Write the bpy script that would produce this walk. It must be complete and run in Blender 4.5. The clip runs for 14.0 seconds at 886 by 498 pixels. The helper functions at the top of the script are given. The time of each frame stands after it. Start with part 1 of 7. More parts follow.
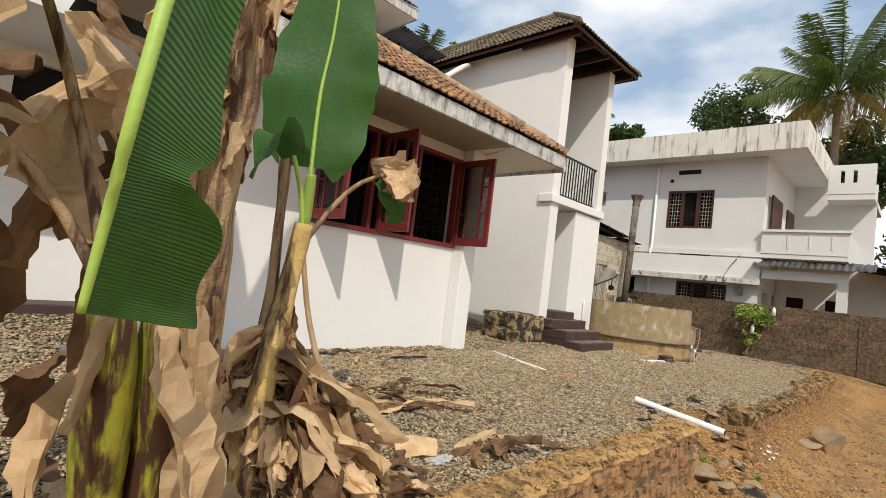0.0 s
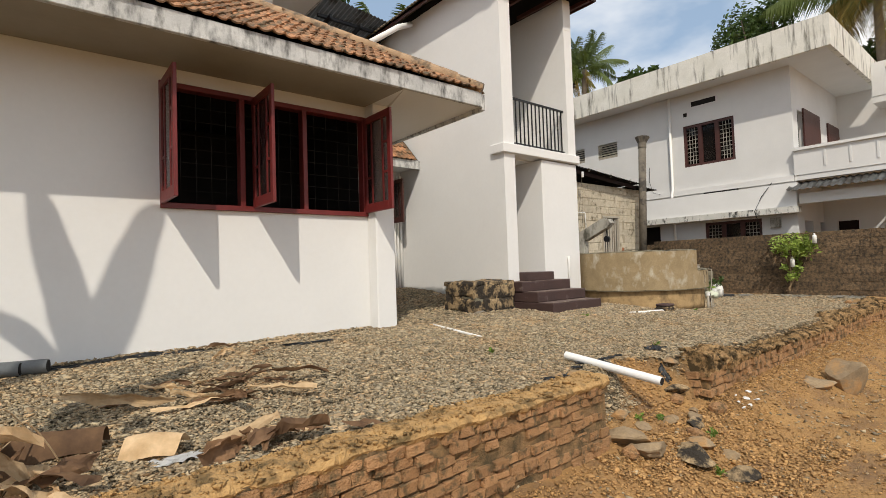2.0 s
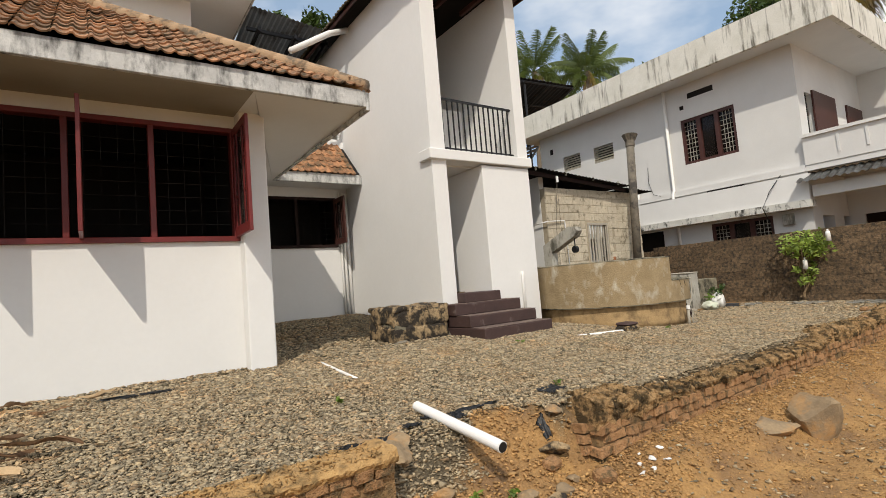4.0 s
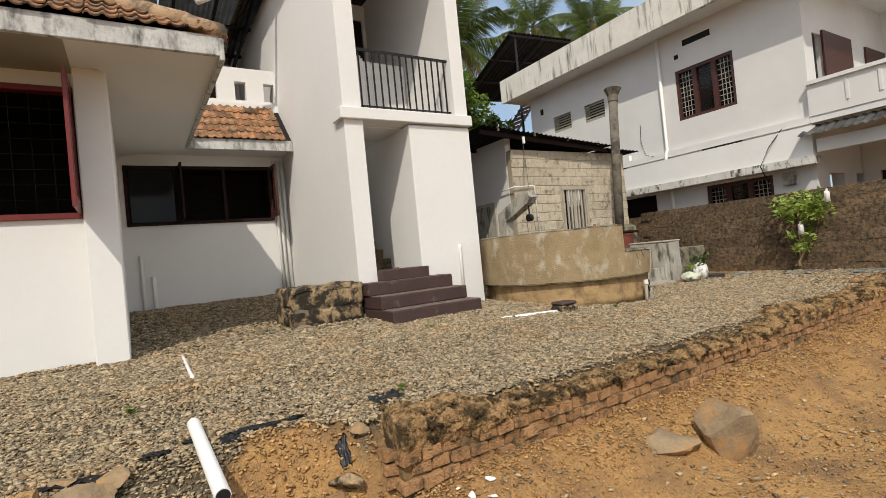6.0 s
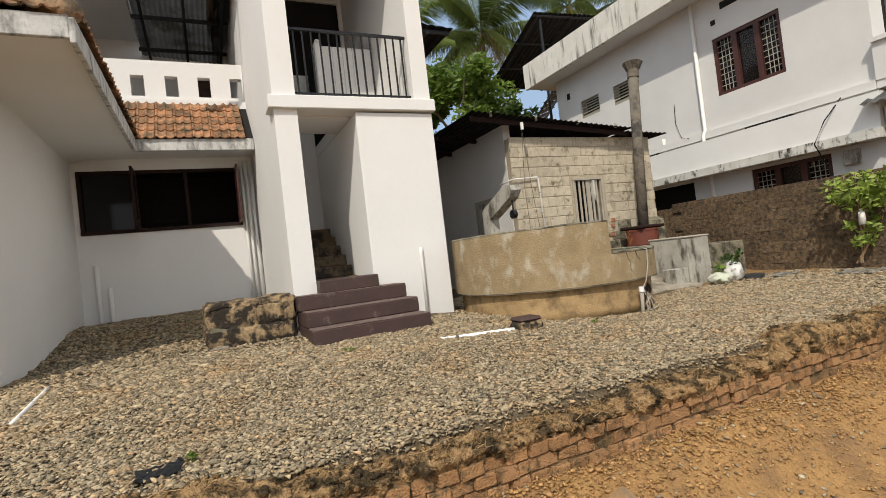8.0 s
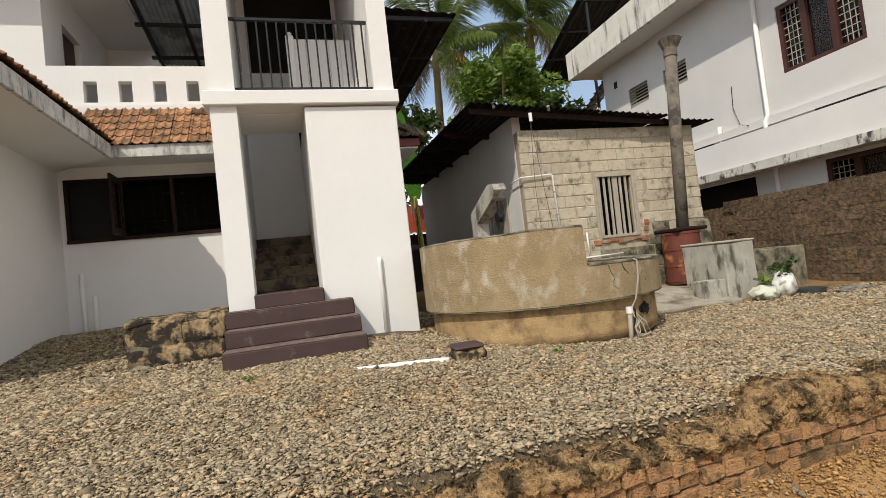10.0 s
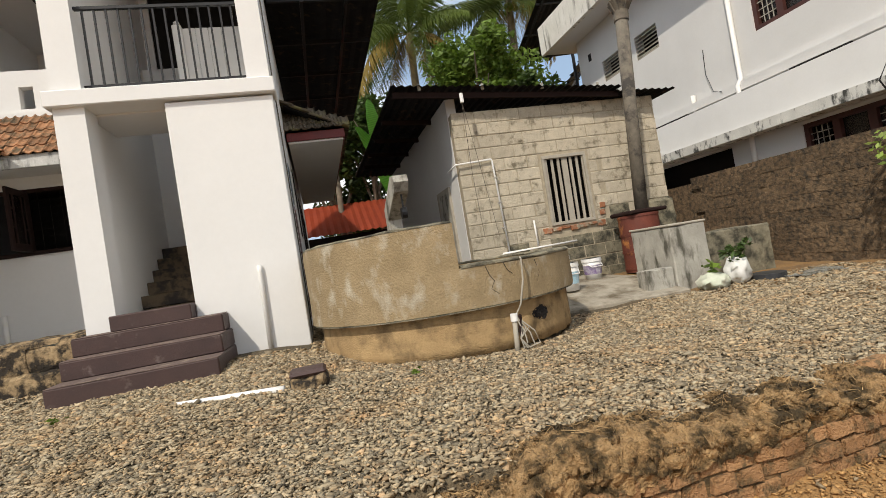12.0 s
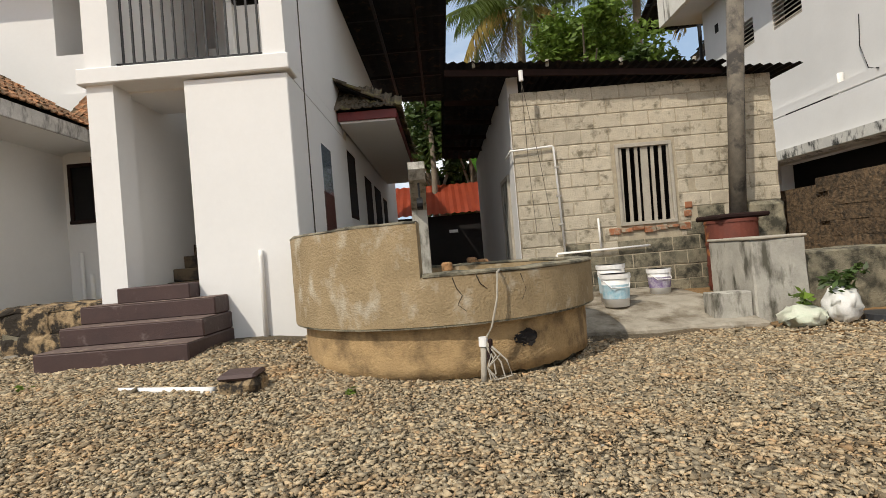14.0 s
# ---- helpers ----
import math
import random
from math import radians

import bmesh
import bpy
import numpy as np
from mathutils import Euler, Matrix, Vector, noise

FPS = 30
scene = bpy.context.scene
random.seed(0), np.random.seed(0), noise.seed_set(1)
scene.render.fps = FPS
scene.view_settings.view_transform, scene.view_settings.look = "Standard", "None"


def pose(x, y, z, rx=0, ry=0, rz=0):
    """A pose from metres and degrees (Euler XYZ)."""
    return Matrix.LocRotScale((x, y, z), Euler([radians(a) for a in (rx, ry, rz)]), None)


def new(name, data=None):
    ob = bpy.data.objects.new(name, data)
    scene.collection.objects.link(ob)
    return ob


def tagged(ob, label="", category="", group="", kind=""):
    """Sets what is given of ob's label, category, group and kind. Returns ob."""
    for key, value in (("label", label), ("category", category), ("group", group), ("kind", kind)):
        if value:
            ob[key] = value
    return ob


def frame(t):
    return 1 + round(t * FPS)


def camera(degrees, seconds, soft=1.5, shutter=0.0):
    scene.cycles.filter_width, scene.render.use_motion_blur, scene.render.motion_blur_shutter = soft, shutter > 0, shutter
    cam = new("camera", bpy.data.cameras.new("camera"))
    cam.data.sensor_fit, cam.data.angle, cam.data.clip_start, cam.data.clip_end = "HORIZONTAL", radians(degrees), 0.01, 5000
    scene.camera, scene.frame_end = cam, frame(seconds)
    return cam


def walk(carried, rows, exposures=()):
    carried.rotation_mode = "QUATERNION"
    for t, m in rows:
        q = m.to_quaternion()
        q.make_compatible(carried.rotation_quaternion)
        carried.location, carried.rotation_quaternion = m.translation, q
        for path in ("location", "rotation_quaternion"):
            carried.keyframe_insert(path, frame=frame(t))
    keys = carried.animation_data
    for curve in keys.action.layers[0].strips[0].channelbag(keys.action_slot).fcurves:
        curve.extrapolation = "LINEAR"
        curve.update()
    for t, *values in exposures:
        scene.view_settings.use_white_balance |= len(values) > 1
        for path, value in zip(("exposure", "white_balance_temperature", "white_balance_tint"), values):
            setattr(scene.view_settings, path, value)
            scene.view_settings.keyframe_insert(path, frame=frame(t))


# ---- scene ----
cam = camera(82.9, 14.0, 0.8)
METRES, EYE, TILT, LEAN, TURN = 12.0, 1.155, 0.0, 0.0, -45.9
ROWS = [
    (0.0, 0.0, 0.0, 0.0, -0.38, 3.2, -6.86),
    (0.5, 0.0378, 0.0152, -0.0142, 1.56, 3.96, -6.27),
    (1.0, 0.0817, 0.032, -0.0199, 3.31, 3.93, -2.68),
    (1.5, 0.1168, 0.0537, -0.021, 4.45, 2.75, 0.43),
    (2.0, 0.1509, 0.0767, -0.0206, 6.59, 2.04, 1.91),
    (2.5, 0.1849, 0.0955, -0.0183, 8.59, 3.56, 1.52),
    (3.0, 0.2172, 0.1235, -0.0177, 7.84, 5.36, 3.38),
    (5.5, 0.3647, 0.2473, -0.0262, 15.98, 1.64, 6.09),
    (6.0, 0.386, 0.2732, -0.0228, 13.91, 0.77, 5.59),
    (6.5, 0.4163, 0.301, -0.0202, 13.5, -0.06, 6.08),
    (7.0, 0.4318, 0.3305, -0.0264, 16.26, -0.16, 6.98),
    (7.5, 0.4504, 0.3588, -0.0246, 18.52, 0.51, 6.98),
    (10.0, 0.5446, 0.4972, -0.0278, 29.56, 2.19, 6.56),
    (10.5, 0.5653, 0.5235, -0.0294, 30.95, 2.54, 6.79),
    (11.0, 0.5858, 0.5494, -0.0282, 33.48, 1.12, 6.99),
    (11.5, 0.6002, 0.5801, -0.0325, 33.32, 0.64, 7.35),
    (12.0, 0.6176, 0.6026, -0.0302, 32.04, 1.08, 9.42),
    (12.5, 0.6399, 0.6288, -0.0291, 34.19, 0.33, 10.66),
    (13.0, 0.6506, 0.659, -0.0338, 36.12, -0.49, 10.01),
    (13.5, 0.6582, 0.684, -0.031, 41.53, -0.33, 7.4),
    (14.0, 0.662, 0.7019, -0.0267, 45.93, 0.63, 4.78),
]
walk(cam, [(t, pose(0, 0, EYE, TILT, LEAN, TURN) @ pose(METRES * x, METRES * y, METRES * z, 90 + pitch, roll, yaw)) for t, x, y, z, yaw, pitch, roll in ROWS], exposures=[(0.0, -0.21, 6950, 10), (1.5, -0.29, 6950, 10), (3.0, -0.29, 6950, 10), (6.5, -0.25, 6950, 10), (10.0, -0.20, 6950, 10), (14.0, -0.19, 6950, 10)])

# ---------- world, sun ----------
world = bpy.data.worlds.new("sky")
scene.world = world
world.use_nodes = True
wn, wl = world.node_tree.nodes, world.node_tree.links
sky = wn.new("ShaderNodeTexSky")
sky.sky_type, sky.sun_disc = "NISHITA", False
sky.sun_elevation, sky.sun_rotation = radians(46.8), radians(218.9)
sky.air_density, sky.dust_density, sky.ozone_density = 1.0, 1.5, 1.5
# soft white clouds over the hazy blue
tc = wn.new("ShaderNodeTexCoord")
mp = wn.new("ShaderNodeMapping")
mp.inputs["Scale"].default_value = (1.0, 1.0, 2.2)
mp.inputs["Location"].default_value = (0.35, 0.1, 0.0)
cl = wn.new("ShaderNodeTexNoise")
cl.inputs["Scale"].default_value, cl.inputs["Detail"].default_value, cl.inputs["Roughness"].default_value = 1.7, 6, 0.52
cm = wn.new("ShaderNodeMapRange")
cm.inputs["From Min"].default_value, cm.inputs["From Max"].default_value = 0.42, 0.62
cx = wn.new("ShaderNodeMix")
cx.data_type = "RGBA"
cx.inputs[7].default_value = (12.3, 12.5, 12.9, 1)
hz = wn.new("ShaderNodeMix")
hz.data_type = "RGBA"
hz.inputs[0].default_value = 0.55
hz.inputs[7].default_value = (5.3, 7.5, 10.6, 1)
wl.new(tc.outputs["Generated"], mp.inputs["Vector"])
wl.new(mp.outputs[0], cl.inputs["Vector"])
wl.new(cl.outputs[0], cm.inputs["Value"])
wl.new(cm.outputs[0], cx.inputs[0])
wl.new(sky.outputs[0], hz.inputs[6])
wl.new(hz.outputs[2], cx.inputs[6])
wl.new(cx.outputs[2], wn["Background"].inputs[0])
wn["Background"].inputs[1].default_value = 0.114
SUN_WAY = Vector((0.5, 0.62, -0.85)).normalized()
sun = new("sun", bpy.data.lights.new("sun", "SUN"))
sun.data.energy, sun.data.angle, sun.data.color = 3.65, radians(0.5), (1.0, 0.95, 0.87)
sun.matrix_world = Matrix.Translation((-10, -12, 25)) @ SUN_WAY.to_track_quat("-Z", "Y").to_matrix().to_4x4()


# ---------- materials ----------
def mat(name, a, b, scale=4.0, rough=0.8, fine=60.0, bump=0.15, metal=0.0, stain=None, stain_scale=1.2, stain_cut=0.55, vary=0.0, island=0.0, spec=0.4, streak=0.0, stain_width=0.12, speck=0.4):
    """Two-tone procedural surface: broad blotches of a and b, fine grain relief, optional stains of a third colour."""
    a, b = [tuple(min(0.82, c * 1.13) for c in q) for q in (a, b)]
    stain = stain and tuple(min(0.82, c * 1.13) for c in stain)
    m = bpy.data.materials.new(name)
    m.use_nodes = True
    n, l = m.node_tree.nodes, m.node_tree.links
    bsdf = n["Principled BSDF"]
    bsdf.inputs["Roughness"].default_value = rough
    bsdf.inputs["Metallic"].default_value = metal
    bsdf.inputs["Specular IOR Level"].default_value = spec
    geo = n.new("ShaderNodeNewGeometry")

    def noise_tex(s, detail, stretch=None):
        t = n.new("ShaderNodeTexNoise")
        t.inputs["Scale"].default_value, t.inputs["Detail"].default_value = s, detail
        t.inputs["Roughness"].default_value = 0.62
        if stretch:
            mp = n.new("ShaderNodeMapping")
            mp.inputs["Scale"].default_value = stretch
            l.new(geo.outputs["Position"], mp.inputs["Vector"])
            l.new(mp.outputs[0], t.inputs["Vector"])
        else:
            l.new(geo.outputs["Position"], t.inputs["Vector"])
        return t

    def ramp(src, lo, hi):
        r = n.new("ShaderNodeMapRange")
        r.inputs["From Min"].default_value, r.inputs["From Max"].default_value = lo, hi
        l.new(src, r.inputs["Value"])
        return r.outputs[0]

    def mix(fac, c1, c2, kind="MIX"):
        x = n.new("ShaderNodeMix")
        x.data_type, x.blend_type = "RGBA", kind
        for sock, v in ((x.inputs[0], fac), (x.inputs[6], c1), (x.inputs[7], c2)):
            if isinstance(v, tuple):
                sock.default_value = (*v, 1)
            elif isinstance(v, float):
                sock.default_value = v
            else:
                l.new(v, sock)
        return x.outputs[2]

    broad = noise_tex(scale, 5)
    col = mix(ramp(broad.outputs[0], 0.32, 0.68), a, b)
    grain = noise_tex(fine, 3)
    col = mix(ramp(grain.outputs[0], 0.2, 0.8), col, mix(float(speck), col, tuple(0.5 * c for c in a)))
    if stain:
        st = noise_tex(stain_scale, 7, (1, 1, streak) if streak else None)
        col = mix(ramp(st.outputs[0], stain_cut - stain_width / 2, stain_cut + stain_width / 2), col, stain)
    if vary or island:
        if vary:
            info = n.new("ShaderNodeObjectInfo")
            rnd = info.outputs["Random"]
        else:
            rnd = geo.outputs["Random Per Island"]
        v = vary or island
        mr = n.new("ShaderNodeMapRange")
        mr.inputs["To Min"].default_value, mr.inputs["To Max"].default_value = 1 - v, 1 + v
        l.new(rnd, mr.inputs["Value"])
        hs = n.new("ShaderNodeHueSaturation")
        l.new(mr.outputs[0], hs.inputs["Value"])
        l.new(col, hs.inputs["Color"])
        col = hs.outputs[0]
    l.new(col, bsdf.inputs["Base Color"])
    if bump:
        bp = n.new("ShaderNodeBump")
        bp.inputs["Strength"].default_value, bp.inputs["Distance"].default_value = bump, 0.02
        l.new(grain.outputs[0], bp.inputs["Height"])
        l.new(bp.outputs[0], bsdf.inputs["Normal"])
    return m


M_WHITE = mat("white_limewash", (0.68, 0.675, 0.66), (0.655, 0.65, 0.635), 1.2, 0.85, 18, 0.04, spec=0.2, speck=0.06)
M_SOFFIT = mat("beige_shaded_soffit", (0.31, 0.275, 0.22), (0.27, 0.24, 0.19), 1.5, 0.9, 18, 0.05, spec=0.2, speck=0.08)
M_FASCIA = mat("weathered_fascia", (0.60, 0.60, 0.58), (0.42, 0.42, 0.41), 6, 0.9, 60, 0.3, stain=(0.10, 0.10, 0.095), stain_scale=11, stain_cut=0.59, streak=0.35, stain_width=0.22)
M_NWHITE = mat("neighbour_white", (0.63, 0.625, 0.61), (0.57, 0.565, 0.55), 0.8, 0.85, 30, 0.03, spec=0.2, speck=0.08)
M_NSTAIN = mat("stained_parapet", (0.72, 0.70, 0.64), (0.60, 0.58, 0.51), 2.5, 0.9, 40, 0.2, stain=(0.13, 0.12, 0.095), stain_scale=6, stain_cut=0.60, streak=0.12, stain_width=0.14)
M_NMOULD = mat("black_moulded_lip", (0.66, 0.65, 0.60), (0.50, 0.49, 0.45), 3, 0.9, 50, 0.2, stain=(0.05, 0.05, 0.045), stain_scale=7, stain_cut=0.58, streak=0.5, stain_width=0.12)
M_RED = mat("maroon_paint", (0.17, 0.022, 0.02), (0.12, 0.018, 0.017), 6, 0.45, 80, 0.1)
M_BROWN = mat("brown_wood", (0.075, 0.026, 0.02), (0.05, 0.018, 0.015), 6, 0.5, 80, 0.1)
M_STEP = mat("purple_brown_oxide", (0.066, 0.037, 0.033), (0.047, 0.028, 0.026), 4, 0.6, 50, 0.15, stain=(0.13, 0.1, 0.09), stain_scale=6, stain_cut=0.66)
M_TILE = mat("clay_tile", (0.40, 0.20, 0.10), (0.25, 0.125, 0.065), 7, 0.9, 70, 0.6, stain=(0.10, 0.075, 0.045), stain_scale=7.0, stain_cut=0.535, vary=0.30, stain_width=0.2)
M_TILEDARK = mat("mossy_clay_tile", (0.13, 0.10, 0.07), (0.09, 0.075, 0.05), 3, 0.95, 50, 0.3, stain=(0.16, 0.14, 0.06), stain_scale=4, stain_cut=0.6, vary=0.3)
M_RIDGE = mat("lime_ridge", (0.42, 0.28, 0.17), (0.33, 0.22, 0.13), 4, 0.95, 40, 0.3, stain=(0.14, 0.11, 0.08), stain_scale=5)
M_BRICK = mat("old_brick", (0.52, 0.285, 0.135), (0.36, 0.20, 0.09), 11, 0.95, 90, 1.2, stain=(0.15, 0.10, 0.05), stain_scale=16, stain_cut=0.56, vary=0.16, stain_width=0.12, speck=0.6)
M_MORTAR = mat("earth_mortar", (0.36, 0.22, 0.10), (0.20, 0.12, 0.06), 12, 0.95, 90, 1.0, stain=(0.08, 0.06, 0.03), stain_scale=9.0, stain_cut=0.55, stain_width=0.2)
M_BLOCK = mat("cement_block", (0.60, 0.53, 0.41), (0.47, 0.41, 0.31), 9, 0.95, 90, 0.9, vary=0.10, stain=(0.17, 0.145, 0.10), stain_scale=7, stain_cut=0.615, stain_width=0.16, speck=0.55)
M_BLOCKDARK = mat("damp_and_shade_block", (0.30, 0.265, 0.185), (0.17, 0.155, 0.11), 8, 0.95, 80, 0.8, vary=0.18, stain=(0.045, 0.042, 0.03), stain_scale=5, stain_cut=0.53, stain_width=0.18, speck=0.55)
M_BMORTAR = mat("block_mortar", (0.44, 0.375, 0.27), (0.30, 0.255, 0.185), 9, 0.95, 60, 0.3)
M_CWALL = mat("weathered_compound_block", (0.21, 0.14, 0.08), (0.10, 0.068, 0.04), 16, 0.95, 26, 1.4, stain=(0.042, 0.033, 0.023), stain_scale=15, stain_cut=0.545, vary=0.2, stain_width=0.22, speck=0.6)
M_CONC = mat("well_plaster", (0.36, 0.27, 0.155), (0.25, 0.185, 0.10), 5, 0.9, 60, 0.6, speck=0.6, streak=0.6, stain=(0.44, 0.40, 0.32), stain_scale=6, stain_cut=0.63, stain_width=0.2)
M_DRUM = mat("well_drum_plaster", (0.46, 0.315, 0.155), (0.34, 0.225, 0.11), 4, 0.9, 60, 0.6, stain=(0.18, 0.12, 0.06), stain_scale=5.5, stain_width=0.2)
M_CEMENT = mat("grey_cement", (0.46, 0.44, 0.38), (0.34, 0.32, 0.28), 6, 0.9, 70, 0.5, stain=(0.09, 0.085, 0.065), stain_scale=7, stain_cut=0.575, streak=0.35, stain_width=0.16)
M_SHEETD = mat("dark_sheet", (0.034, 0.030, 0.028), (0.02, 0.018, 0.017), 5, 0.85, 40, 0.2, stain=(0.075, 0.05, 0.035), stain_scale=6, stain_cut=0.62, spec=0.2)
M_SHEETG = mat("galvanised_sheet", (0.25, 0.26, 0.26), (0.18, 0.18, 0.18), 3, 0.5, 40, 0.1, metal=0.3, stain=(0.1, 0.09, 0.08), stain_scale=2)
M_SHEETR = mat("red_sheet", (0.45, 0.085, 0.035), (0.36, 0.065, 0.03), 2, 0.6, 40, 0.05)
M_IRON = mat("black_iron", (0.018, 0.018, 0.02), (0.012, 0.012, 0.013), 10, 0.45, 80, 0.05, metal=0.3)
M_PIPE = mat("white_pvc", (0.80, 0.79, 0.75), (0.72, 0.70, 0.65), 5, 0.5, 60, 0.03, speck=0.1)
M_GPIPE = mat("grey_pvc", (0.17, 0.18, 0.185), (0.12, 0.13, 0.135), 5, 0.5, 60, 0.05)
M_CHIM = mat("asbestos_pipe", (0.19, 0.165, 0.13), (0.11, 0.095, 0.075), 9, 0.9, 60, 0.2, stain=(0.05, 0.045, 0.04), stain_scale=4)
M_RUST = mat("rusty_drum", (0.17, 0.045, 0.028), (0.11, 0.035, 0.025), 4, 0.7, 50, 0.2, stain=(0.42, 0.17, 0.05), stain_scale=3, stain_cut=0.63)
M_STONE = mat("rough_granite", (0.42, 0.30, 0.165), (0.20, 0.14, 0.08), 11, 0.95, 30, 1.0, stain=(0.028, 0.022, 0.016), stain_scale=8, stain_cut=0.475, stain_width=0.12)
M_ROCK = mat("brown_boulder", (0.31, 0.22, 0.125), (0.19, 0.14, 0.09), 5, 0.85, 40, 0.4, stain=(0.36, 0.2, 0.08), stain_scale=4, stain_cut=0.58)
M_BLACKGLASS = mat("black_window_glass", (0.012, 0.012, 0.013), (0.008, 0.008, 0.009), 3, 0.08, 40, 0.0, spec=0.15)
M_STAIRIN = mat("worn_brown_cement", (0.16, 0.115, 0.07), (0.09, 0.065, 0.042), 5, 0.9, 60, 0.3, stain=(0.03, 0.024, 0.02), stain_scale=5, vary=0.1)
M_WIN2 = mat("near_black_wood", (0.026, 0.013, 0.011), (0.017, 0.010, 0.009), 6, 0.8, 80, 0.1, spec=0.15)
M_BLUEGLASS = mat("blue_grey_pane", (0.10, 0.14, 0.18), (0.07, 0.10, 0.13), 3, 0.15, 40, 0.0)
# near-black; besides dark parts it stands in for unlit rooms, openings and holes
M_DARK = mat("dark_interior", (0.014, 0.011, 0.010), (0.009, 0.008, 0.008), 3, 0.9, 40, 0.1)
M_PLASTIC_BLACK = mat("black_plastic", (0.03, 0.032, 0.036), (0.05, 0.052, 0.056), 8, 0.4, 30, 0.2)
M_TWOOD = mat("grey_weathered_wood", (0.42, 0.38, 0.31), (0.32, 0.29, 0.24), 6, 0.85, 50, 0.3)


def glass_mat():
    m = bpy.data.materials.new("dark_window_glass")
    m.use_nodes = True
    b = m.node_tree.nodes["Principled BSDF"]
    b.inputs["Base Color"].default_value = (0.16, 0.13, 0.12, 1)
    b.inputs["Roughness"].default_value = 0.06
    b.inputs["Transmission Weight"].default_value = 0.92
    b.inputs["IOR"].default_value = 1.3
    return m


M_GLASS = glass_mat()

# ---------- building helpers ----------
WM = {}


def origin(ob):
    return WM.get(ob, Vector((0, 0, 0)))


def thing(name, at, label, category, group="", kind=""):
    ob = new(name)
    ob.empty_display_size = 0.2
    ob.location = at
    WM[ob] = Vector(at)
    return tagged(ob, label, category, group, kind)


def to_mesh(name, bm, material, smooth=False):
    me = bpy.data.meshes.new(name)
    bmesh.ops.recalc_face_normals(bm, faces=bm.faces)
    bm.to_mesh(me)
    bm.free()
    me.materials.append(material)
    if smooth:
        for p in me.polygons:
            p.use_smooth = True
    return me


def part(name, bm, material, parent=None, label="", smooth=False):
    """One mesh object; the bmesh is in world metres."""
    if parent is not None:
        bmesh.ops.translate(bm, vec=-origin(parent), verts=bm.verts)
    ob = new(name, to_mesh(name, bm, material, smooth))
    if parent is not None:
        ob.parent = parent
        WM[ob] = origin(parent).copy()
    return tagged(ob, label)


def solid(name, bm, material, label="", category="", kind="structure", group="", smooth=False):
    return tagged(part(name, bm, material, smooth=smooth), label, category, group, kind)


def box(x0, x1, y0, y1, z0, z1, bevel=0.0, bm=None):
    bm = bm or bmesh.new()
    r = bmesh.ops.create_cube(bm, size=1.0, matrix=Matrix.Translation(((x0 + x1) / 2, (y0 + y1) / 2, (z0 + z1) / 2)) @ Matrix.Diagonal((x1 - x0, y1 - y0, z1 - z0, 1)))
    if bevel:
        es = list({e for v in r["verts"] for e in v.link_edges})
        bmesh.ops.bevel(bm, geom=es, offset=bevel, segments=1, affect="EDGES")
    return bm


def rough_box(x0, x1, y0, y1, z0, z1, jitter, cuts=3, seed=1, bevel=0.02):
    """A box with subdivided, uneven faces."""
    bm = box(x0, x1, y0, y1, z0, z1, bevel)
    bmesh.ops.subdivide_edges(bm, edges=bm.edges, cuts=cuts, use_grid_fill=True)
    for v in bm.verts:
        v.co += jitter * noise.noise_vector(v.co * 5 + Vector((seed * 3.7, seed, 0)))
    return bm


def tube(points, r, sides=10, r1=None, cap=True, bm=None):
    bm = bm or bmesh.new()
    pts = [Vector(p) for p in points]
    rings = []
    for i, p in enumerate(pts):
        d = (pts[min(i + 1, len(pts) - 1)] - pts[max(i - 1, 0)]).normalized()
        side = d.cross(Vector((0, 0, 1)) if abs(d.z) < 0.9 else Vector((1, 0, 0))).normalized()
        up = side.cross(d)
        rr = r if r1 is None else r + (r1 - r) * i / max(1, len(pts) - 1)
        rings.append([bm.verts.new(p + rr * (side * math.cos(a) + up * math.sin(a))) for a in (2 * math.pi * k / sides for k in range(sides))])
    for a, b in zip(rings, rings[1:]):
        for k in range(sides):
            bm.faces.new((a[k], a[(k + 1) % sides], b[(k + 1) % sides], b[k]))
    if cap:
        bm.faces.new(rings[0][::-1])
        bm.faces.new(rings[-1])
    return bm


def prism(poly, lift, bm=None):
    """A polygon (3D points) pushed along the vector lift into a solid."""
    bm = bm or bmesh.new()
    a = [bm.verts.new(Vector(p)) for p in poly]
    b = [bm.verts.new(Vector(p) + Vector(lift)) for p in poly]
    bm.faces.new(a[::-1])
    bm.faces.new(b)
    for i in range(len(a)):
        j = (i + 1) % len(a)
        bm.faces.new((a[i], a[j], b[j], b[i]))
    return bm


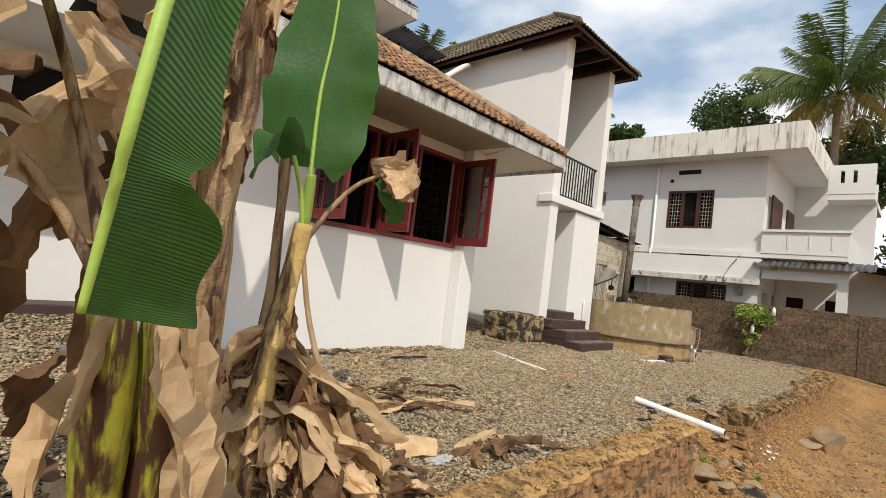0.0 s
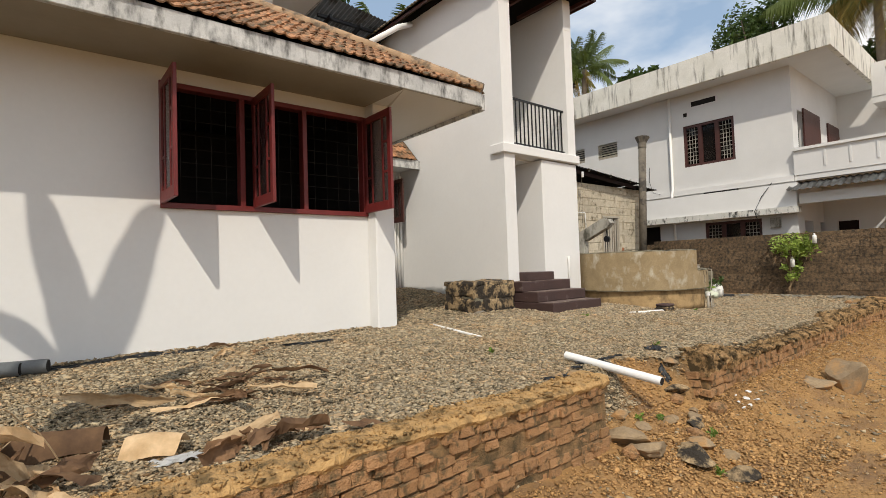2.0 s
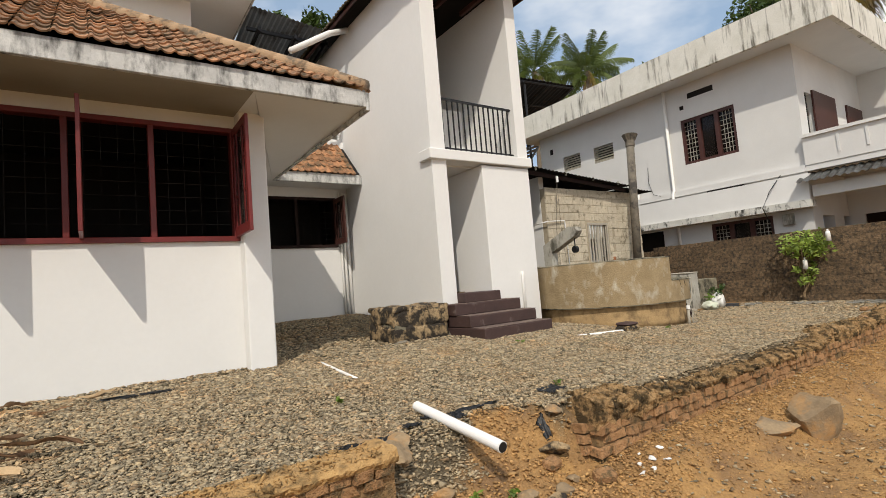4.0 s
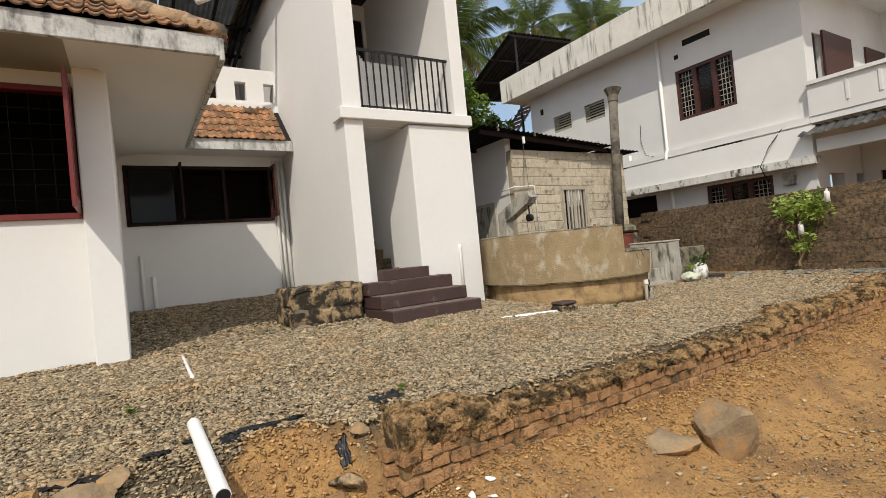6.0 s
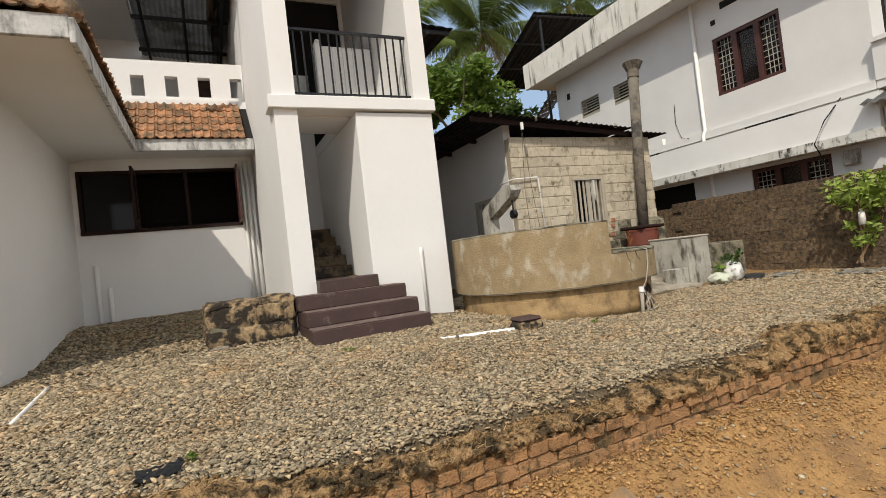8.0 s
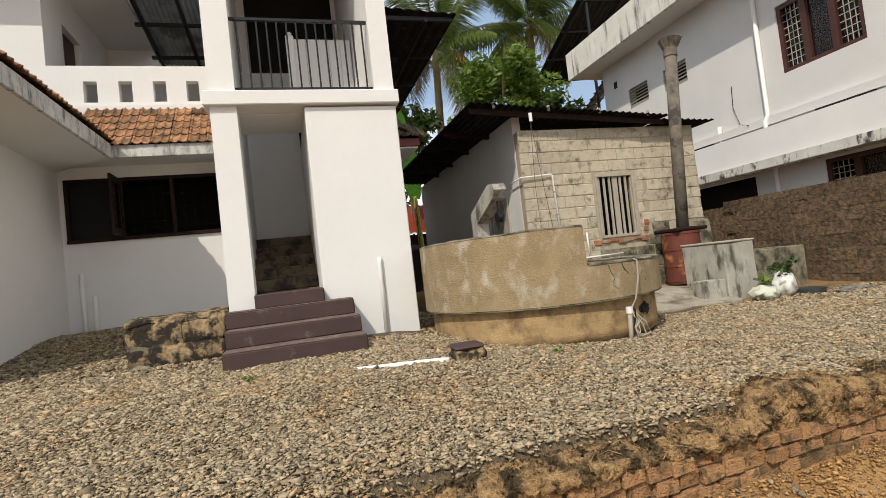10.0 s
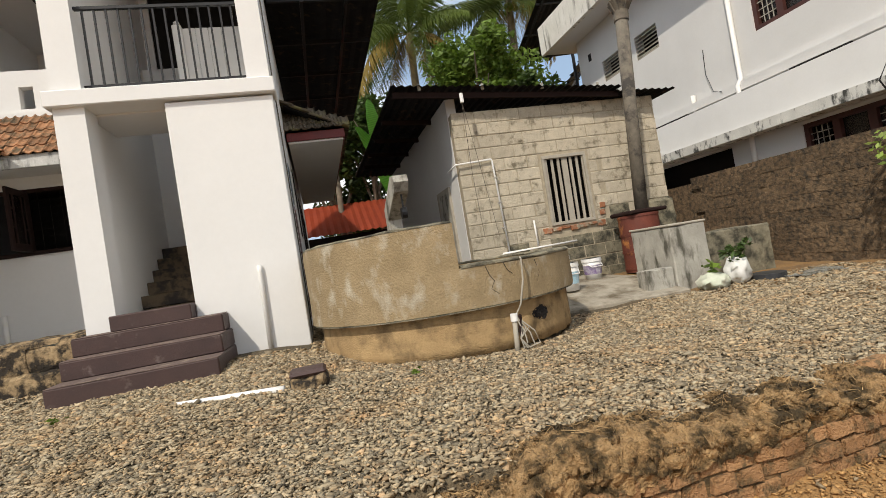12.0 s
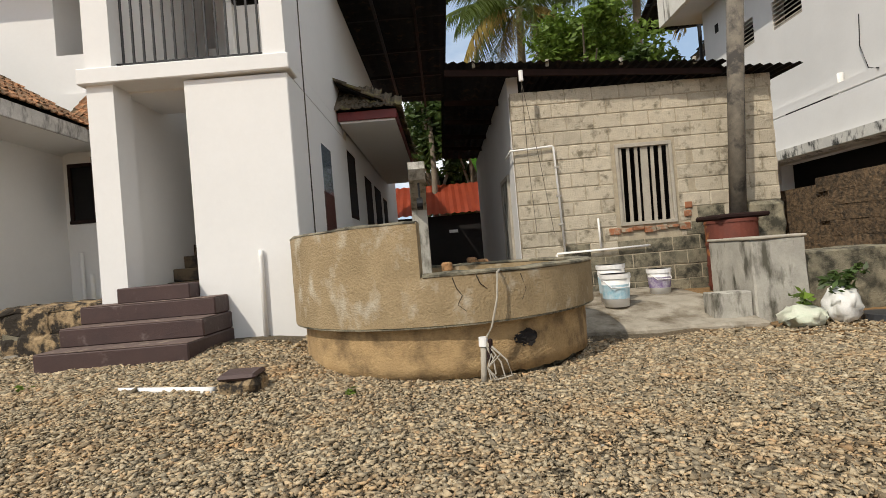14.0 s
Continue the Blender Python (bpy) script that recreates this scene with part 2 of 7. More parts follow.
def wall(axis, at, thick, u0, u1, z0, z1, holes=()):
    """A wall in the plane axis=at, going thick further along that axis, with openings (u0, u1, z0, z1) through it."""
    us = sorted({u0, u1, *(h[0] for h in holes), *(h[1] for h in holes)})
    zs = sorted({z0, z1, *(h[2] for h in holes), *(h[3] for h in holes)})
    us, zs = [u for u in us if u0 <= u <= u1], [z for z in zs if z0 <= z <= z1]

    def full(i, j):
        if not (0 <= i < len(us) - 1 and 0 <= j < len(zs) - 1):
            return False
        u, z = (us[i] + us[i + 1]) / 2, (zs[j] + zs[j + 1]) / 2
        return not any(h[0] < u < h[1] and h[2] < z < h[3] for h in holes)

    bm = bmesh.new()
    cache = {}

    def vert(i, j, k):
        if (i, j, k) not in cache:
            d = at + k * thick
            cache[i, j, k] = bm.verts.new((us[i], d, zs[j]) if axis == "y" else (d, us[i], zs[j]))
        return cache[i, j, k]

    for i in range(len(us) - 1):
        for j in range(len(zs) - 1):
            if not full(i, j):
                continue
            for k in (0, 1):
                bm.faces.new([vert(*c, k) for c in ((i, j), (i + 1, j), (i + 1, j + 1), (i, j + 1))])
            for di, dj, c in ((-1, 0, ((i, j), (i, j + 1))), (1, 0, ((i + 1, j), (i + 1, j + 1))), (0, -1, ((i, j), (i + 1, j))), (0, 1, ((i, j + 1), (i + 1, j + 1)))):
                if not full(i + di, j + dj):
                    bm.faces.new([vert(*c[0], 0), vert(*c[1], 0), vert(*c[1], 1), vert(*c[0], 1)])
    return bm


def step01(v, a, b):
    t = min(1.0, max(0.0, (v - a) / (b - a)))
    return t * t * (3 - 2 * t)

# ---------- the ground ----------
WALL_Y = 1.42


def ground_z(x, y):
    """Height of the ground: a gravel terrace behind the brick wall, lower earth in front of it."""
    near_house = 1 - step01(x, 9.6, 11.4)
    up = -0.03 + 0.20 * step01(y, 2.4, 5.0) * near_house + 0.30 * step01(y, 5.2, 8.0) * near_house
    up += 0.10 * step01(y, 5.4, 7.2) * step01(x, 10.5, 12.5)
    up -= 0.06 * step01(x, 11, 13) * (1 - step01(y, 5, 6.5))
    low = -0.64 + (0.17 + 0.13 * step01(x, 6.5, 7.2)) * step01(y, 0.7, 1.38) + 0.22 * (1 - step01(x, 0, 4.5))
    # breach between the two walls: earth slides down
    breach = step01(x, 5.0, 5.5) * (1 - step01(x, 6.4, 6.8))
    edge = 1.55 + 0.16 * breach
    width = 0.10 + 0.55 * breach
    k = step01(y, edge - width / 2, edge + width / 2)
    # the terrace ends beyond the wall's far end
    far = step01(x, 14.5, 15.6)
    k = k * (1 - far) + far * (0.55 + 0.45 * step01(y, -1.5, 3.0))
    z = low + (up - low) * k
    z += 0.02 * noise.noise((x * 1.7, y * 1.7, 0.3)) + 0.010 * noise.noise((x * 6, y * 6, 1.3)) * (1 + 2.0 * (1 - k))
    return z


def bare_mound(x, y):
    """1 on the orange earth beside the jutting pipe, where the gravel has slid away."""
    dx, dy = (x - 6.24) / 0.33, (y - 1.72) / 0.33
    return 1 - step01(math.hypot(dx, dy) + 0.25 * noise.noise((x * 6, y * 6, 2.0)), 0.85, 1.1)


def axis_steps(lo, hi, fine, far):
    out, v, s = [], hi, fine
    vals = list(np.arange(lo, hi + 1e-6, fine))
    while v < far:
        s *= 1.35
        v += s
        vals.append(v)
    v, s = lo, fine
    while v > -far:
        s *= 1.35
        v -= s
        vals.insert(0, v)
    return vals


def build_ground():
    xs, ys = axis_steps(-1.0, 17.0, 0.09, 900), axis_steps(-2.0, 8.0, 0.09, 900)
    nx = len(xs)
    verts = [(x, y, ground_z(x, y)) for y in ys for x in xs]
    faces = [(j * nx + i, j * nx + i + 1, (j + 1) * nx + i + 1, (j + 1) * nx + i) for j in range(len(ys) - 1) for i in range(nx - 1)]
    me = bpy.data.meshes.new("ground")
    me.from_pydata(verts, [], faces)
    for p in me.polygons:
        p.use_smooth = True
    gravel = me.attributes.new("gravel", "FLOAT", "POINT")
    vals = []
    for x, y, z in verts:
        k = step01(y, 1.50, 1.60)
        b = step01(x, 4.9, 5.2) * (1 - step01(x, 6.6, 6.9))
        k *= 1 - b * (1 - step01(y + 0.12 * noise.noise((x * 3, y * 3, 0)), 1.55, 1.72))
        k *= 1 - bare_mound(x, y)
        k *= 1 - step01(x, 14.4, 15.2) * (1 - step01(y, 2.2, 3.2))
        k *= 1 - step01(x + 0.5 * noise.noise((x, y, 4)), 13.2, 15.5) * 0.7
        k *= 1 - step01(y, 8.5, 12)
        vals.append(k)
    gravel.data.foreach_set("value", vals)
    ob = new("ground", me)
    m = mat("earth", (0.47, 0.27, 0.10), (0.33, 0.18, 0.07), 3.5, 0.95, 38, 1.6, stain=(0.20, 0.115, 0.055), stain_scale=2.2, stain_cut=0.57, stain_width=0.2, speck=0.7)
    n, l = m.node_tree.nodes, m.node_tree.links
    bsdf = n["Principled BSDF"]
    earth_col = bsdf.inputs["Base Color"].links[0].from_socket
    at = n.new("ShaderNodeAttribute")
    at.attribute_name = "gravel"
    vor = n.new("ShaderNodeTexVoronoi")
    vor.inputs["Scale"].default_value = 55
    geo = n.new("ShaderNodeNewGeometry")
    l.new(geo.outputs["Position"], vor.inputs["Vector"])
    cr = n.new("ShaderNodeValToRGB")
    # gravel ground coloured dark, standing in for shaded gaps between stones
    cr.color_ramp.elements[0].color = (0.055, 0.042, 0.026, 1)
    cr.color_ramp.elements[1].color = (0.17, 0.135, 0.085, 1)
    l.new(vor.outputs["Color"], cr.inputs[0])
    mx = n.new("ShaderNodeMix")
    mx.data_type = "RGBA"
    l.new(at.outputs["Fac"], mx.inputs[0])
    l.new(earth_col, mx.inputs[6])
    l.new(cr.outputs[0], mx.inputs[7])
    l.new(mx.outputs[2], bsdf.inputs["Base Color"])
    me.materials.append(m)
    return tagged(ob, "orange-brown bare earth and grey gravel yard", "ground", kind="structure")


build_ground()

# ---------- the house: bay with the large window ----------
BAY_Y, BAY_X0, BAY_X1 = 4.905, 1.56, 5.53
W1 = (2.90, 5.25, 1.58, 2.86)
solid("wall_bay_front", wall("y", BAY_Y, 0.2, BAY_X0, BAY_X1 - 0.2, -0.3, 3.25, [W1]), M_WHITE, "white limewashed front wall with a wide window", "wall")
solid("wall_bay_side", wall("x", BAY_X1 - 0.2, 0.2, 4.905, 8.3, -0.3, 3.25), M_WHITE, "white limewashed side wall", "wall")
solid("wall_bay_return", wall("x", BAY_X0, 0.2, 5.105, 6.8, -0.3, 3.25), M_WHITE, "white limewashed return wall", "wall")
solid("pilaster", box(5.25, 5.53, 4.70, 4.903, -0.3, 3.0, 0.012), M_WHITE, "white plastered corner pilaster", "pilaster")
# room shell coloured near-black to give the darkness behind window 1
solid("wall_inner", wall("y", 7.2, 0.1, 1.76, 5.33, 0.0, 3.2), M_DARK, "near-black wall standing for the unlit room", "wall")
solid("wall_inner_side", box(5.31, 5.328, 5.11, 7.2, 0.6, 3.0), M_DARK, "near-black lining added over the lit inner side wall", "wall")
solid("floor_inner", box(1.76, 5.33, 5.1, 7.2, 0.5, 0.6), M_DARK, "near-black floor standing for the unlit room", "floor")
solid("ceiling_inner", box(1.76, 5.33, 5.1, 7.2, 3.0, 3.1), M_DARK, "near-black ceiling standing for the unlit room", "ceiling")
solid("wall_left", wall("y", 6.8, 0.2, -9.0, BAY_X0, -0.3, 3.25, [(0.45, 1.1, 2.44, 2.88), (-2.6, -1.2, 1.4, 2.6)]), M_WHITE, "white limewashed wall beside the bay", "wall")

# eaves of the bay: soffit slab and fascia
EX0, EX1, EY = 0.66, 6.45, 4.0
# front soffit colour darkened for the eave shade; the side keeps the wall white
solid("eave_soffit", prism([(EX0, EY, 2.975), (5.25, EY, 2.975), (5.25, 4.9, 3.0), (EX0, 4.9, 3.0)], (0, 0, 0.04)), M_SOFFIT, "beige soffit under the tiled eave, tone darkened for shade", "soffit")
solid("eave_soffit", prism([(5.252, EY, 2.975), (EX1, EY, 2.975), (EX1, 7.55, 2.93), (BAY_X1, 8.28, 2.93), (BAY_X1, 4.9, 3.0), (5.252, 4.9, 3.0)], (0, 0, 0.04)), M_WHITE, "white soffit round the corner of the eave", "soffit")
solid("fascia_front", box(EX0, EX1, EY - 0.05, EY - 0.003, 2.96, 3.15, 0.006), M_FASCIA, "weathered grey-white fascia with black mould", "fascia")
solid("fascia_side", box(EX1 - 0.003, EX1 + 0.045, EY - 0.05, 7.55, 2.92, 3.13, 0.006), M_FASCIA, "weathered grey-white fascia with black mould", "fascia")


def tile_mesh(w, d, material):
    """One clay pan tile: a shallow S profile, d deep along +y, w wide along x."""
    bm = bmesh.new()
    prof = [(-0.5, 0.004), (-0.44, 0.024), (-0.37, 0.026), (-0.3, 0.008), (-0.18, 0.0), (-0.06, 0.006), (0.02, 0.024), (0.09, 0.026), (0.16, 0.008), (0.28, 0.0), (0.42, 0.006), (0.5, 0.022)]
    rows = []
    for y, lift in ((0.0, 0.012), (d * 1.12, -0.010)):
        rows.append(([bm.verts.new((u * w, y, h + lift)) for u, h in prof], [bm.verts.new((u * w, y, h + lift - 0.016)) for u, h in prof]))
    (a, a2), (b, b2) = rows
    for i in range(len(prof) - 1):
        bm.faces.new((a[i], a[i + 1], b[i + 1], b[i]))
        bm.faces.new((a2[i], b2[i], b2[i + 1], a2[i + 1]))
        bm.faces.new((a[i], a2[i], a2[i + 1], a[i + 1]))
    return to_mesh("tile", bm, material)


def tile_face(parent, me, base, along, up, length, run, w, d, keep, seed=3):
    """Lays tiles on a sloped face; keep(u, v) says whether a tile stands at u along the eave and v up the slope."""
    rng = random.Random(seed)
    base, along, up = Vector(base), Vector(along).normalized(), Vector(up).normalized()
    nrm = along.cross(up)
    for r in range(int(run / d + 0.5)):
        for c in range(int(length / w + 0.5)):
            u, v = (c + 0.5) * w, r * d
            if not keep(u, v):
                continue
            m = Matrix((along, up, nrm)).transposed().to_4x4()
            m.translation = base + along * u + up * (v + rng.uniform(-0.012, 0.012)) + nrm * rng.uniform(0, 0.008) - origin(parent)
            ob = new("tile", me)
            ob.parent = parent
            ob.matrix_basis = m @ pose(0, 0, 0, rng.uniform(-1, 1), rng.uniform(-1.5, 1.5), rng.uniform(-1.2, 1.2))


SLOPE = math.atan(0.65)
APEX = 2.9
Z_EAVE = 3.17
apex = (3.555, EY + APEX, Z_EAVE - 0.03 + 0.65 * APEX)
bay_roof = thing("bay_roof", (3.5, 4.0, 3.15), "weathered orange clay tile hip roof over the bay", "roof")
bm = bmesh.new()
c = [bm.verts.new(p) for p in ((EX0, EY, Z_EAVE - 0.03), (EX1, EY, Z_EAVE - 0.03), (EX1, 7.6, Z_EAVE - 0.03), (EX0, 7.6, Z_EAVE - 0.03))]
t = bm.verts.new(apex)
t2 = bm.verts.new((apex[0], 8.2, apex[2]))
for f in ((c[0], c[1], t), (c[1], c[2], t2, t), (c[3], c[0], t, t2)):
    bm.faces.new(f)
part("roof_boarding", bm, M_DARK, bay_roof)
# ---------- window 1 ----------


def bar_box(parent, name, m, *b, bevel=0.004, label=""):
    return part(name, box(*b, bevel), m, parent, label)


def shutter(parent, hinge_x, y0, y1, z0, z1, name="shutter", M_RED=M_RED):
    """An opened casement standing square to the wall: stiles, rails, muntins and glass."""
    t = 0.035
    s = part(name, box(hinge_x, hinge_x + t, y0, y0 + 0.075, z0, z1, 0.004), M_RED, parent, "opened maroon wooden casement")
    for a in ((y1 - 0.075, y1, z0, z1), (y0 + 0.073, y1 - 0.073, z0, z0 + 0.11), (y0 + 0.073, y1 - 0.073, z1 - 0.09, z1)):
        part("rail", box(hinge_x + 0.001, hinge_x + t - 0.001, *a, 0.004), M_RED, s)
    mid = y0 + 0.30 * (y1 - y0)
    part("muntin", box(hinge_x + 0.006, hinge_x + t - 0.006, mid - 0.014, mid + 0.014, z0 + 0.1, z1 - 0.08), M_RED, s)
    for k in (0.38, 0.68):
        z = z0 + k * (z1 - z0)
        part("muntin", box(hinge_x + 0.007, hinge_x + t - 0.007, y0 + 0.07, mid, z - 0.014, z + 0.014), M_RED, s)
    mid2 = y0 + 0.70 * (y1 - y0)
    part("muntin", box(hinge_x + 0.006, hinge_x + t - 0.006, mid2 - 0.012, mid2 + 0.012, z0 + 0.1, z1 - 0.08), M_RED, s)
    z = z0 + 0.36 * (z1 - z0)
    part("muntin", box(hinge_x + 0.007, hinge_x + t - 0.007, mid2, y1 - 0.07, z - 0.012, z + 0.012), M_RED, s)
    part("pane", box(hinge_x + 0.015, hinge_x + 0.019, y0 + 0.07, y1 - 0.07, z0 + 0.1, z1 - 0.08), M_GLASS, s)
    return s


def casement_window(name, label, x0, x1, z0, z1, y, mullions, grille=True, M_RED=M_RED):
    w = thing(name, ((x0 + x1) / 2, y, z0), label, "window", kind="structure")
    f = 0.055
    d0, d1 = y - 0.02, y + 0.1
    part("window_sill", box(x0, x1, d0 - 0.02, d1, z0, z0 + f, 0.004), M_RED, w)
    part("window_frame", box(x0, x1, d0, d1, z1 - f, z1, 0.004), M_RED, w)
    for x in (x0, x1 - f):
        part("jamb", box(x, x + f, d0, d1, z0 + f, z1 - f, 0.004), M_RED, w)
    for x in mullions:
        part("mullion", box(x - f / 2, x + f / 2, d0, d1, z0 + f, z1 - f, 0.004), M_RED, w)
    if grille:
        xs = [x0 + f, *[m for m in mullions], x1 - f]
        for a, b in zip(xs, xs[1:]):
            bm = bmesh.new()
            for k in range(1, 8):
                z = z0 + f + (z1 - z0 - 2 * f) * k / 8
                box(a + 0.03, b - 0.03, y + 0.07, y + 0.075, z - 0.0025, z + 0.0025, bm=bm)
            for k in (0.2, 0.4, 0.6, 0.8):
                x = a + (b - a) * k
                box(x - 0.0025, x + 0.0025, y + 0.064, y + 0.069, z0 + f, z1 - f, bm=bm)
            part("grille", bm, M_DARK, w, "black iron window grille")
    return w


win1 = casement_window("window_1", "wide maroon wooden window with three open casements", *W1, BAY_Y, (3.70, 4.42))
shutter(win1, 2.90, 4.27, 4.885, 1.62, 2.83)
shutter(win1, 3.80, 4.29, 4.885, 1.62, 2.83)
shutter(win1, 5.205, 4.26, 4.885, 1.62, 2.83)

# ---------- recessed wall with window 2 ----------
W2Y = 8.3
W2 = (5.60, 7.88, 1.82, 2.80)
solid("wall_window_back", wall("y", W2Y, 0.2, 5.53, 8.13, -0.1, 3.95, [W2]), M_WHITE, "white wall with a dark window in the recess", "wall")
# frame and one casement coloured near-black for the shade of the recess
win2 = casement_window("window_2", "maroon wooden window in the recess, coloured near-black for shade", *W2, W2Y, (6.33, 7.08), True, M_WIN2)
# closed near-black shell added to keep light out behind window 2
solid("wall_room_dark", box(5.55, 8.1, 9.6, 9.7, 1.0, 3.6), M_DARK, "near-black wall standing for the unlit room", "wall")
solid("ceiling_room", box(5.55, 8.1, 8.502, 9.6, 2.92, 2.97), M_DARK, "near-black ceiling added to keep the room unlit", "ceiling")
solid("floor_room", box(5.55, 8.1, 8.502, 9.6, 1.0, 1.05), M_DARK, "near-black floor added to keep the room unlit", "floor")
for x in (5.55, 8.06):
    solid("wall_room_side", box(x, x + 0.04, 8.502, 9.598, 1.052, 2.918), M_DARK, "near-black side wall added to keep the room unlit", "wall")

# ---------- the stair tower ----------
TX0, TX1, TY = 8.13, 10.16, 5.19
DOOR = (8.40, 9.11)
solid("wall_tower_left", wall("x", TX0, 0.2, TY, 12.0, -0.3, 6.1), M_WHITE, "tall white stair tower side wall", "wall")
solid("pier", box(TX0 + 0.2, DOOR[0], TY, TY + 0.3, -0.3, 2.82), M_WHITE, "white pier beside the stair opening", "pier")
solid("wall_tower_block", box(DOOR[1], TX1, TY, 8.3, -0.3, 2.80, 0.01), M_WHITE, "white solid block beside the stair", "wall")
solid("balcony_slab", box(TX0 - 0.06, TX1 + 0.04, TY - 0.06, TY + 0.26, 2.82, 2.98, 0.01), M_WHITE, "white balcony slab edge with a drip", "slab")
solid("balcony_floor", box(TX0 + 0.202, TX1, TY + 0.262, 6.2, 2.802, 2.978), M_WHITE, "white slab under the balcony", "slab")
solid("balcony_floor", box(DOOR[1], TX1, 6.202, 8.0, 2.802, 2.978), M_WHITE, "white slab beside the stair well", "slab")
solid("pier_upper", box(TX0 + 0.2, 8.40, TY, TY + 0.25, 2.98, 6.1), M_WHITE, "white upper pier", "pier")
solid("wall_tower_right", wall("x", 9.93, 0.23, TY, 8.298, 2.98, 5.45), M_WHITE, "white tower wall beside the balcony", "wall")
solid("wall_tower_back", wall("y", 8.0, 0.15, 8.33, 9.93, 2.98, 6.0, [(8.45, 9.86, 2.985, 5.7)]), M_WHITE, "white wall at the back of the balcony", "wall")
# flat near-black panel stands in for the dark depth of the doorway
solid("door_4", box(8.45, 9.86, 8.05, 8.1, 2.985, 5.7), M_DARK, "near-black panel for the unlit doorway behind the balcony", "door")
solid("floor_stair", box(8.332, 9.108, 5.502, 5.898, 0.4, 0.755), M_STAIRIN, "worn brown cement landing inside the stair", "floor")
solid("wall_stair_end", wall("y", 7.65, 0.15, 8.33, 9.108, 0, 4.2), M_NWHITE, "off-white wall at the end of the stair", "wall")
solid("wall_right_side", wall("x", 9.96, 0.2, 8.3, 17.0, -0.1, 5.2), M_WHITE, "white house wall along the side passage", "wall")

# front steps
# paler oxide tone for the tread tops
M_TREAD = mat("pale_oxide_tread", (0.15, 0.105, 0.09), (0.10, 0.07, 0.06), 6, 0.85, 60, 0.3, stain=(0.22, 0.17, 0.13), stain_scale=9, stain_cut=0.6)
for i, (y0, z1, x0, x1) in enumerate(((4.28, 0.285, 8.14, 9.43), (4.58, 0.45, 8.14, 9.42), (4.88, 0.615, 8.12, 9.40))):
    st = rough_box(x0, x1, y0, 5.188, -0.2 if i == 0 else (0.12, 0.287, 0.452)[i], z1, 0.004, 2, i, 0.012)
    step_ob = solid("step", st, M_STEP, "purple-brown oxide cement front step", "step", group="front steps")
    part("tread", rough_box(x0 + 0.006, x1 - 0.006, y0 + 0.004, y0 + 0.30, z1 - 0.002, z1 + 0.006, 0.003, 3, i + 5, 0.003), M_TREAD, step_ob, "paler step tread")
solid("step", box(8.402, 9.108, 5.0, 5.5, 0.617, 0.765, 0.01), M_STEP, "purple-brown oxide cement threshold step", "step", group="front steps")
for i in range(6):
    solid("step", box(8.332 if i else 8.402, 9.108, 5.90 + 0.27 * i, 7.648, 0.62 + 0.155 * i, 0.775 + 0.155 * i - 0.004, 0.008), M_STAIRIN, "worn brown-grey cement inner stair step", "step", group="inner stair")

# balcony rail
rail = thing("balcony_railing", (9.1, 5.3, 2.98), "black iron balcony railing", "railing")
part("top_rail", box(8.40, 9.93, 5.27, 5.31, 3.83, 3.86), M_IRON, rail)
part("bottom_rail", box(8.40, 9.93, 5.275, 5.305, 3.04, 3.06), M_IRON, rail)
for i in range(14):
    x = 8.47 + 1.40 * i / 13
    part("bar", box(x - 0.009, x + 0.009, 5.28, 5.30, 3.0, 3.83), M_IRON, rail)
screen = thing("balcony_partition", (9.5, 6.6, 2.985), "white timber partition with a post on the balcony", "partition")
part("post", box(9.02, 9.13, 6.56, 6.67, 2.985, 4.30, 0.012), M_WHITE, screen)
part("finial", box(9.04, 9.11, 6.58, 6.65, 4.30, 4.36, 0.02), M_WHITE, screen)
for k in range(5):
    part("board", box(9.132 + 0.157 * k, 9.285 + 0.157 * k, 6.60, 6.63, 2.985, 4.26, 0.004), M_NWHITE, screen)

# ---------- neighbour house ----------
NX = 18.5
nb = thing("neighbour_house", (20, 8, 0), "white two-storey flat-roofed neighbour house", "house")
part("wall", wall("x", NX, 0.25, 3.85, 12.6, -0.3, 6.3, [(5.36, 6.90, 3.89, 5.24), (4.75, 6.35, 0.9, 2.02), (7.83, 10.25, 0.9, 2.04), (10.7, 11.5, 4.75, 5.3), (9.3, 10.1, 4.72, 5.28)]), M_NWHITE, nb)
part("wall", wall("y", 3.85, 0.25, NX + 0.25, 23.5, -0.3, 6.3, [(18.95, 19.45, 3.6, 5.1), (20.2, 20.8, 3.6, 4.9), (19.1, 19.9, 0.5, 1.9), (20.6, 21.2, 0.5, 1.9)]), M_NWHITE, nb)
part("roof", box(NX - 0.75, 24.0, 2.75, 13.2, 6.28, 6.40), M_NWHITE, nb)
part("parapet", box(NX - 0.78, NX - 0.66, 2.72, 13.25, 6.27, 7.1), M_NSTAIN, nb)
part("parapet", box(NX - 0.66, 24.0, 2.72, 2.84, 6.27, 7.1), M_NSTAIN, nb)
part("ledge", box(NX - 0.12, NX - 0.002, 3.85, 12.6, 2.98, 3.14), M_NWHITE, nb)
part("sunshade", prism([(NX - 0.30, 3.78, 2.26), (NX - 0.22, 3.78, 2.92), (NX - 0.002, 3.78, 2.92), (NX - 0.002, 3.78, 2.26)], (0, 8.6, 0)), M_NWHITE, nb)
part("sunshade_lip", box(NX - 0.42, NX - 0.002, 3.75, 12.4, 2.08, 2.257), M_NMOULD, nb, "mould-stained concrete lip")

# ---------- shed ----------
SX0, SX1, SY = 12.69, 16.38, 7.2
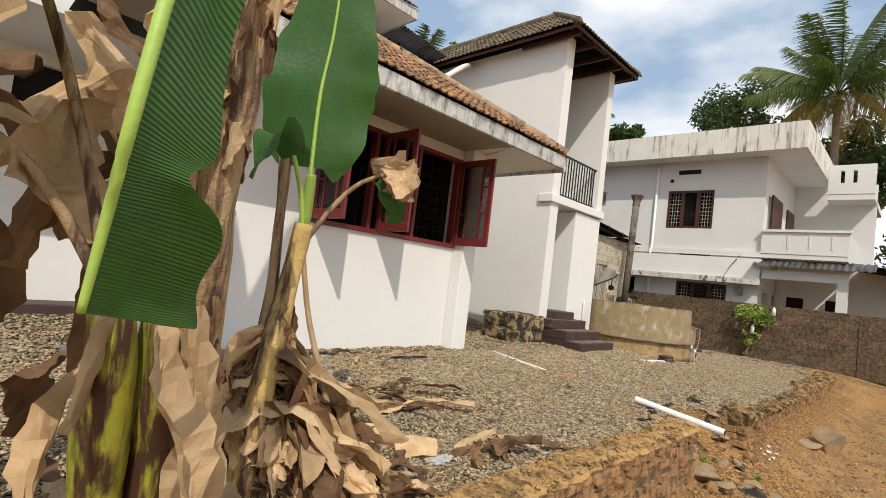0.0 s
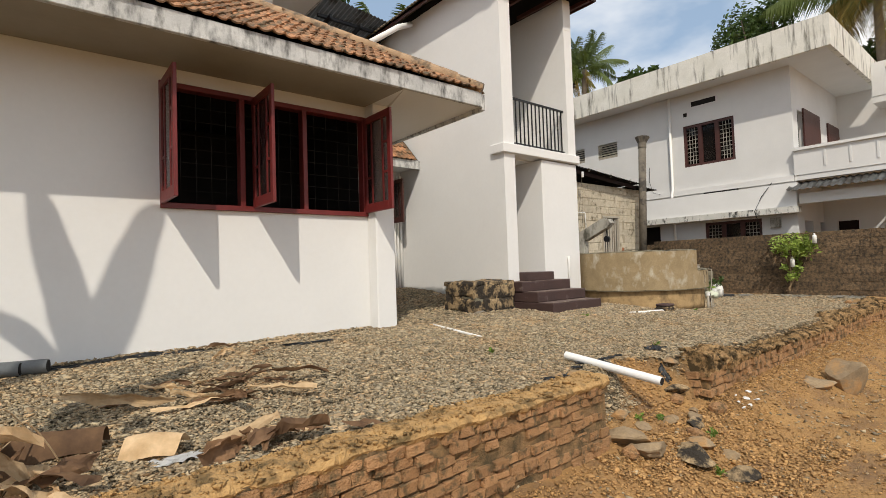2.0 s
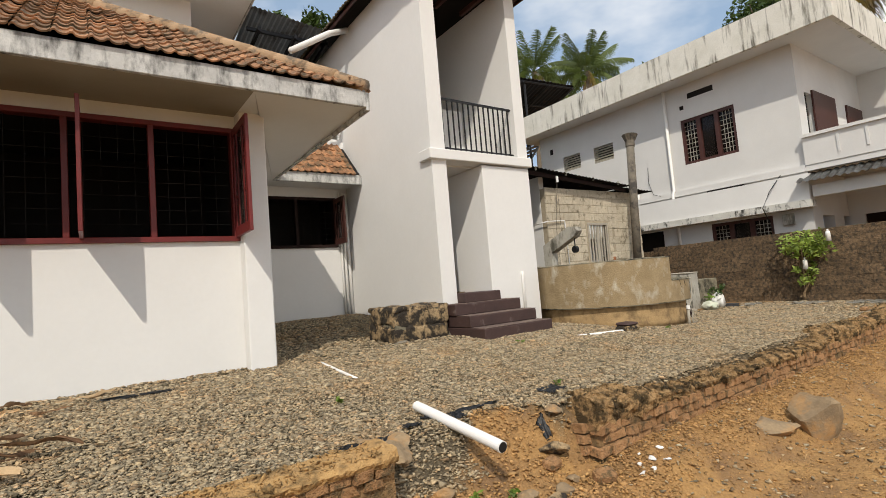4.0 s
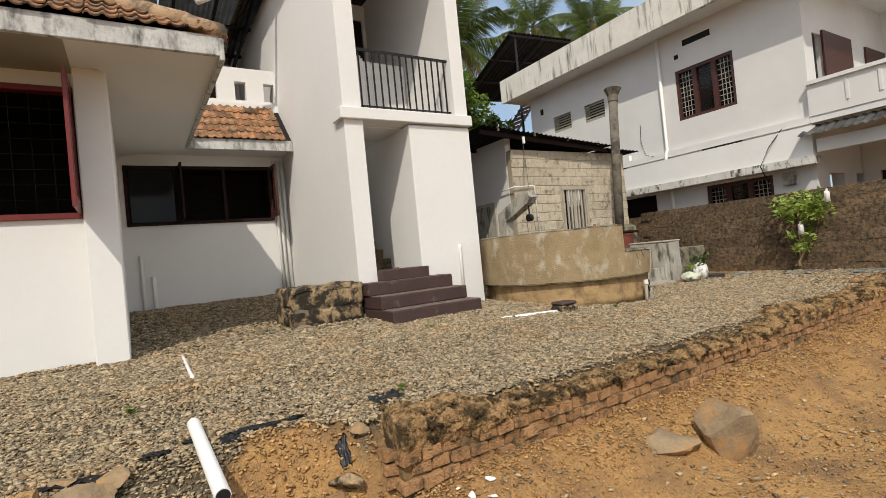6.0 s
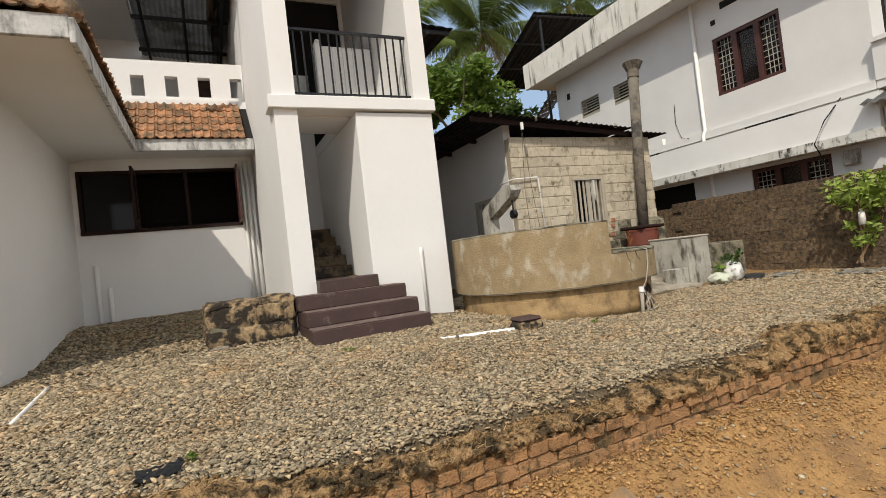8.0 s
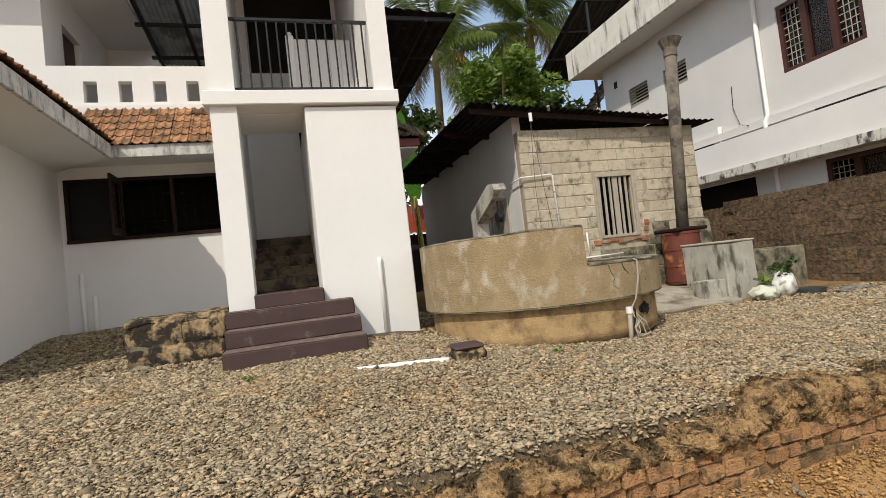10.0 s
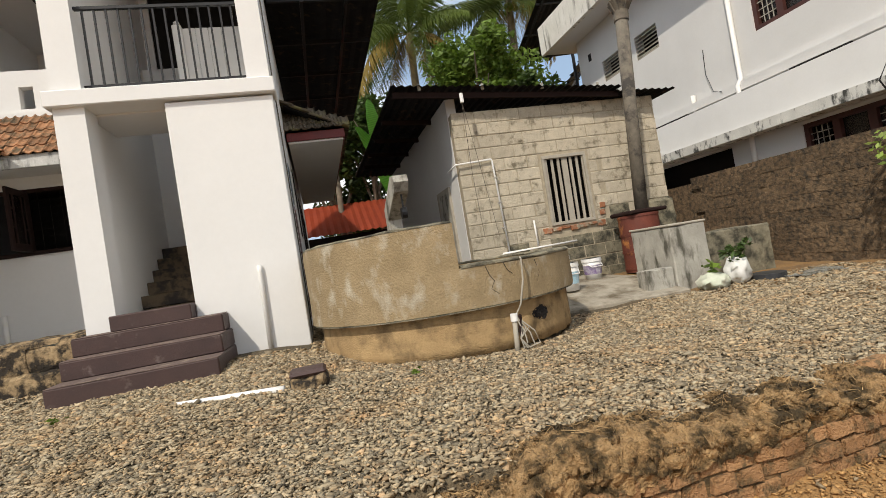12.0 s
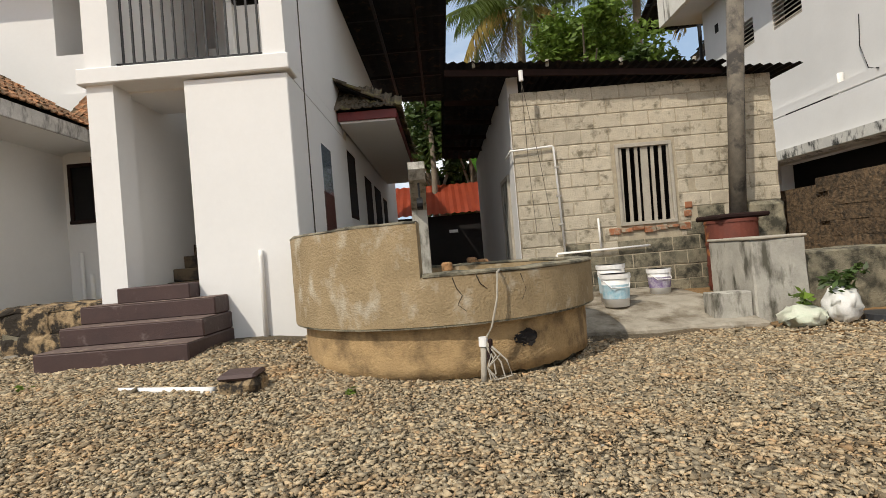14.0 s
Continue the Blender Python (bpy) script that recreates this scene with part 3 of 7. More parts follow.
solid("shed_wall_core", wall("y", SY + 0.012, 0.16, SX0 + 0.01, SX1 - 0.01, 0, 3.0, [(14.10, 14.90, 1.03, 2.17)]), M_BMORTAR, "grey mortar core of the shed wall", "wall")
solid("shed_wall_side", wall("x", SX0, 0.16, SY + 0.18, 14.0, 0, 3.3, [(7.9, 8.7, 0.3, 1.95)]), M_NWHITE, "whitewashed shed side wall", "wall")
shroof = thing("shed_roof", (14, 7, 3.2), "dark corrugated sheet roof of the shed", "roof")


def roof_sheet(x0, x1, z0, z1, y0):
    """A dark corrugated sheet from x0 to x1, falling from z0 to z1, with a slightly bent front edge."""
    bm = bmesh.new()
    n = int((x1 - x0) / 0.043)
    rows = []
    for i in range(n + 1):
        x = x0 + (x1 - x0) * i / n
        z = z0 + (z1 - z0) * i / n + 0.018 * math.sin(i * math.pi / 1.5)
        sag = 0.018 * noise.noise((x * 1.7, 3.0, 0.0))
        rows.append((bm.verts.new((x, y0 + 0.03 * noise.noise((x * 2.3, 1.0, 0)), z + sag)), bm.verts.new((x, 14.2, z + 0.1))))
    for a, b in zip(rows, rows[1:]):
        bm.faces.new((a[0], b[0], b[1], a[1]))
    bmesh.ops.solidify(bm, geom=bm.faces, thickness=0.008)
    return bm


part("sheet", roof_sheet(11.76, 15.63, 3.41, 3.13, 6.88), M_SHEETD, shroof)
part("sheet", roof_sheet(15.5, 16.66, 3.075, 3.03, 6.94), M_SHEETD, shroof)

# ---------- compound wall ----------
CX = 16.9
solid("compound_wall_core", wall("x", CX + 0.022, 0.17, -14.0, 9.0, -0.8, 1.38), M_CWALL, "dark weathered boundary wall", "wall")

# ---------- well ----------
WC = Vector((11.553, 4.861, 0))


def arc_wall(r0, r1, a0, a1, z0, z1, n=64, jit=0.006, zf=None):
    """A ring wall between two angles (degrees), with a slightly uneven face."""
    bm = bmesh.new()
    rows = []
    full = a1 - a0 >= 360
    nn = n if full else n + 1
    nz = max(2, int((z1 - z0) / 0.08))
    for i in range(nn):
        a = radians(a0 + (a1 - a0) * i / n)
        d = Vector((math.cos(a), math.sin(a), 0))
        ring = []
        zt = z1 + (0.012 * noise.noise((d.x * 6, d.y * 6, z1)))
        for k in range(nz + 1):
            z = z0 + (zt - z0) * k / nz
            ring.append(WC + d * (r1 + jit * noise.noise((d.x * 7, d.y * 7, z * 6))) + Vector((0, 0, z)))
        ring += [WC + d * (r1 - 0.02) + Vector((0, 0, zt + 0.012)), WC + d * (r0 + 0.02) + Vector((0, 0, zt + 0.012)), WC + d * r0 + Vector((0, 0, zt)), WC + d * r0 + Vector((0, 0, z0))]
        rows.append([bm.verts.new(p) for p in ring])
    m = len(rows[0])
    for i in range(n):
        a, b = rows[i], rows[(i + 1) % nn]
        for k in range(m):
            bm.faces.new((a[k], b[k], b[(k + 1) % m], a[(k + 1) % m]))
    if not full:
        bm.faces.new(rows[0])
        bm.faces.new(rows[-1][::-1])
    return bm


well = thing("well", (WC.x, WC.y, 0), "round stepped-parapet concrete well with stained plaster", "well")
drum_bm = arc_wall(1.10, 1.26, 0, 360, -0.01, 0.40, 140)
for v_ in drum_bm.verts:
    if v_.co.z < 0.0:
        v_.co.z += 0.035 * noise.noise(v_.co * 3.5) + 0.02 * noise.noise(v_.co * 13) - 0.01
part("drum", drum_bm, M_DRUM, well, "ochre plastered drum", smooth=True)
# footing coloured dark to give the shadow gap below the drum
part("footing", arc_wall(1.08, 1.19, 0, 360, -0.35, 0.06), M_BLOCKDARK, well, "undercut footing coloured dark for the shadow gap")
part("low_parapet", arc_wall(1.20, 1.34, -96.2, 130, 0.36, 0.68), M_CONC, well, "worn low ring parapet")
part("tall_parapet", arc_wall(1.20, 1.34, 130, 263.8, 0.36, 1.06), M_CONC, well, "stained tall half-round parapet")
part("rim", arc_wall(1.197, 1.343, 130.3, 263.5, 1.062, 1.070), M_BLOCKDARK, well, "dark mossy rim")
part("rim", arc_wall(1.195, 1.346, -95.6, 129.7, 0.688, 0.70), M_BLOCKDARK, well, "dark mossy rim")
for c_i, crk in enumerate((((-87, 0.675), (-86, 0.60), (-84.5, 0.55), (-86, 0.49), (-83.5, 0.44)), ((-80, 0.68), (-79, 0.62), (-77, 0.58)), ((-66, 0.66), (-64.5, 0.55), (-66, 0.48)))):
    part("crack", tube([(WC.x + 1.341 * math.cos(radians(a_)), WC.y + 1.341 * math.sin(radians(a_)), z_) for a_, z_ in crk], 0.0035, 5, 0.002), M_DARK, well, "dark crack")
# dark strip stands in for the shade line under the overhanging ring
part("lip", arc_wall(1.205, 1.335, 0, 360, 0.345, 0.362), M_BLOCKDARK, well, "dark strip for the shade under the ring")

# ---------- roofs of the house ----------
TILE = tile_mesh(0.25, 0.26, M_TILE)
TILE_DARK = tile_mesh(0.23, 0.30, M_TILEDARK)
up_y, up_x = (0, 1, 0.65), (-1, 0, 0.65)
L = math.hypot(1, 0.65)
half = (EX1 - EX0) / 2
tile_face(bay_roof, TILE, (EX0, EY - 0.08, Z_EAVE - 0.01), (1, 0, 0), up_y, EX1 - EX0 + 0.02, APEX * L, 0.25, 0.26, lambda u, v: min(u, EX1 - EX0 - u) > v / L + 0.02 and u > 0.4, 3)
tile_face(bay_roof, TILE, (EX1 + 0.08, EY, Z_EAVE - 0.01), (0, 1, 0), up_x, 3.7, APEX * L, 0.25, 0.26, lambda u, v: u > v / L + 0.10, 4)


def ridge_cap(parent, a, b, r=0.085, material=None, seed=0):
    """Half-round ridge tiles with lime bedding, one after another from a to b."""
    rng = random.Random(seed)
    a, b = Vector(a), Vector(b)
    n = max(1, int((b - a).length / 0.36))
    for i in range(n):
        p, q = a.lerp(b, i / n), a.lerp(b, (i + 1) / n + 0.012)
        bm = tube([p, p.lerp(q, 0.9), q], r * rng.uniform(0.92, 1.08), 9, r * 0.9)
        for v in bm.verts:
            v.co += 0.012 * noise.noise_vector(v.co * 9)
        part("ridge_tile", bm, material or M_RIDGE, parent, smooth=True)


ridge_cap(bay_roof, (EX1 + 0.02, EY - 0.02, Z_EAVE + 0.02), (apex[0], apex[1], apex[2] + 0.05), 0.105, seed=1)
ridge_cap(bay_roof, (EX0, EY, Z_EAVE + 0.02), (apex[0], apex[1], apex[2] + 0.05), 0.105, seed=2)

aw = thing("window_awning", (7.3, 7.6, 3.0), "small clay-tiled awning with a white fascia", "awning")
AWS = (3.93 - 3.14) / (8.38 - 7.6)
part("fascia", box(6.46, 8.125, 7.56, 7.61, 2.93, 3.11, 0.006), M_FASCIA, aw)
part("soffit", box(5.535, 8.125, 7.612, 8.295, 2.985, 3.01), M_WHITE, aw)
part("roof_boarding", prism([(5.9, 7.6, 3.08), (8.125, 7.6, 3.08), (8.125, 8.3, 3.08 + 0.7 * AWS), (5.9, 8.3, 3.08 + 0.7 * AWS)], (0, 0, 0.03)), M_DARK, aw)
tile_face(aw, TILE, (6.0, 7.53, 3.10), (1, 0, 0), (0, 1, AWS), 2.12, 1.16, 0.25, 0.215, lambda u, v: True, 6)

# stair tower roof: hip with a ridge running back
tr = thing("tower_roof", (9.16, 6.5, 6.1), "mossy dark clay tile hip roof over the stair tower", "roof")
RX0, RX1, RY, RZ, RS = 7.80, 10.54, 4.82, 6.08, 0.82
RH = (RX1 - RX0) / 2
bm = bmesh.new()
v = [bm.verts.new(p) for p in ((RX0, RY, RZ), (RX1, RY, RZ), (RX1, 12.0, RZ), (RX0, 12.0, RZ), (RX0 + RH, RY + RH, RZ + RS * RH), (RX0 + RH, 12.0, RZ + RS * RH))]
for f in ((0, 1, 4), (1, 2, 5, 4), (3, 0, 4, 5)):
    bm.faces.new([v[k] for k in f])
part("roof_boarding", bm, M_DARK, tr)
TL = math.hypot(1, RS)
tile_face(tr, TILE_DARK, (RX0 - 0.05, 12.0, RZ), (0, -1, 0), (1, 0, RS), 12.0 - RY, RH * TL, 0.23, 0.30, lambda u, v: 12.0 - RY - u > v / TL - 0.05 and 12.0 - RY - u < 5.5, 7)
tile_face(tr, TILE_DARK, (RX0, RY - 0.05, RZ), (1, 0, 0), (0, 1, RS), 2 * RH, RH * TL, 0.23, 0.30, lambda u, v: min(u, 2 * RH - u) > v / TL - 0.05, 8)
for a, b in (((RX0, RY), 0), ((RX1, RY), 0)):
    ridge_cap(tr, (a[0], a[1], RZ + 0.03), (RX0 + RH, RY + RH, RZ + RS * RH + 0.05), 0.09, M_TILEDARK, 3)
ridge_cap(tr, (RX0 + RH, RY + RH, RZ + RS * RH + 0.05), (RX0 + RH, 10.5, RZ + RS * RH + 0.05), 0.09, M_TILEDARK, 5)
for i in range(5):
    x = 8.0 + 0.58 * i
    part("rafter", box(x, x + 0.06, RY + 0.05, 6.2, RZ - 0.10, RZ - 0.02), M_BROWN, tr)
part("eave_board", box(RX0 + 0.02, RX1 - 0.02, RY + 0.0, RY + 0.03, RZ - 0.06, RZ - 0.004), M_BROWN, tr)
part("eave_board", box(RX0 + 0.0, RX0 + 0.03, RY + 0.04, 12.0, RZ - 0.06, RZ - 0.004), M_BROWN, tr)
part("eave_board", box(RX1 - 0.03, RX1 - 0.002, RY + 0.04, 12.0, RZ - 0.06, RZ - 0.004), M_BROWN, tr)
solid("pier_right_upper", box(9.93, 10.16, TY - 0.002, TY + 0.25, 5.45, 6.06), M_WHITE, "white pier under the tower eave", "pier")
solid("beam_right_upper", box(9.94, 10.15, TY + 0.252, 12.0, 5.452, 6.06), M_WHITE, "white beam under the tower eave", "beam")

# rain pipe sticking out under the tower eave
solid("rain_pipe", tube([(8.05, 7.62, 5.98), (7.6, 7.42, 5.72), (6.75, 7.12, 5.08)], 0.055, 12), M_PIPE, "grey-white rain pipe jutting from the tower eave", "pipe", kind="", smooth=True)

# upper storey behind the bay roof, verandah with a pierced parapet
solid("parapet", wall("y", 8.38, 0.14, 5.45, 8.13, 3.86, 4.62, [(x, x + 0.19, 4.03, 4.37) for x in (5.46 + 0.0, 5.95, 6.44, 6.93, 7.42, 7.92)][1:]), M_WHITE, "white pierced verandah parapet with square holes", "parapet")
solid("wall_upper_front", wall("y", 8.45, 0.2, -3.0, 5.45, 3.2, 6.3), M_WHITE, "white upper storey wall", "wall")
solid("wall_upper_side", wall("x", 5.25, 0.2, 8.65, 12.0, 3.2, 6.3, [(9.2, 10.0, 3.9, 5.7)]), M_WHITE, "white upper storey side wall with a door opening", "wall")
solid("door_2", box(5.28, 5.34, 9.2, 10.0, 3.9, 5.7), M_BROWN, "dark brown wooden verandah door", "door")
solid("wall_verandah_back", wall("y", 11.5, 0.15, 5.45, 8.13, 3.2, 6.3, [(7.2, 7.9, 3.9, 5.8)]), M_WHITE, "white verandah back wall", "wall")
solid("door_5", box(7.2, 7.9, 11.55, 11.6, 3.9, 5.8), M_BROWN, "dark brown wooden verandah back door", "door")
# dark floor colour stands in for floor shade seen through the parapet holes
solid("floor_verandah", box(5.45, 8.13, 8.52, 11.5, 3.70, 3.85), M_STEP, "verandah floor coloured dark for the shade behind the parapet", "floor")
ue = thing("upper_eave", (5.8, 8.0, 6.3), "white upper eave with clay tiles", "eave")
part("soffit", box(-3.0, 6.38, 7.75, 12.0, 6.30, 6.34), M_WHITE, ue)
part("fascia", box(-3.0, 6.42, 7.71, 7.748, 6.29, 6.50, 0.006), M_FASCIA, ue)
part("fascia", box(6.382, 6.42, 7.75, 12.0, 6.29, 6.50, 0.006), M_FASCIA, ue)
part("roof_boarding", prism([(-3.0, 7.75, 6.47), (6.4, 7.75, 6.47), (4.4, 9.75, 7.9), (-3.0, 9.75, 7.9)], (0, 0, 0.03)), M_DARK, ue)
tile_face(ue, TILE, (0.6, 7.68, 6.50), (1, 0, 0), (0, 1, 0.7), 5.8, 0.7, 0.25, 0.26, lambda u, v: u < 5.75 - v / 1.2, 9)


def corrugated(x0, x1, y0, y1, z00, z10, z01, z11, pitch, amp, along="x"):
    """A corrugated sheet over a rectangle with its four corner heights (z at x0y0, x1y0, x0y1, x1y1); waves run across the given axis."""
    bm = bmesh.new()
    length = (x1 - x0) if along == "x" else (y1 - y0)
    n = int(length / pitch * 4)
    rows = []
    for i in range(n + 1):
        k = i / n
        w = amp * math.sin(i * math.pi / 2)
        if along == "x":
            x = x0 + (x1 - x0) * k
            rows.append((bm.verts.new((x, y0, z00 + (z10 - z00) * k + w)), bm.verts.new((x, y1, z01 + (z11 - z01) * k + w))))
        else:
            y = y0 + (y1 - y0) * k
            rows.append((bm.verts.new((x0, y, z00 + (z01 - z00) * k + w)), bm.verts.new((x1, y, z10 + (z11 - z10) * k + w))))
    for a, b in zip(rows, rows[1:]):
        bm.faces.new((a[0], b[0], b[1], a[1]))
    bmesh.ops.solidify(bm, geom=bm.faces, thickness=0.006)
    return bm


vr = thing("verandah_roof", (7.2, 9, 6.3), "grey corrugated sheet roof over the verandah", "roof")
part("sheet", corrugated(6.44, 7.98, 8.35, 12.2, 6.46, 6.30, 5.9, 5.8, 0.09, 0.014), M_SHEETG, vr)
for y in (8.6, 9.7, 10.8):
    part("purlin", box(6.44, 8.1, y, y + 0.06, 6.10 - 0.13 * (y - 8.6), 6.16 - 0.13 * (y - 8.6)), M_IRON, vr)
for x in (6.6, 7.3, 7.95):
    part("rafter", prism([(x, 8.4, 6.02), (x + 0.05, 8.4, 6.02), (x + 0.05, 11.5, 5.62), (x, 11.5, 5.62)], (0, 0, 0.08)), M_IRON, vr)

# downpipes in the recess
for x, r in ((7.93, 0.022), (8.0, 0.026), (8.08, 0.03)):
    solid("downpipe", tube([(x, 8.25, 0.25), (x, 8.25, 2.9)], r, 10), M_PIPE, "thin white painted wall downpipe", "pipe", kind="", group="downpipes in the recess", smooth=True)
for x, h in ((5.75, 1.35), (5.9, 1.0)):
    solid("wall_pipe", tube([(x, 8.26, 0.2), (x, 8.26, h)], 0.032, 10), M_PIPE, "short white pipe against the wall", "pipe", kind="", smooth=True)
solid("wall_pipe", tube([(9.755, 5.155, 0.0), (9.762, 5.16, 0.96), (9.765, 5.165, 1.03)], 0.024, 10), M_PIPE, "short white pipe against the tower", "pipe", kind="", smooth=True)
solid("conduit", tube([(10.168, 5.78, 0.1), (10.168, 5.79, 3.0), (10.168, 5.82, 5.3)], 0.007, 8), M_CHIM, "thin grey conduit on the tower wall", "pipe", kind="", smooth=True)
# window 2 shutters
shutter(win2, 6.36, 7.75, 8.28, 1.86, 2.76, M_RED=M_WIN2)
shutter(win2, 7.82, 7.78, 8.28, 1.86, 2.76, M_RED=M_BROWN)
part("pane", box(5.67, 6.30, 8.30, 8.305, 1.88, 2.74), M_BLACKGLASS, win2, "dark window pane")

# stone footing beside the steps
def stone_block(name, x0, x1, y0, y1, z0, z1, label, seed, m=None, jit=0.05):
    bm = rough_box(x0, x1, y0, y1, z0, z1, jit, 7, seed, 0.03)
    for vv in bm.verts:
        vv.co += 0.02 * noise.noise_vector(vv.co * 16)
    return solid(name, bm, m or M_STONE, label, "stone", kind="")


sf = thing("stone_footing", (7.6, 5.4, 0.0), "rough granite rubble footing with dark stains", "stone")
part("core", rough_box(7.20, 8.10, 5.06, 5.75, -0.1, 0.63, 0.02, 5, 2, 0.03), M_BLOCKDARK, sf, "dark old mortar")
M_STONE2 = mat("grey_granite", (0.27, 0.24, 0.19), (0.16, 0.14, 0.11), 6, 0.9, 30, 0.8, stain=(0.06, 0.05, 0.04), stain_scale=6, stain_cut=0.55, stain_width=0.2)
srng = random.Random(12)


def rubble(cx_, cy_, cz_, rx, ry, rz_, m):
    bm_ = bmesh.new()
    bmesh.ops.create_icosphere(bm_, subdivisions=2, radius=1.0)
    sd = srng.random() * 50
    for v_ in bm_.verts:
        c0 = Vector((max(-0.72, min(0.72, v_.co.x)), max(-0.72, min(0.72, v_.co.y)), max(-0.72, min(0.72, v_.co.z)))) / 0.72
        c0 += 0.22 * noise.noise_vector(c0 * 1.6 + Vector((sd, 0, 0)))
        v_.co = Vector((cx_ + c0.x * rx, cy_ + c0.y * ry, cz_ + c0.z * rz_))
    part("stone", bm_, m, sf)


for zc, hz_ in ((0.05, 0.15), (0.28, 0.13), (0.50, 0.13)):
    for along, lo, hi in ((0, 7.22, 8.06), (1, 5.08, 5.7)):
        uu = lo
        while uu < hi:
            wd = srng.uniform(0.10, 0.22)
            if uu + 1.5 * wd > hi:
                wd = max(0.08, (hi - uu) / 1.6)
            h_ = hz_ * srng.uniform(0.75, 1.1)
            zz = zc + srng.uniform(-0.05, 0.05)
            m_ = M_STONE2 if srng.random() < 0.16 else M_STONE
            if along == 0:
                rubble(uu + wd * 0.8, 5.085 + srng.uniform(-0.02, 0.02), zz, wd, 0.055, h_, m_)
            else:
                rubble(7.225 + srng.uniform(-0.02, 0.02), uu + wd * 0.8, zz, 0.055, wd, h_, m_)
            uu += wd * 1.55
part("top_bed", rough_box(7.19, 8.11, 5.05, 5.76, 0.58, 0.655, 0.035, 9, 21, 0.02), M_STONE, sf, "dark mossy flat top")
lump = stone_block("stone_lump", 10.02, 10.30, 3.42, 3.66, -0.1, 0.13, "squat brown stone lump on the gravel", 5, jit=0.02)
part("slab", rough_box(10.03, 10.29, 3.43, 3.65, 0.125, 0.165, 0.006, 2, 4), M_STEP, lump, "dark flat slab on top")

# side of the house along the passage
sdoor = thing("door_3", (10.16, 6.7, 0.3), "brown wooden side door with a blue-grey upper pane", "door", kind="structure")
part("panel", box(10.14, 10.166, 6.42, 6.98, 0.3, 1.75), M_BROWN, sdoor)
part("pane", box(10.14, 10.165, 6.44, 6.96, 1.752, 2.36), M_BLUEGLASS, sdoor)
for k, (y0, y1, z0, z1) in enumerate(((8.24, 8.95, 1.55, 2.65), (10.0, 10.9, 0.5, 2.5), (11.4, 12.5, 0.5, 2.5), (13.0, 13.8, 0.8, 2.4))):
    sw3 = thing("window_3", (10.16, (y0 + y1) / 2, z0), "wooden opening in the side wall, filled near-black as unlit", "window", kind="structure")
    # near-black panel in place of the unlit depth of the opening
    part("pane", box(10.14, 10.164, y0 + 0.05, y1 - 0.05, z0 + 0.05, z1 - 0.05), M_DARK, sw3)
    for b in ((y0, y1, z0, z0 + 0.05), (y0, y1, z1 - 0.05, z1), (y0, y0 + 0.05, z0 + 0.05, z1 - 0.05), (y1 - 0.05, y1, z0 + 0.05, z1 - 0.05)):
        part("frame", box(10.14, 10.167, *b), M_WIN2, sw3)
sa = thing("side_awning", (10.6, 9, 3.1), "mossy tiled side awning with a red fascia board", "awning")
part("fascia", box(10.18, 11.06, 7.58, 7.62, 2.93, 3.06, 0.005), M_RED, sa)
part("fascia", box(11.03, 11.06, 7.625, 14.0, 2.93, 3.06, 0.005), M_RED, sa)
part("soffit", box(10.2, 11.03, 7.622, 14.0, 2.90, 2.93), M_WHITE, sa)
part("roof_boarding", prism([(11.06, 7.6, 3.06), (11.06, 14.0, 3.06), (10.2, 14.0, 3.50), (10.2, 7.6, 3.50)], (0, 0, 0.02)), M_DARK, sa)
tile_face(sa, TILE_DARK, (11.14, 7.55, 3.06), (0, 1, 0), (-1, 0, 0.5), 3.5, 1.05, 0.23, 0.30, lambda u, v: True, 12)
tile_face(sa, TILE_DARK, (10.16, 7.50, 3.07), (1, 0, 0), (0, 1, 0.85), 0.98, 0.62, 0.16, 0.16, lambda u, v: u < 1.0 - 1.05 * v, 13)
br = thing("side_roof", (11, 10, 5.3), "large dark sheet roof over the side passage", "roof")
part("sheet", corrugated(10.1, 12.0, 7.6, 14.6, 5.36, 5.26, 5.36, 5.26, 0.2, 0.012), M_SHEETD, br)
for y in (7.7, 9.2, 10.7, 12.2, 13.7):
    part("purlin", box(10.2, 11.95, y, y + 0.05, 5.17, 5.24), M_IRON, br)
for x in (10.7, 11.4):
    part("rail", box(x, x + 0.05, 7.6, 14.5, 5.10, 5.16), M_IRON, br)
rr = thing("red_roof", (11.2, 17, 2.4), "far red profiled sheet roof", "roof")
part("sheet", corrugated(9.5, 15.0, 17.0, 19.0, 2.2, 2.2, 3.45, 3.45, 0.25, 0.02), M_SHEETR, rr)
# added wall, coloured near-black to give the shade under the red roof
solid("wall_passage_end", wall("y", 17.3, 0.2, 9.0, 16.0, -0.2, 2.15), M_DARK, "near-black wall added for the shaded end of the side passage", "wall")
solid("sign_plate", box(11.85, 12.15, 17.27, 17.298, 1.55, 1.65), M_WHITE, "small white plate on the far wall", "sign", kind="")

# left part of the house
# near-black panel stands in for the unlit ventilator opening
solid("vent_panel", box(0.45, 1.1, 6.9, 6.94, 2.44, 2.88), M_DARK, "near-black panel for the unlit ventilator in the left wall", "vent")
for i in range(2):
    solid("step", box(-0.4 - 0.0, 1.3, 6.1 + 0.3 * i, 6.79, -0.1 + (0.3 if i else 0), 0.2 + 0.2 * i, 0.012), M_STEP, "purple-brown oxide cement entrance step", "step", group="entrance steps")
solid("ceiling_left", box(-9.0, 1.5, 5.4, 6.8, 3.0, 3.05), M_WHITE, "white eave soffit beside the bay", "soffit")
w0 = thing("window_0", (-1.9, 6.8, 1.4), "maroon wooden window on the left wall", "window", kind="structure")
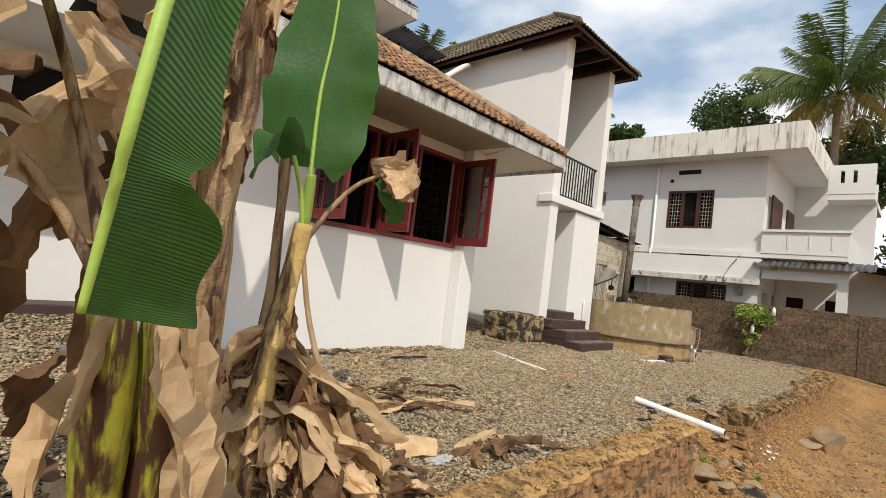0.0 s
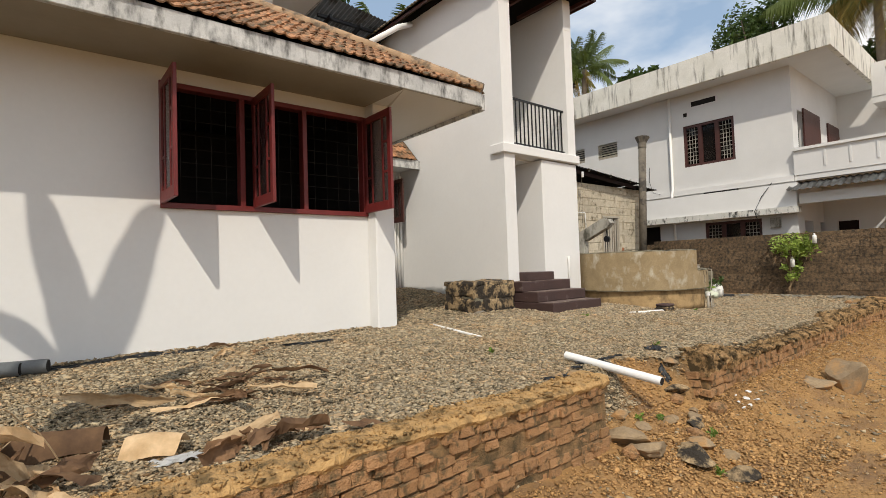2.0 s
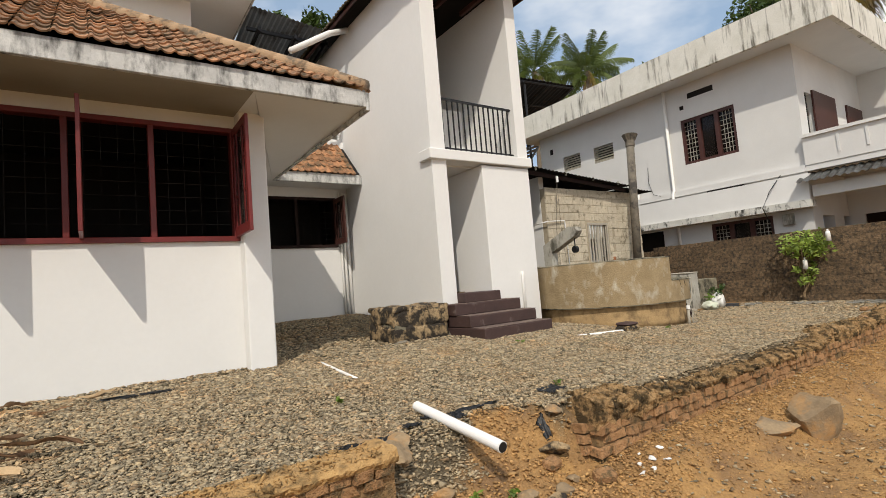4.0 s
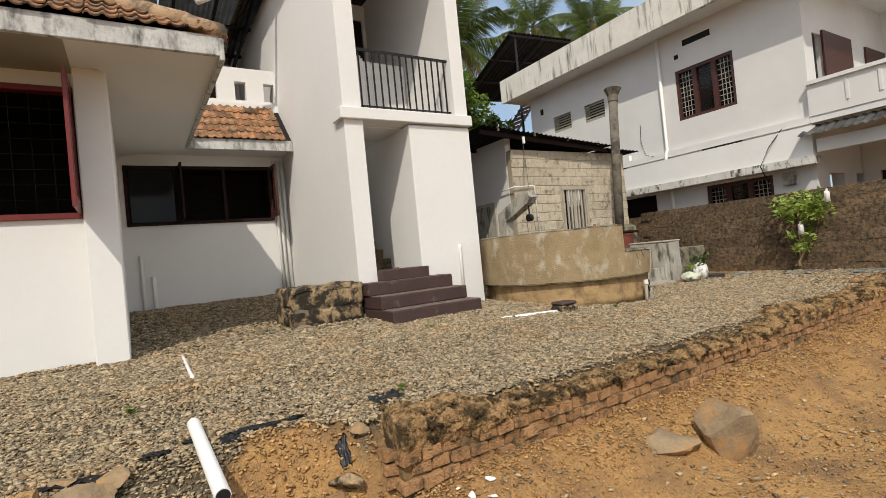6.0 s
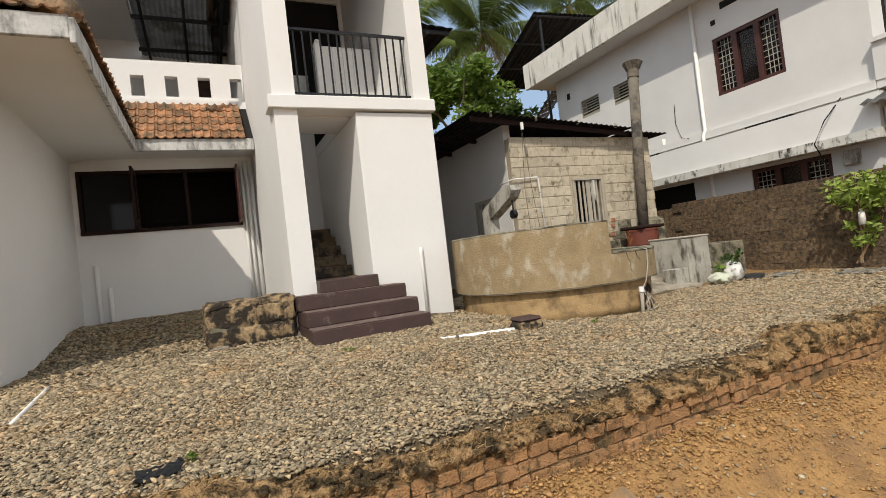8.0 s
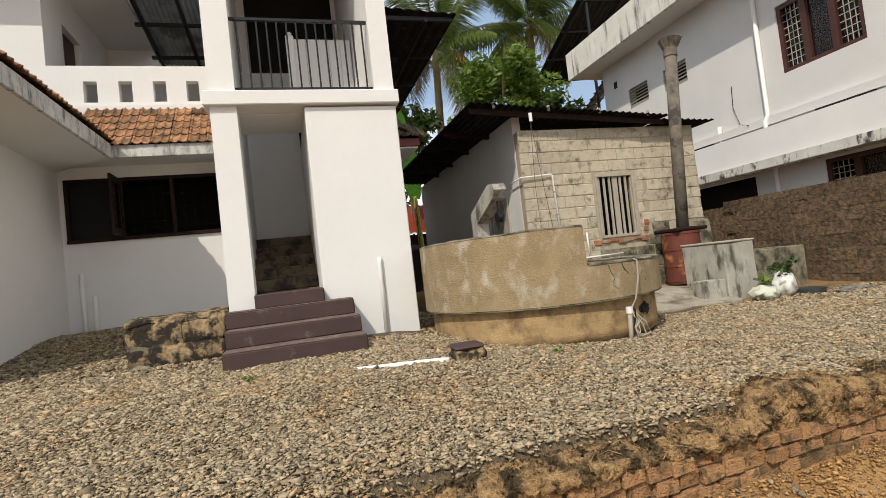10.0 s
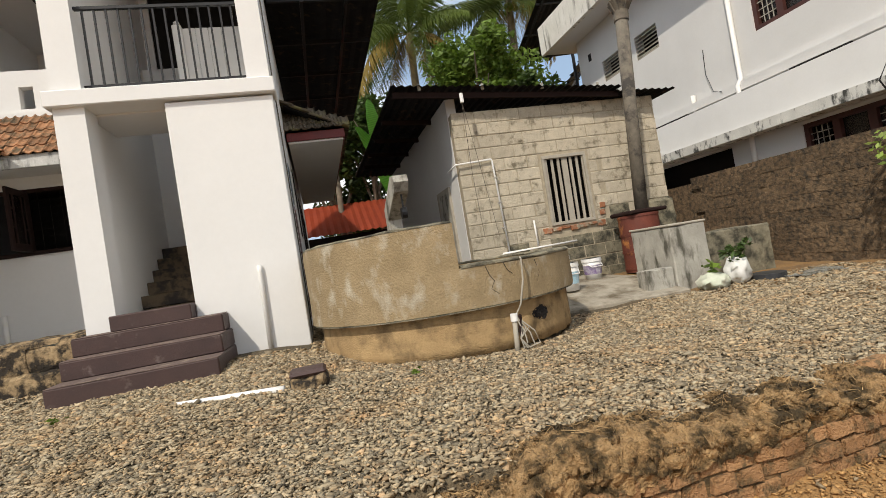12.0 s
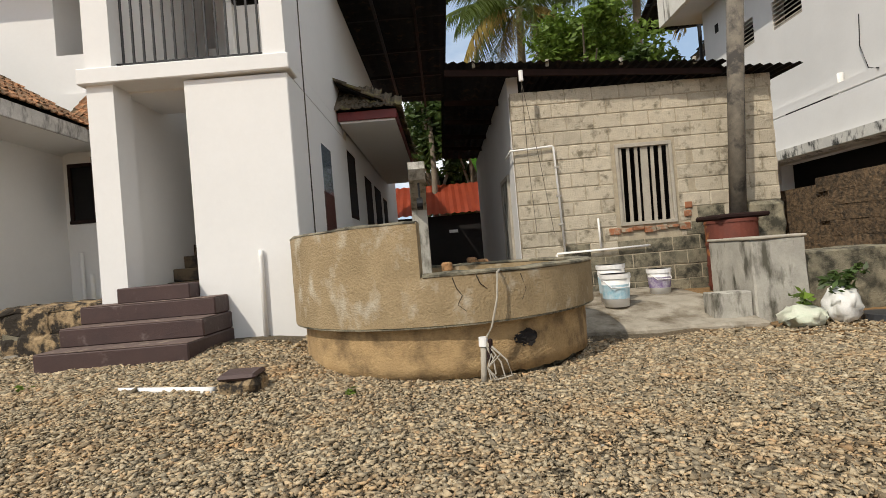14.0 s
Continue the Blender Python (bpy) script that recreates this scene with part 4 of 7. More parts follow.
for b in ((-2.6, -1.2, 6.8, 6.9, 1.4, 1.47), (-2.6, -1.2, 6.8, 6.9, 2.53, 2.6), (-2.6, -2.53, 6.8, 6.9, 1.47, 2.53), (-1.27, -1.2, 6.8, 6.9, 1.47, 2.53), (-1.93, -1.87, 6.8, 6.9, 1.47, 2.53)):
    part("window_frame", box(*b), M_RED, w0)
part("pane", box(-2.53, -1.27, 6.86, 6.866, 1.47, 2.53), M_GLASS, w0)
for x in (1.85, 2.02):
    sp_ = solid("spare_pipe", tube([(x, 4.48, 0.225), (x - 1.0, 4.80, 0.225)], 0.055, 16), M_GPIPE, "grey plastic pipe lying by the wall", "pipe", kind="", group="spare pipes", smooth=True)
    # black disc stands in for the unlit bore of the pipe
    part("bore", tube([(x + 0.003, 4.479, 0.225), (x - 0.01, 4.483, 0.225)], 0.047, 16), M_DARK, sp_, "black disc for the unlit pipe mouth")

# ---------- neighbour house details ----------


def nb_window(y0, y1, z0, z1, n, grille=True, x=NX):
    w = part("window", box(x + 0.03, x + 0.12, y0, y1, z0, z0 + 0.08), M_BROWN, nb, "dark brown wooden window with an iron grille")
    for b in ((y0, y1, z1 - 0.08, z1), (y0, y0 + 0.08, z0 + 0.08, z1 - 0.08), (y1 - 0.08, y1, z0 + 0.08, z1 - 0.08)):
        part("frame", box(x + 0.03, x + 0.12, *b), M_BROWN, w)
    for k in range(1, n):
        y = y0 + (y1 - y0) * k / n
        part("mullion", box(x + 0.03, x + 0.12, y - 0.06, y + 0.06, z0 + 0.08, z1 - 0.08), M_BROWN, w)
    part("pane", box(x + 0.10, x + 0.106, y0 + 0.08, y1 - 0.08, z0 + 0.08, z1 - 0.08), M_GLASS, w)
    if grille:
        for k in range(n):
            a, b = y0 + (y1 - y0) * k / n + 0.08, y0 + (y1 - y0) * (k + 1) / n - 0.08
            if k == 1 and n == 3:
                continue
            bm = bmesh.new()
            for q in range(1, 4):
                box(x + 0.075, x + 0.085, a + (b - a) * q / 4 - 0.007, a + (b - a) * q / 4 + 0.007, z0 + 0.08, z1 - 0.08, bm=bm)
            for q in range(1, 9):
                z = z0 + 0.08 + (z1 - z0 - 0.16) * q / 9
                box(x + 0.065, x + 0.075, a, b, z - 0.007, z + 0.007, bm=bm)
            part("grille", bm, M_CEMENT, w, "grey iron grille")
    return w


nb_window(5.36, 6.90, 3.89, 5.24, 3)
nb_window(4.75, 6.35, 0.9, 2.02, 3)
# near-black sheet stands in for the unlit rooms behind the openings
part("room", box(NX + 0.6, NX + 0.7, 3.9, 12.5, -0.3, 6.2), M_DARK, nb, "near-black sheet standing for the unlit rooms inside")
for y0, y1, z0, z1 in ((10.7, 11.5, 4.75, 5.3), (9.3, 10.1, 4.72, 5.28)):
    lv = part("louvre", box(NX + 0.02, NX + 0.08, y0, y1, z0, z0 + 0.05), M_TWOOD, nb, "grey louvred vent")
    for k in range(6):
        z = z0 + 0.05 + (z1 - z0 - 0.05) * k / 6
        part("slat", prism([(NX + 0.01, y0, z), (NX + 0.09, y0, z + 0.06), (NX + 0.09, y0, z + 0.075), (NX + 0.01, y0, z + 0.015)], (0, y1 - y0, 0)), M_TWOOD, lv)
# black patches stand in for the unlit vent openings
part("vent_hole", box(NX - 0.004, NX + 0.01, 11.95, 12.1, 5.55, 5.75), M_DARK, nb)
part("vent_hole", box(NX - 0.004, NX + 0.01, 5.85, 6.6, 5.82, 5.98), M_DARK, nb)
part("vent_hole", box(NX - 0.004, NX + 0.01, 6.75, 6.87, 5.55, 5.67), M_DARK, nb)
part("vent_slot", box(NX - 0.125, NX - 0.06, 5.3, 6.3, 2.925, 2.975), M_DARK, nb)
part("vent_slot", box(NX - 0.125, NX - 0.06, 8.7, 9.8, 2.925, 2.975), M_DARK, nb)
part("rain_pipe", tube([(NX - 0.06, 7.30, 6.27), (NX - 0.06, 7.30, 3.2), (NX - 0.16, 7.30, 3.06), (NX - 0.16, 7.30, 2.75), (NX - 0.06, 7.3, 2.6), (NX - 0.06, 7.3, 0.2)], 0.045, 8), M_PIPE, nb, smooth=True)
part("waste_pipe", tube([(NX - 0.07, 8.5, 3.3), (NX - 0.07, 8.5, 2.85), (NX - 0.08, 9.6, 2.7), (NX - 0.08, 12.4, 2.6)], 0.05, 8), M_PIPE, nb, smooth=True)
part("cable", tube([(NX - 0.02, 8.1, 4.1), (NX - 0.03, 8.12, 3.6), (NX - 0.03, 8.0, 3.2), (NX - 0.14, 7.7, 3.1)], 0.008, 5), M_IRON, nb)
part("cable", tube([(NX - 0.14, 4.4, 3.0), (NX - 0.4, 4.6, 2.6), (NX - 0.52, 4.75, 2.2), (NX - 0.05, 4.75, 1.6)], 0.012, 5), M_IRON, nb)
part("meter_box", box(NX - 0.12, NX - 0.003, 4.25, 4.5, 1.72, 2.0, 0.01), M_CEMENT, nb)
# balcony wing and porch
part("balcony_slab", box(18.4, 24.0, 1.65, 3.84, 2.98, 3.12), M_NWHITE, nb)
part("balcony_wall", box(18.38, 18.50, 1.65, 3.84, 3.122, 3.80), M_NWHITE, nb)
part("balcony_wall", box(18.502, 24.0, 1.65, 1.77, 3.122, 3.80), M_NWHITE, nb)
part("balcony_cap", box(18.32, 18.56, 1.6, 3.84, 3.802, 3.88), M_NWHITE, nb)
for i in range(3):
    part("balcony_fin", box(18.36, 18.379, 2.0 + 0.55 * i, 2.05 + 0.55 * i, 3.3, 3.72), M_NWHITE, nb)
part("wall", wall("x", 23.3, 0.2, 1.4, 3.85, 3.1, 6.3), M_NWHITE, nb)
part("window", box(19.4, 21.0, 3.80, 3.848, 3.2, 5.2), M_BROWN, nb)
part("window", box(21.9, 23.2, 3.80, 3.848, 3.2, 5.15), M_BROWN, nb)
part("roof", box(22.2, 26.0, 1.4, 2.71, 5.55, 5.75), M_NWHITE, nb)
part("parapet", wall("x", 22.18, 0.15, 1.4, 2.71, 5.752, 6.8, [(2.25, 2.37, 6.15, 6.6), (1.9, 2.02, 6.15, 6.6)]), M_NWHITE, nb)
part("porch_beam", box(18.3, 18.5, 1.6, 3.74, 2.32, 2.60), M_NWHITE, nb)
part("porch_wall", wall("x", 21.0, 0.2, -2.0, 3.84, -0.3, 2.97, [(3.0, 3.5, 0.4, 1.9), (1.8, 2.4, 0.4, 1.9)]), M_NWHITE, nb)
# dark panes added to block the sky through the porch wall openings
for y0, y1 in ((3.0, 3.5), (1.8, 2.4)):
    part("door", box(21.08, 21.12, y0, y1, 0.4, 1.9), M_WIN2, nb, "dark pane added to close the porch wall opening")
part("porch_post", box(18.3, 18.6, 1.6, 1.85, -0.3, 2.319), M_NWHITE, nb)
part("porch_sheet", corrugated(17.95, 18.6, 1.0, 3.95, 2.68, 2.95, 2.68, 2.95, 0.16, 0.02, "y"), M_SHEETG, nb)
part("porch_sheet", corrugated(18.6, 24.0, -2.5, 1.6, 2.45, 2.45, 2.95, 2.95, 0.16, 0.02), M_SHEETD, nb)
# canopy and stair on the neighbour's far side
cn = thing("roof_canopy", (19.5, 15, 6), "dark steel-framed sheet canopy over an outside stair", "canopy")
P = [Vector(p) for p in ((18.6, 13.4, 9.2), (22.0, 13.4, 9.4), (21.5, 17.0, 7.9), (18.6, 17.0, 7.7))]
bm = bmesh.new()
rows = []
for i in range(61):
    k = i / 60
    w = Vector((0, 0, 0.02 * math.sin(i * math.pi / 2)))
    rows.append((bm.verts.new(P[0].lerp(P[1], k) + w), bm.verts.new(P[3].lerp(P[2], k) + w)))
for a, b in zip(rows, rows[1:]):
    bm.faces.new((a[0], b[0], b[1], a[1]))
bmesh.ops.solidify(bm, geom=bm.faces, thickness=0.01)
part("sheet", bm, M_SHEETD, cn)
for k in (0.02, 0.35, 0.68, 0.98):
    part("purlin", tube([P[0].lerp(P[3], k) - Vector((0, 0, 0.08)), P[1].lerp(P[2], k) - Vector((0, 0, 0.08))], 0.04, 6), M_IRON, cn)
for k in (0.05, 0.5, 0.95):
    part("rafter", tube([P[0].lerp(P[1], k) - Vector((0, 0, 0.16)), P[3].lerp(P[2], k) - Vector((0, 0, 0.16))], 0.04, 6), M_IRON, cn)
part("post", tube([(18.9, 13.5, 0), (18.9, 13.5, 9.0)], 0.05, 8), M_IRON, cn)
part("post", tube([(18.7, 16.9, 0), (18.7, 16.9, 7.6)], 0.05, 8), M_IRON, cn)
part("stringer", tube([(18.2, 14.0, 4.6), (20.2, 14.0, 6.9)], 0.05, 6), M_IRON, cn)
part("stringer", tube([(18.2, 14.8, 4.6), (20.2, 14.8, 6.9)], 0.05, 6), M_IRON, cn)
for i in range(11):
    x, z = 18.25 + 0.19 * i, 4.66 + 0.217 * i
    part("tread", box(x - 0.12, x + 0.12, 14.0, 14.8, z, z + 0.03), M_IRON, cn)

# ---------- shed details ----------
sw = thing("shed_window", (14.5, 7.2, 1.03), "weathered timber window with upright slats", "window")
for b in ((14.10, 14.90, 1.02, 1.07), (14.10, 14.90, 2.12, 2.175), (14.10, 14.145, 1.07, 2.12), (14.855, 14.90, 1.07, 2.12)):
    part("frame", box(b[0], b[1], 7.185, 7.28, b[2], b[3], 0.004), M_TWOOD, sw)
for i in range(7):
    x = 14.16 + 0.68 * i / 6 + 0.0
    w = 0.05 if i == 3 else 0.022
    part("slat", prism([(x - w, 7.22, 1.06), (x + w, 7.22, 1.06), (x + w + 0.02, 7.22, 2.13), (x - w + 0.02, 7.22, 2.13)], (0, 0.02, 0)), M_TWOOD, sw)
# near-black backing gives the darkness inside the shed
solid("shed_backing", box(12.9, 16.2, 9.0, 9.1, 0, 3.0), M_DARK, "near-black sheet standing for the unlit inside of the shed", "wall")
M_SILLBRICK = mat("broken_red_brick", (0.42, 0.17, 0.08), (0.30, 0.13, 0.07), 14, 0.95, 80, 0.9, stain=(0.30, 0.26, 0.19), stain_scale=9, stain_cut=0.55, vary=0.2)
bsill = thing("brick_sill", (14.5, 7.19, 0.93), "broken red brick course under the slatted window", "sill")
for k in range(7):
    part("brick", rough_box(13.93 + 0.165 * k, 14.085 + 0.165 * k, 7.182 - 0.012 * (k % 2), 7.26, 0.905 + 0.02 * (k % 3), 1.0 - 0.012 * (k % 2), 0.008, 3, 3 + k, 0.008), M_SILLBRICK, bsill)
for k, (bx_, bz_) in enumerate(((15.0, 1.08), (15.02, 1.2))):
    part("brick", rough_box(bx_, bx_ + 0.1, 7.186, 7.26, bz_, bz_ + 0.09, 0.008, 3, 13 + k, 0.008), M_SILLBRICK, bsill)
sd = thing("shed_door", (12.7, 8.3, 0.3), "grey-green timber shed door", "door")
part("door_panel", box(12.66, 12.70, 7.96, 8.64, 0.3, 1.90, 0.005), M_CEMENT, sd)
for b in ((7.88, 7.96, 0.3, 1.97), (8.64, 8.72, 0.3, 1.97), (7.96, 8.64, 1.90, 1.97)):
    part("frame", box(12.65, 12.74, *b), M_TWOOD, sd)
for y in (8.4, 9.6, 10.8, 12.0):
    part("rafter", prism([(11.8, y, 3.28), (15.6, y, 3.0), (15.6, y, 3.08), (11.8, y, 3.36)], (0, 0.06, 0)), M_WIN2, shroof)
# near-black purlin put where the sheet's underside lies in shade
part("verge_board", prism([(11.8, 7.02, 3.27), (15.6, 7.02, 3.0), (15.6, 7.02, 3.08), (11.8, 7.02, 3.36)], (0, 0.05, 0)), M_WIN2, shroof, "near-black eave purlin standing for the shaded sheet underside")
for i in range(4):
    x = 12.2 + 1.0 * i
    part("bolt", tube([(x, 6.95, 3.36 - 0.063 * (x - 11.76)), (x, 6.95, 3.45 - 0.063 * (x - 11.76))], 0.025, 6), M_CEMENT, shroof)
chim = thing("chimney", (15.75, 6.95, 0.9), "stained grey asbestos chimney pipe with a cowl", "chimney")
part("flue", tube([(15.55, 6.86, 1.05), (15.66, 6.86, 2.6), (15.80, 6.88, 4.2)], 0.105, 16), M_CHIM, chim, smooth=True)
part("collar", tube([(15.80, 6.88, 4.2), (15.815, 6.88, 4.36)], 0.12, 16), M_CHIM, chim)
bm = tube([(15.815, 6.88, 4.36), (15.83, 6.88, 4.52)], 0.11, 16, 0.2)
part("cowl", bm, M_CHIM, chim, "flared rusty cowl")
for k in range(8):
    a = k * math.pi / 4
    part("cowl_rib", tube([(15.815 + 0.12 * math.cos(a), 6.88 + 0.12 * math.sin(a), 4.36), (15.83 + 0.2 * math.cos(a), 6.88 + 0.2 * math.sin(a), 4.52)], 0.014, 5), M_CHIM, chim)
DX, DY = 15.38, 6.76
bar = thing("oil_drum", (DX, DY, 0.1), "rusty maroon oil drum stove under the chimney", "drum")
part("barrel", tube([(DX, DY, 0.08), (DX, DY, 0.98)], 0.31, 32), M_RUST, bar, smooth=False)
for z in (0.12, 0.38, 0.66, 0.94):
    part("hoop", tube([(DX, DY, z), (DX, DY, z + 0.03)], 0.321, 32), M_RUST, bar)
part("lid", rough_box(DX - 0.31, DX + 0.36, DY - 0.28, DY + 0.3, 0.982, 1.05, 0.015, 4, 6, 0.02), M_WIN2, bar, "sooty black slab lid")
solid("soot_block", rough_box(15.72, 16.2, 6.85, 7.17, 0.1, 1.2, 0.035, 6, 6, 0.05), M_BLOCKDARK, "sooty masonry block beside the chimney", "masonry", kind="")
# pipes on the shed wall
for pts in ([(12.62, 7.6, 2.16), (12.63, 7.15, 2.19), (13.22, 7.16, 2.22), (13.235, 7.16, 2.20), (13.278, 7.16, 0.72)], [(13.155, 7.16, 0.3), (13.155, 7.16, 0.70), (13.165, 7.155, 0.71), (14.465, 7.155, 0.725)], [(13.774, 7.16, 1.157), (13.78, 7.157, 0.74)]):
    solid("shed_pipe", tube(pts, 0.015, 8), M_PIPE, "thin white water pipe on the shed", "pipe", kind="", group="shed pipes", smooth=True)
for z in (1.9, 1.5, 1.1):
    solid("pipe_clip", box(13.22, 13.29, 7.145, 7.18, z, z + 0.03, 0.004), M_CEMENT, "small grey pipe clip", "clip", kind="", group="pipe clips")
sp = solid("insulator", tube([(12.82, 6.9, 3.08), (12.82, 6.9, 3.22)], 0.03, 8), M_PIPE, "white insulator under the eave", "insulator", kind="")
for dx in (0.0, 0.16):
    solid("cable", tube([(12.82, 6.92, 3.1), (12.86 + dx, 7.1, 2.0), (12.9 + dx * 1.5, 7.12, 1.0)], 0.004, 5), M_CHIM, "thin black cable on the shed wall", "cable", kind="")

# ---------- well details, bracket, yard things ----------
arm = thing("pulley_bracket", (11.35, 5.9, 0.6), "bent concrete pulley post with an iron pulley", "post")
part("post", prism([(11.26, 6.06, 0.3), (11.26, 5.86, 0.3), (11.26, 5.86, 1.36), (11.29, 5.30, 1.62), (11.29, 5.22, 1.72), (11.29, 5.26, 1.80), (11.29, 5.42, 1.82), (11.26, 6.06, 1.52)], (0.17, 0, 0)), M_CEMENT, arm)
part("hook", tube([(11.38, 5.36, 1.62), (11.38, 5.36, 1.44)], 0.012, 6), M_IRON, arm)
part("pulley", tube([(11.35, 5.36, 1.38), (11.41, 5.36, 1.38)], 0.065, 14), M_IRON, arm)
rope_top = [(11.95, 3.58, 0.70), (11.925, 3.50, 0.69), (11.91, 3.495, 0.52), (11.86, 3.50, 0.33), (11.82, 3.515, 0.26)]
part("rope", tube(rope_top, 0.008, 6), M_TWOOD, well, "pale knotted rope")
for k, (w_, dz_) in enumerate(((0.05, 0.0), (0.10, -0.03), (0.14, -0.02))):
    part("rope", tube([(11.80, 3.52, 0.25), (11.80 + w_, 3.50, 0.12 + dz_), (11.80 + 1.2 * w_, 3.49, 0.02 + dz_), (11.80 + 0.5 * w_, 3.485, -0.02), (11.81, 3.49, 0.06), (11.80 + 0.7 * w_, 3.50, 0.14), (11.80, 3.515, 0.24)], 0.006, 6), M_TWOOD, well)
part("outlet_pipe", tube([(11.775, 3.53, -0.12), (11.795, 3.53, 0.20)], 0.021, 12), M_TWOOD, well, "stained white pipe stub", smooth=True)
part("pipe_cap", tube([(11.795, 3.53, 0.20), (11.797, 3.53, 0.26)], 0.031, 12), M_PIPE, well, "white pipe cap")
part("rag", rough_box(11.815, 11.85, 3.49, 3.52, 0.06, 0.24, 0.02, 4, 9, 0.012), M_WIN2, well, "dark rag tied to the pipe")
# flattened black lump stands in for the darkness of the hole
hole = bmesh.new()
bmesh.ops.create_icosphere(hole, subdivisions=3, radius=1.0)
for vv in hole.verts:
    vv.co = Vector((12.12 + 0.085 * vv.co.x, 3.738 + 0.014 * vv.co.y + 0.045 * vv.co.x, 0.20 + 0.06 * vv.co.z)) + 0.03 * noise.noise_vector(vv.co * 2.2)
part("broken_hole", hole, M_DARK, well, "black lump for the unlit broken hole in the drum")
for i, (x, y) in enumerate(((11.55, 5.95), (11.85, 6.02), (11.98, 6.0))):
    solid("brick_piece", rough_box(x, x + 0.12, y, y + 0.2, 0.62, 0.74 + 0.03 * (i % 2), 0.01, 2, i), M_BRICK, "loose brick on the well rim", "brick", kind="", group="bricks on the well")
M_APRON = mat("worn_concrete_apron", (0.40, 0.36, 0.29), (0.27, 0.235, 0.18), 5, 0.9, 60, 0.6, stain=(0.10, 0.075, 0.045), stain_scale=2.6, stain_cut=0.55, stain_width=0.2)
apron_bm = rough_box(12.75, 14.62, 4.98, 7.18, -0.3, -0.045, 0.010, 9, 2, 0.02)
for v_ in apron_bm.verts:
    v_.co.y += 0.12 * (13.9 - v_.co.x) * (1 - step01(v_.co.y, 4.9, 6.0)) + (0.05 * noise.noise((v_.co.x * 3, 0, 0)) if v_.co.y < 5.3 else 0)
    v_.co.z += 0.16 * step01(v_.co.y, 4.95, 5.9) + 0.03 * step01(v_.co.y, 5.9, 7.0)
solid("apron", apron_bm, M_APRON, "worn grey concrete apron", "slab")
solid("water_tank", rough_box(14.62, 15.16, 5.12, 5.92, -0.2, 0.72, 0.008, 5, 3, 0.015), M_CEMENT, "stained grey cement tank block", "tank", kind="")
tk = bpy.data.objects["water_tank"]
part("top_slab", rough_box(14.608, 15.172, 5.105, 5.935, 0.722, 0.75, 0.005, 4, 6, 0.008), M_TWOOD, tk, "pale top slab")
solid("water_tank", rough_box(15.18, 16.35, 5.3, 6.0, -0.2, 0.55, 0.010, 5, 4, 0.015), M_BLOCKDARK, "low dark mouldy cement tank", "tank", kind="")
solid("cement_block", rough_box(14.22, 14.60, 5.14, 5.36, -0.06, 0.22, 0.006, 3, 5, 0.01), M_CEMENT, "loose grey cement block", "block", kind="")


def bucket(x, y, z, h, r, stripe, label):
    b = thing("bucket", (x, y, z), label, "bucket")
    part("body", tube([(x, y, z), (x, y, z + h)], r * 0.84, 20, r), M_PIPE, b, smooth=True)
    part("rim", tube([(x, y, z + h - 0.05), (x, y, z + h)], r * 1.06, 20), M_PIPE, b)
    part("band", tube([(x, y, z + h * 0.25), (x, y, z + h * 0.68)], r * 0.905, 20, r * 0.975), stripe, b, "printed colour band")
    part("handle", tube([(x - r, y - 0.02, z + h * 0.85), (x - r * 0.6, y - r * 1.05, z + h * 0.6), (x + r * 0.6, y - r * 1.05, z + h * 0.6), (x + r, y - 0.02, z + h * 0.85)], 0.006, 5), M_PIPE, b)
    return b


M_BLUE = mat("pale_blue_print", (0.25, 0.48, 0.58), (0.6, 0.65, 0.68), 14, 0.5, 60, 0.02)
M_PURPLE = mat("purple_print", (0.14, 0.08, 0.22), (0.55, 0.53, 0.55), 12, 0.5, 60, 0.02)
bucket(13.45, 5.72, 0.105, 0.36, 0.155, M_BLUE, "white plastic bucket with a pale blue band")
bucket(13.52, 6.06, 0.115, 0.44, 0.155, M_BLUE, "stacked white plastic buckets")
bucket(14.25, 6.45, 0.125, 0.31, 0.14, M_PURPLE, "white plastic bucket with a purple label")

# white pipes and scraps on the gravel


def gz(x, y):
    return ground_z(x, y)


def lying_pipe(a, b, r, label, m=None, r1=None, lift=0.0):
    p = [(a[0] + (b[0] - a[0]) * k / 6, a[1] + (b[1] - a[1]) * k / 6, max(gz(a[0] + (b[0] - a[0]) * k / 6, a[1] + (b[1] - a[1]) * k / 6), -9) + r * 0.8 + lift) for k in range(7)]
    z0, z1 = p[0][2], p[-1][2]
    p = [(x, y, z0 + (z1 - z0) * k / 6) for k, (x, y, z) in enumerate(p)]
    bm = tube(p, r, 14, r1)
    return solid("loose_pipe", bm, m or M_PIPE, label, "pipe", kind="", smooth=True)


lp = solid("loose_pipe", tube([(5.83, 2.32, 0.035), (5.84, 1.86, -0.02), (5.85, 1.40, -0.075)], 0.036, 20), M_PIPE, "white plastic pipe jutting over the earth bank", "pipe", kind="")
# black disc in place of a hollow, unlit pipe end
part("bore", tube([(5.85, 1.41, -0.074), (5.85, 1.397, -0.0755)], 0.031, 20), M_DARK, lp, "black disc for the unlit pipe mouth")
lying_pipe((9.2, 3.68), (9.98, 3.50), 0.012, "flattened white plastic pipe end", r1=0.034)
lying_pipe((5.95, 4.5), (5.95, 3.6), 0.015, "thin white plastic pipe on the gravel")
solid("plastic_chip", box(12.05, 12.22, 2.36, 2.40, -0.09, -0.064, 0.004), M_TWOOD, "pale chip on the gravel", "scrap", kind="")


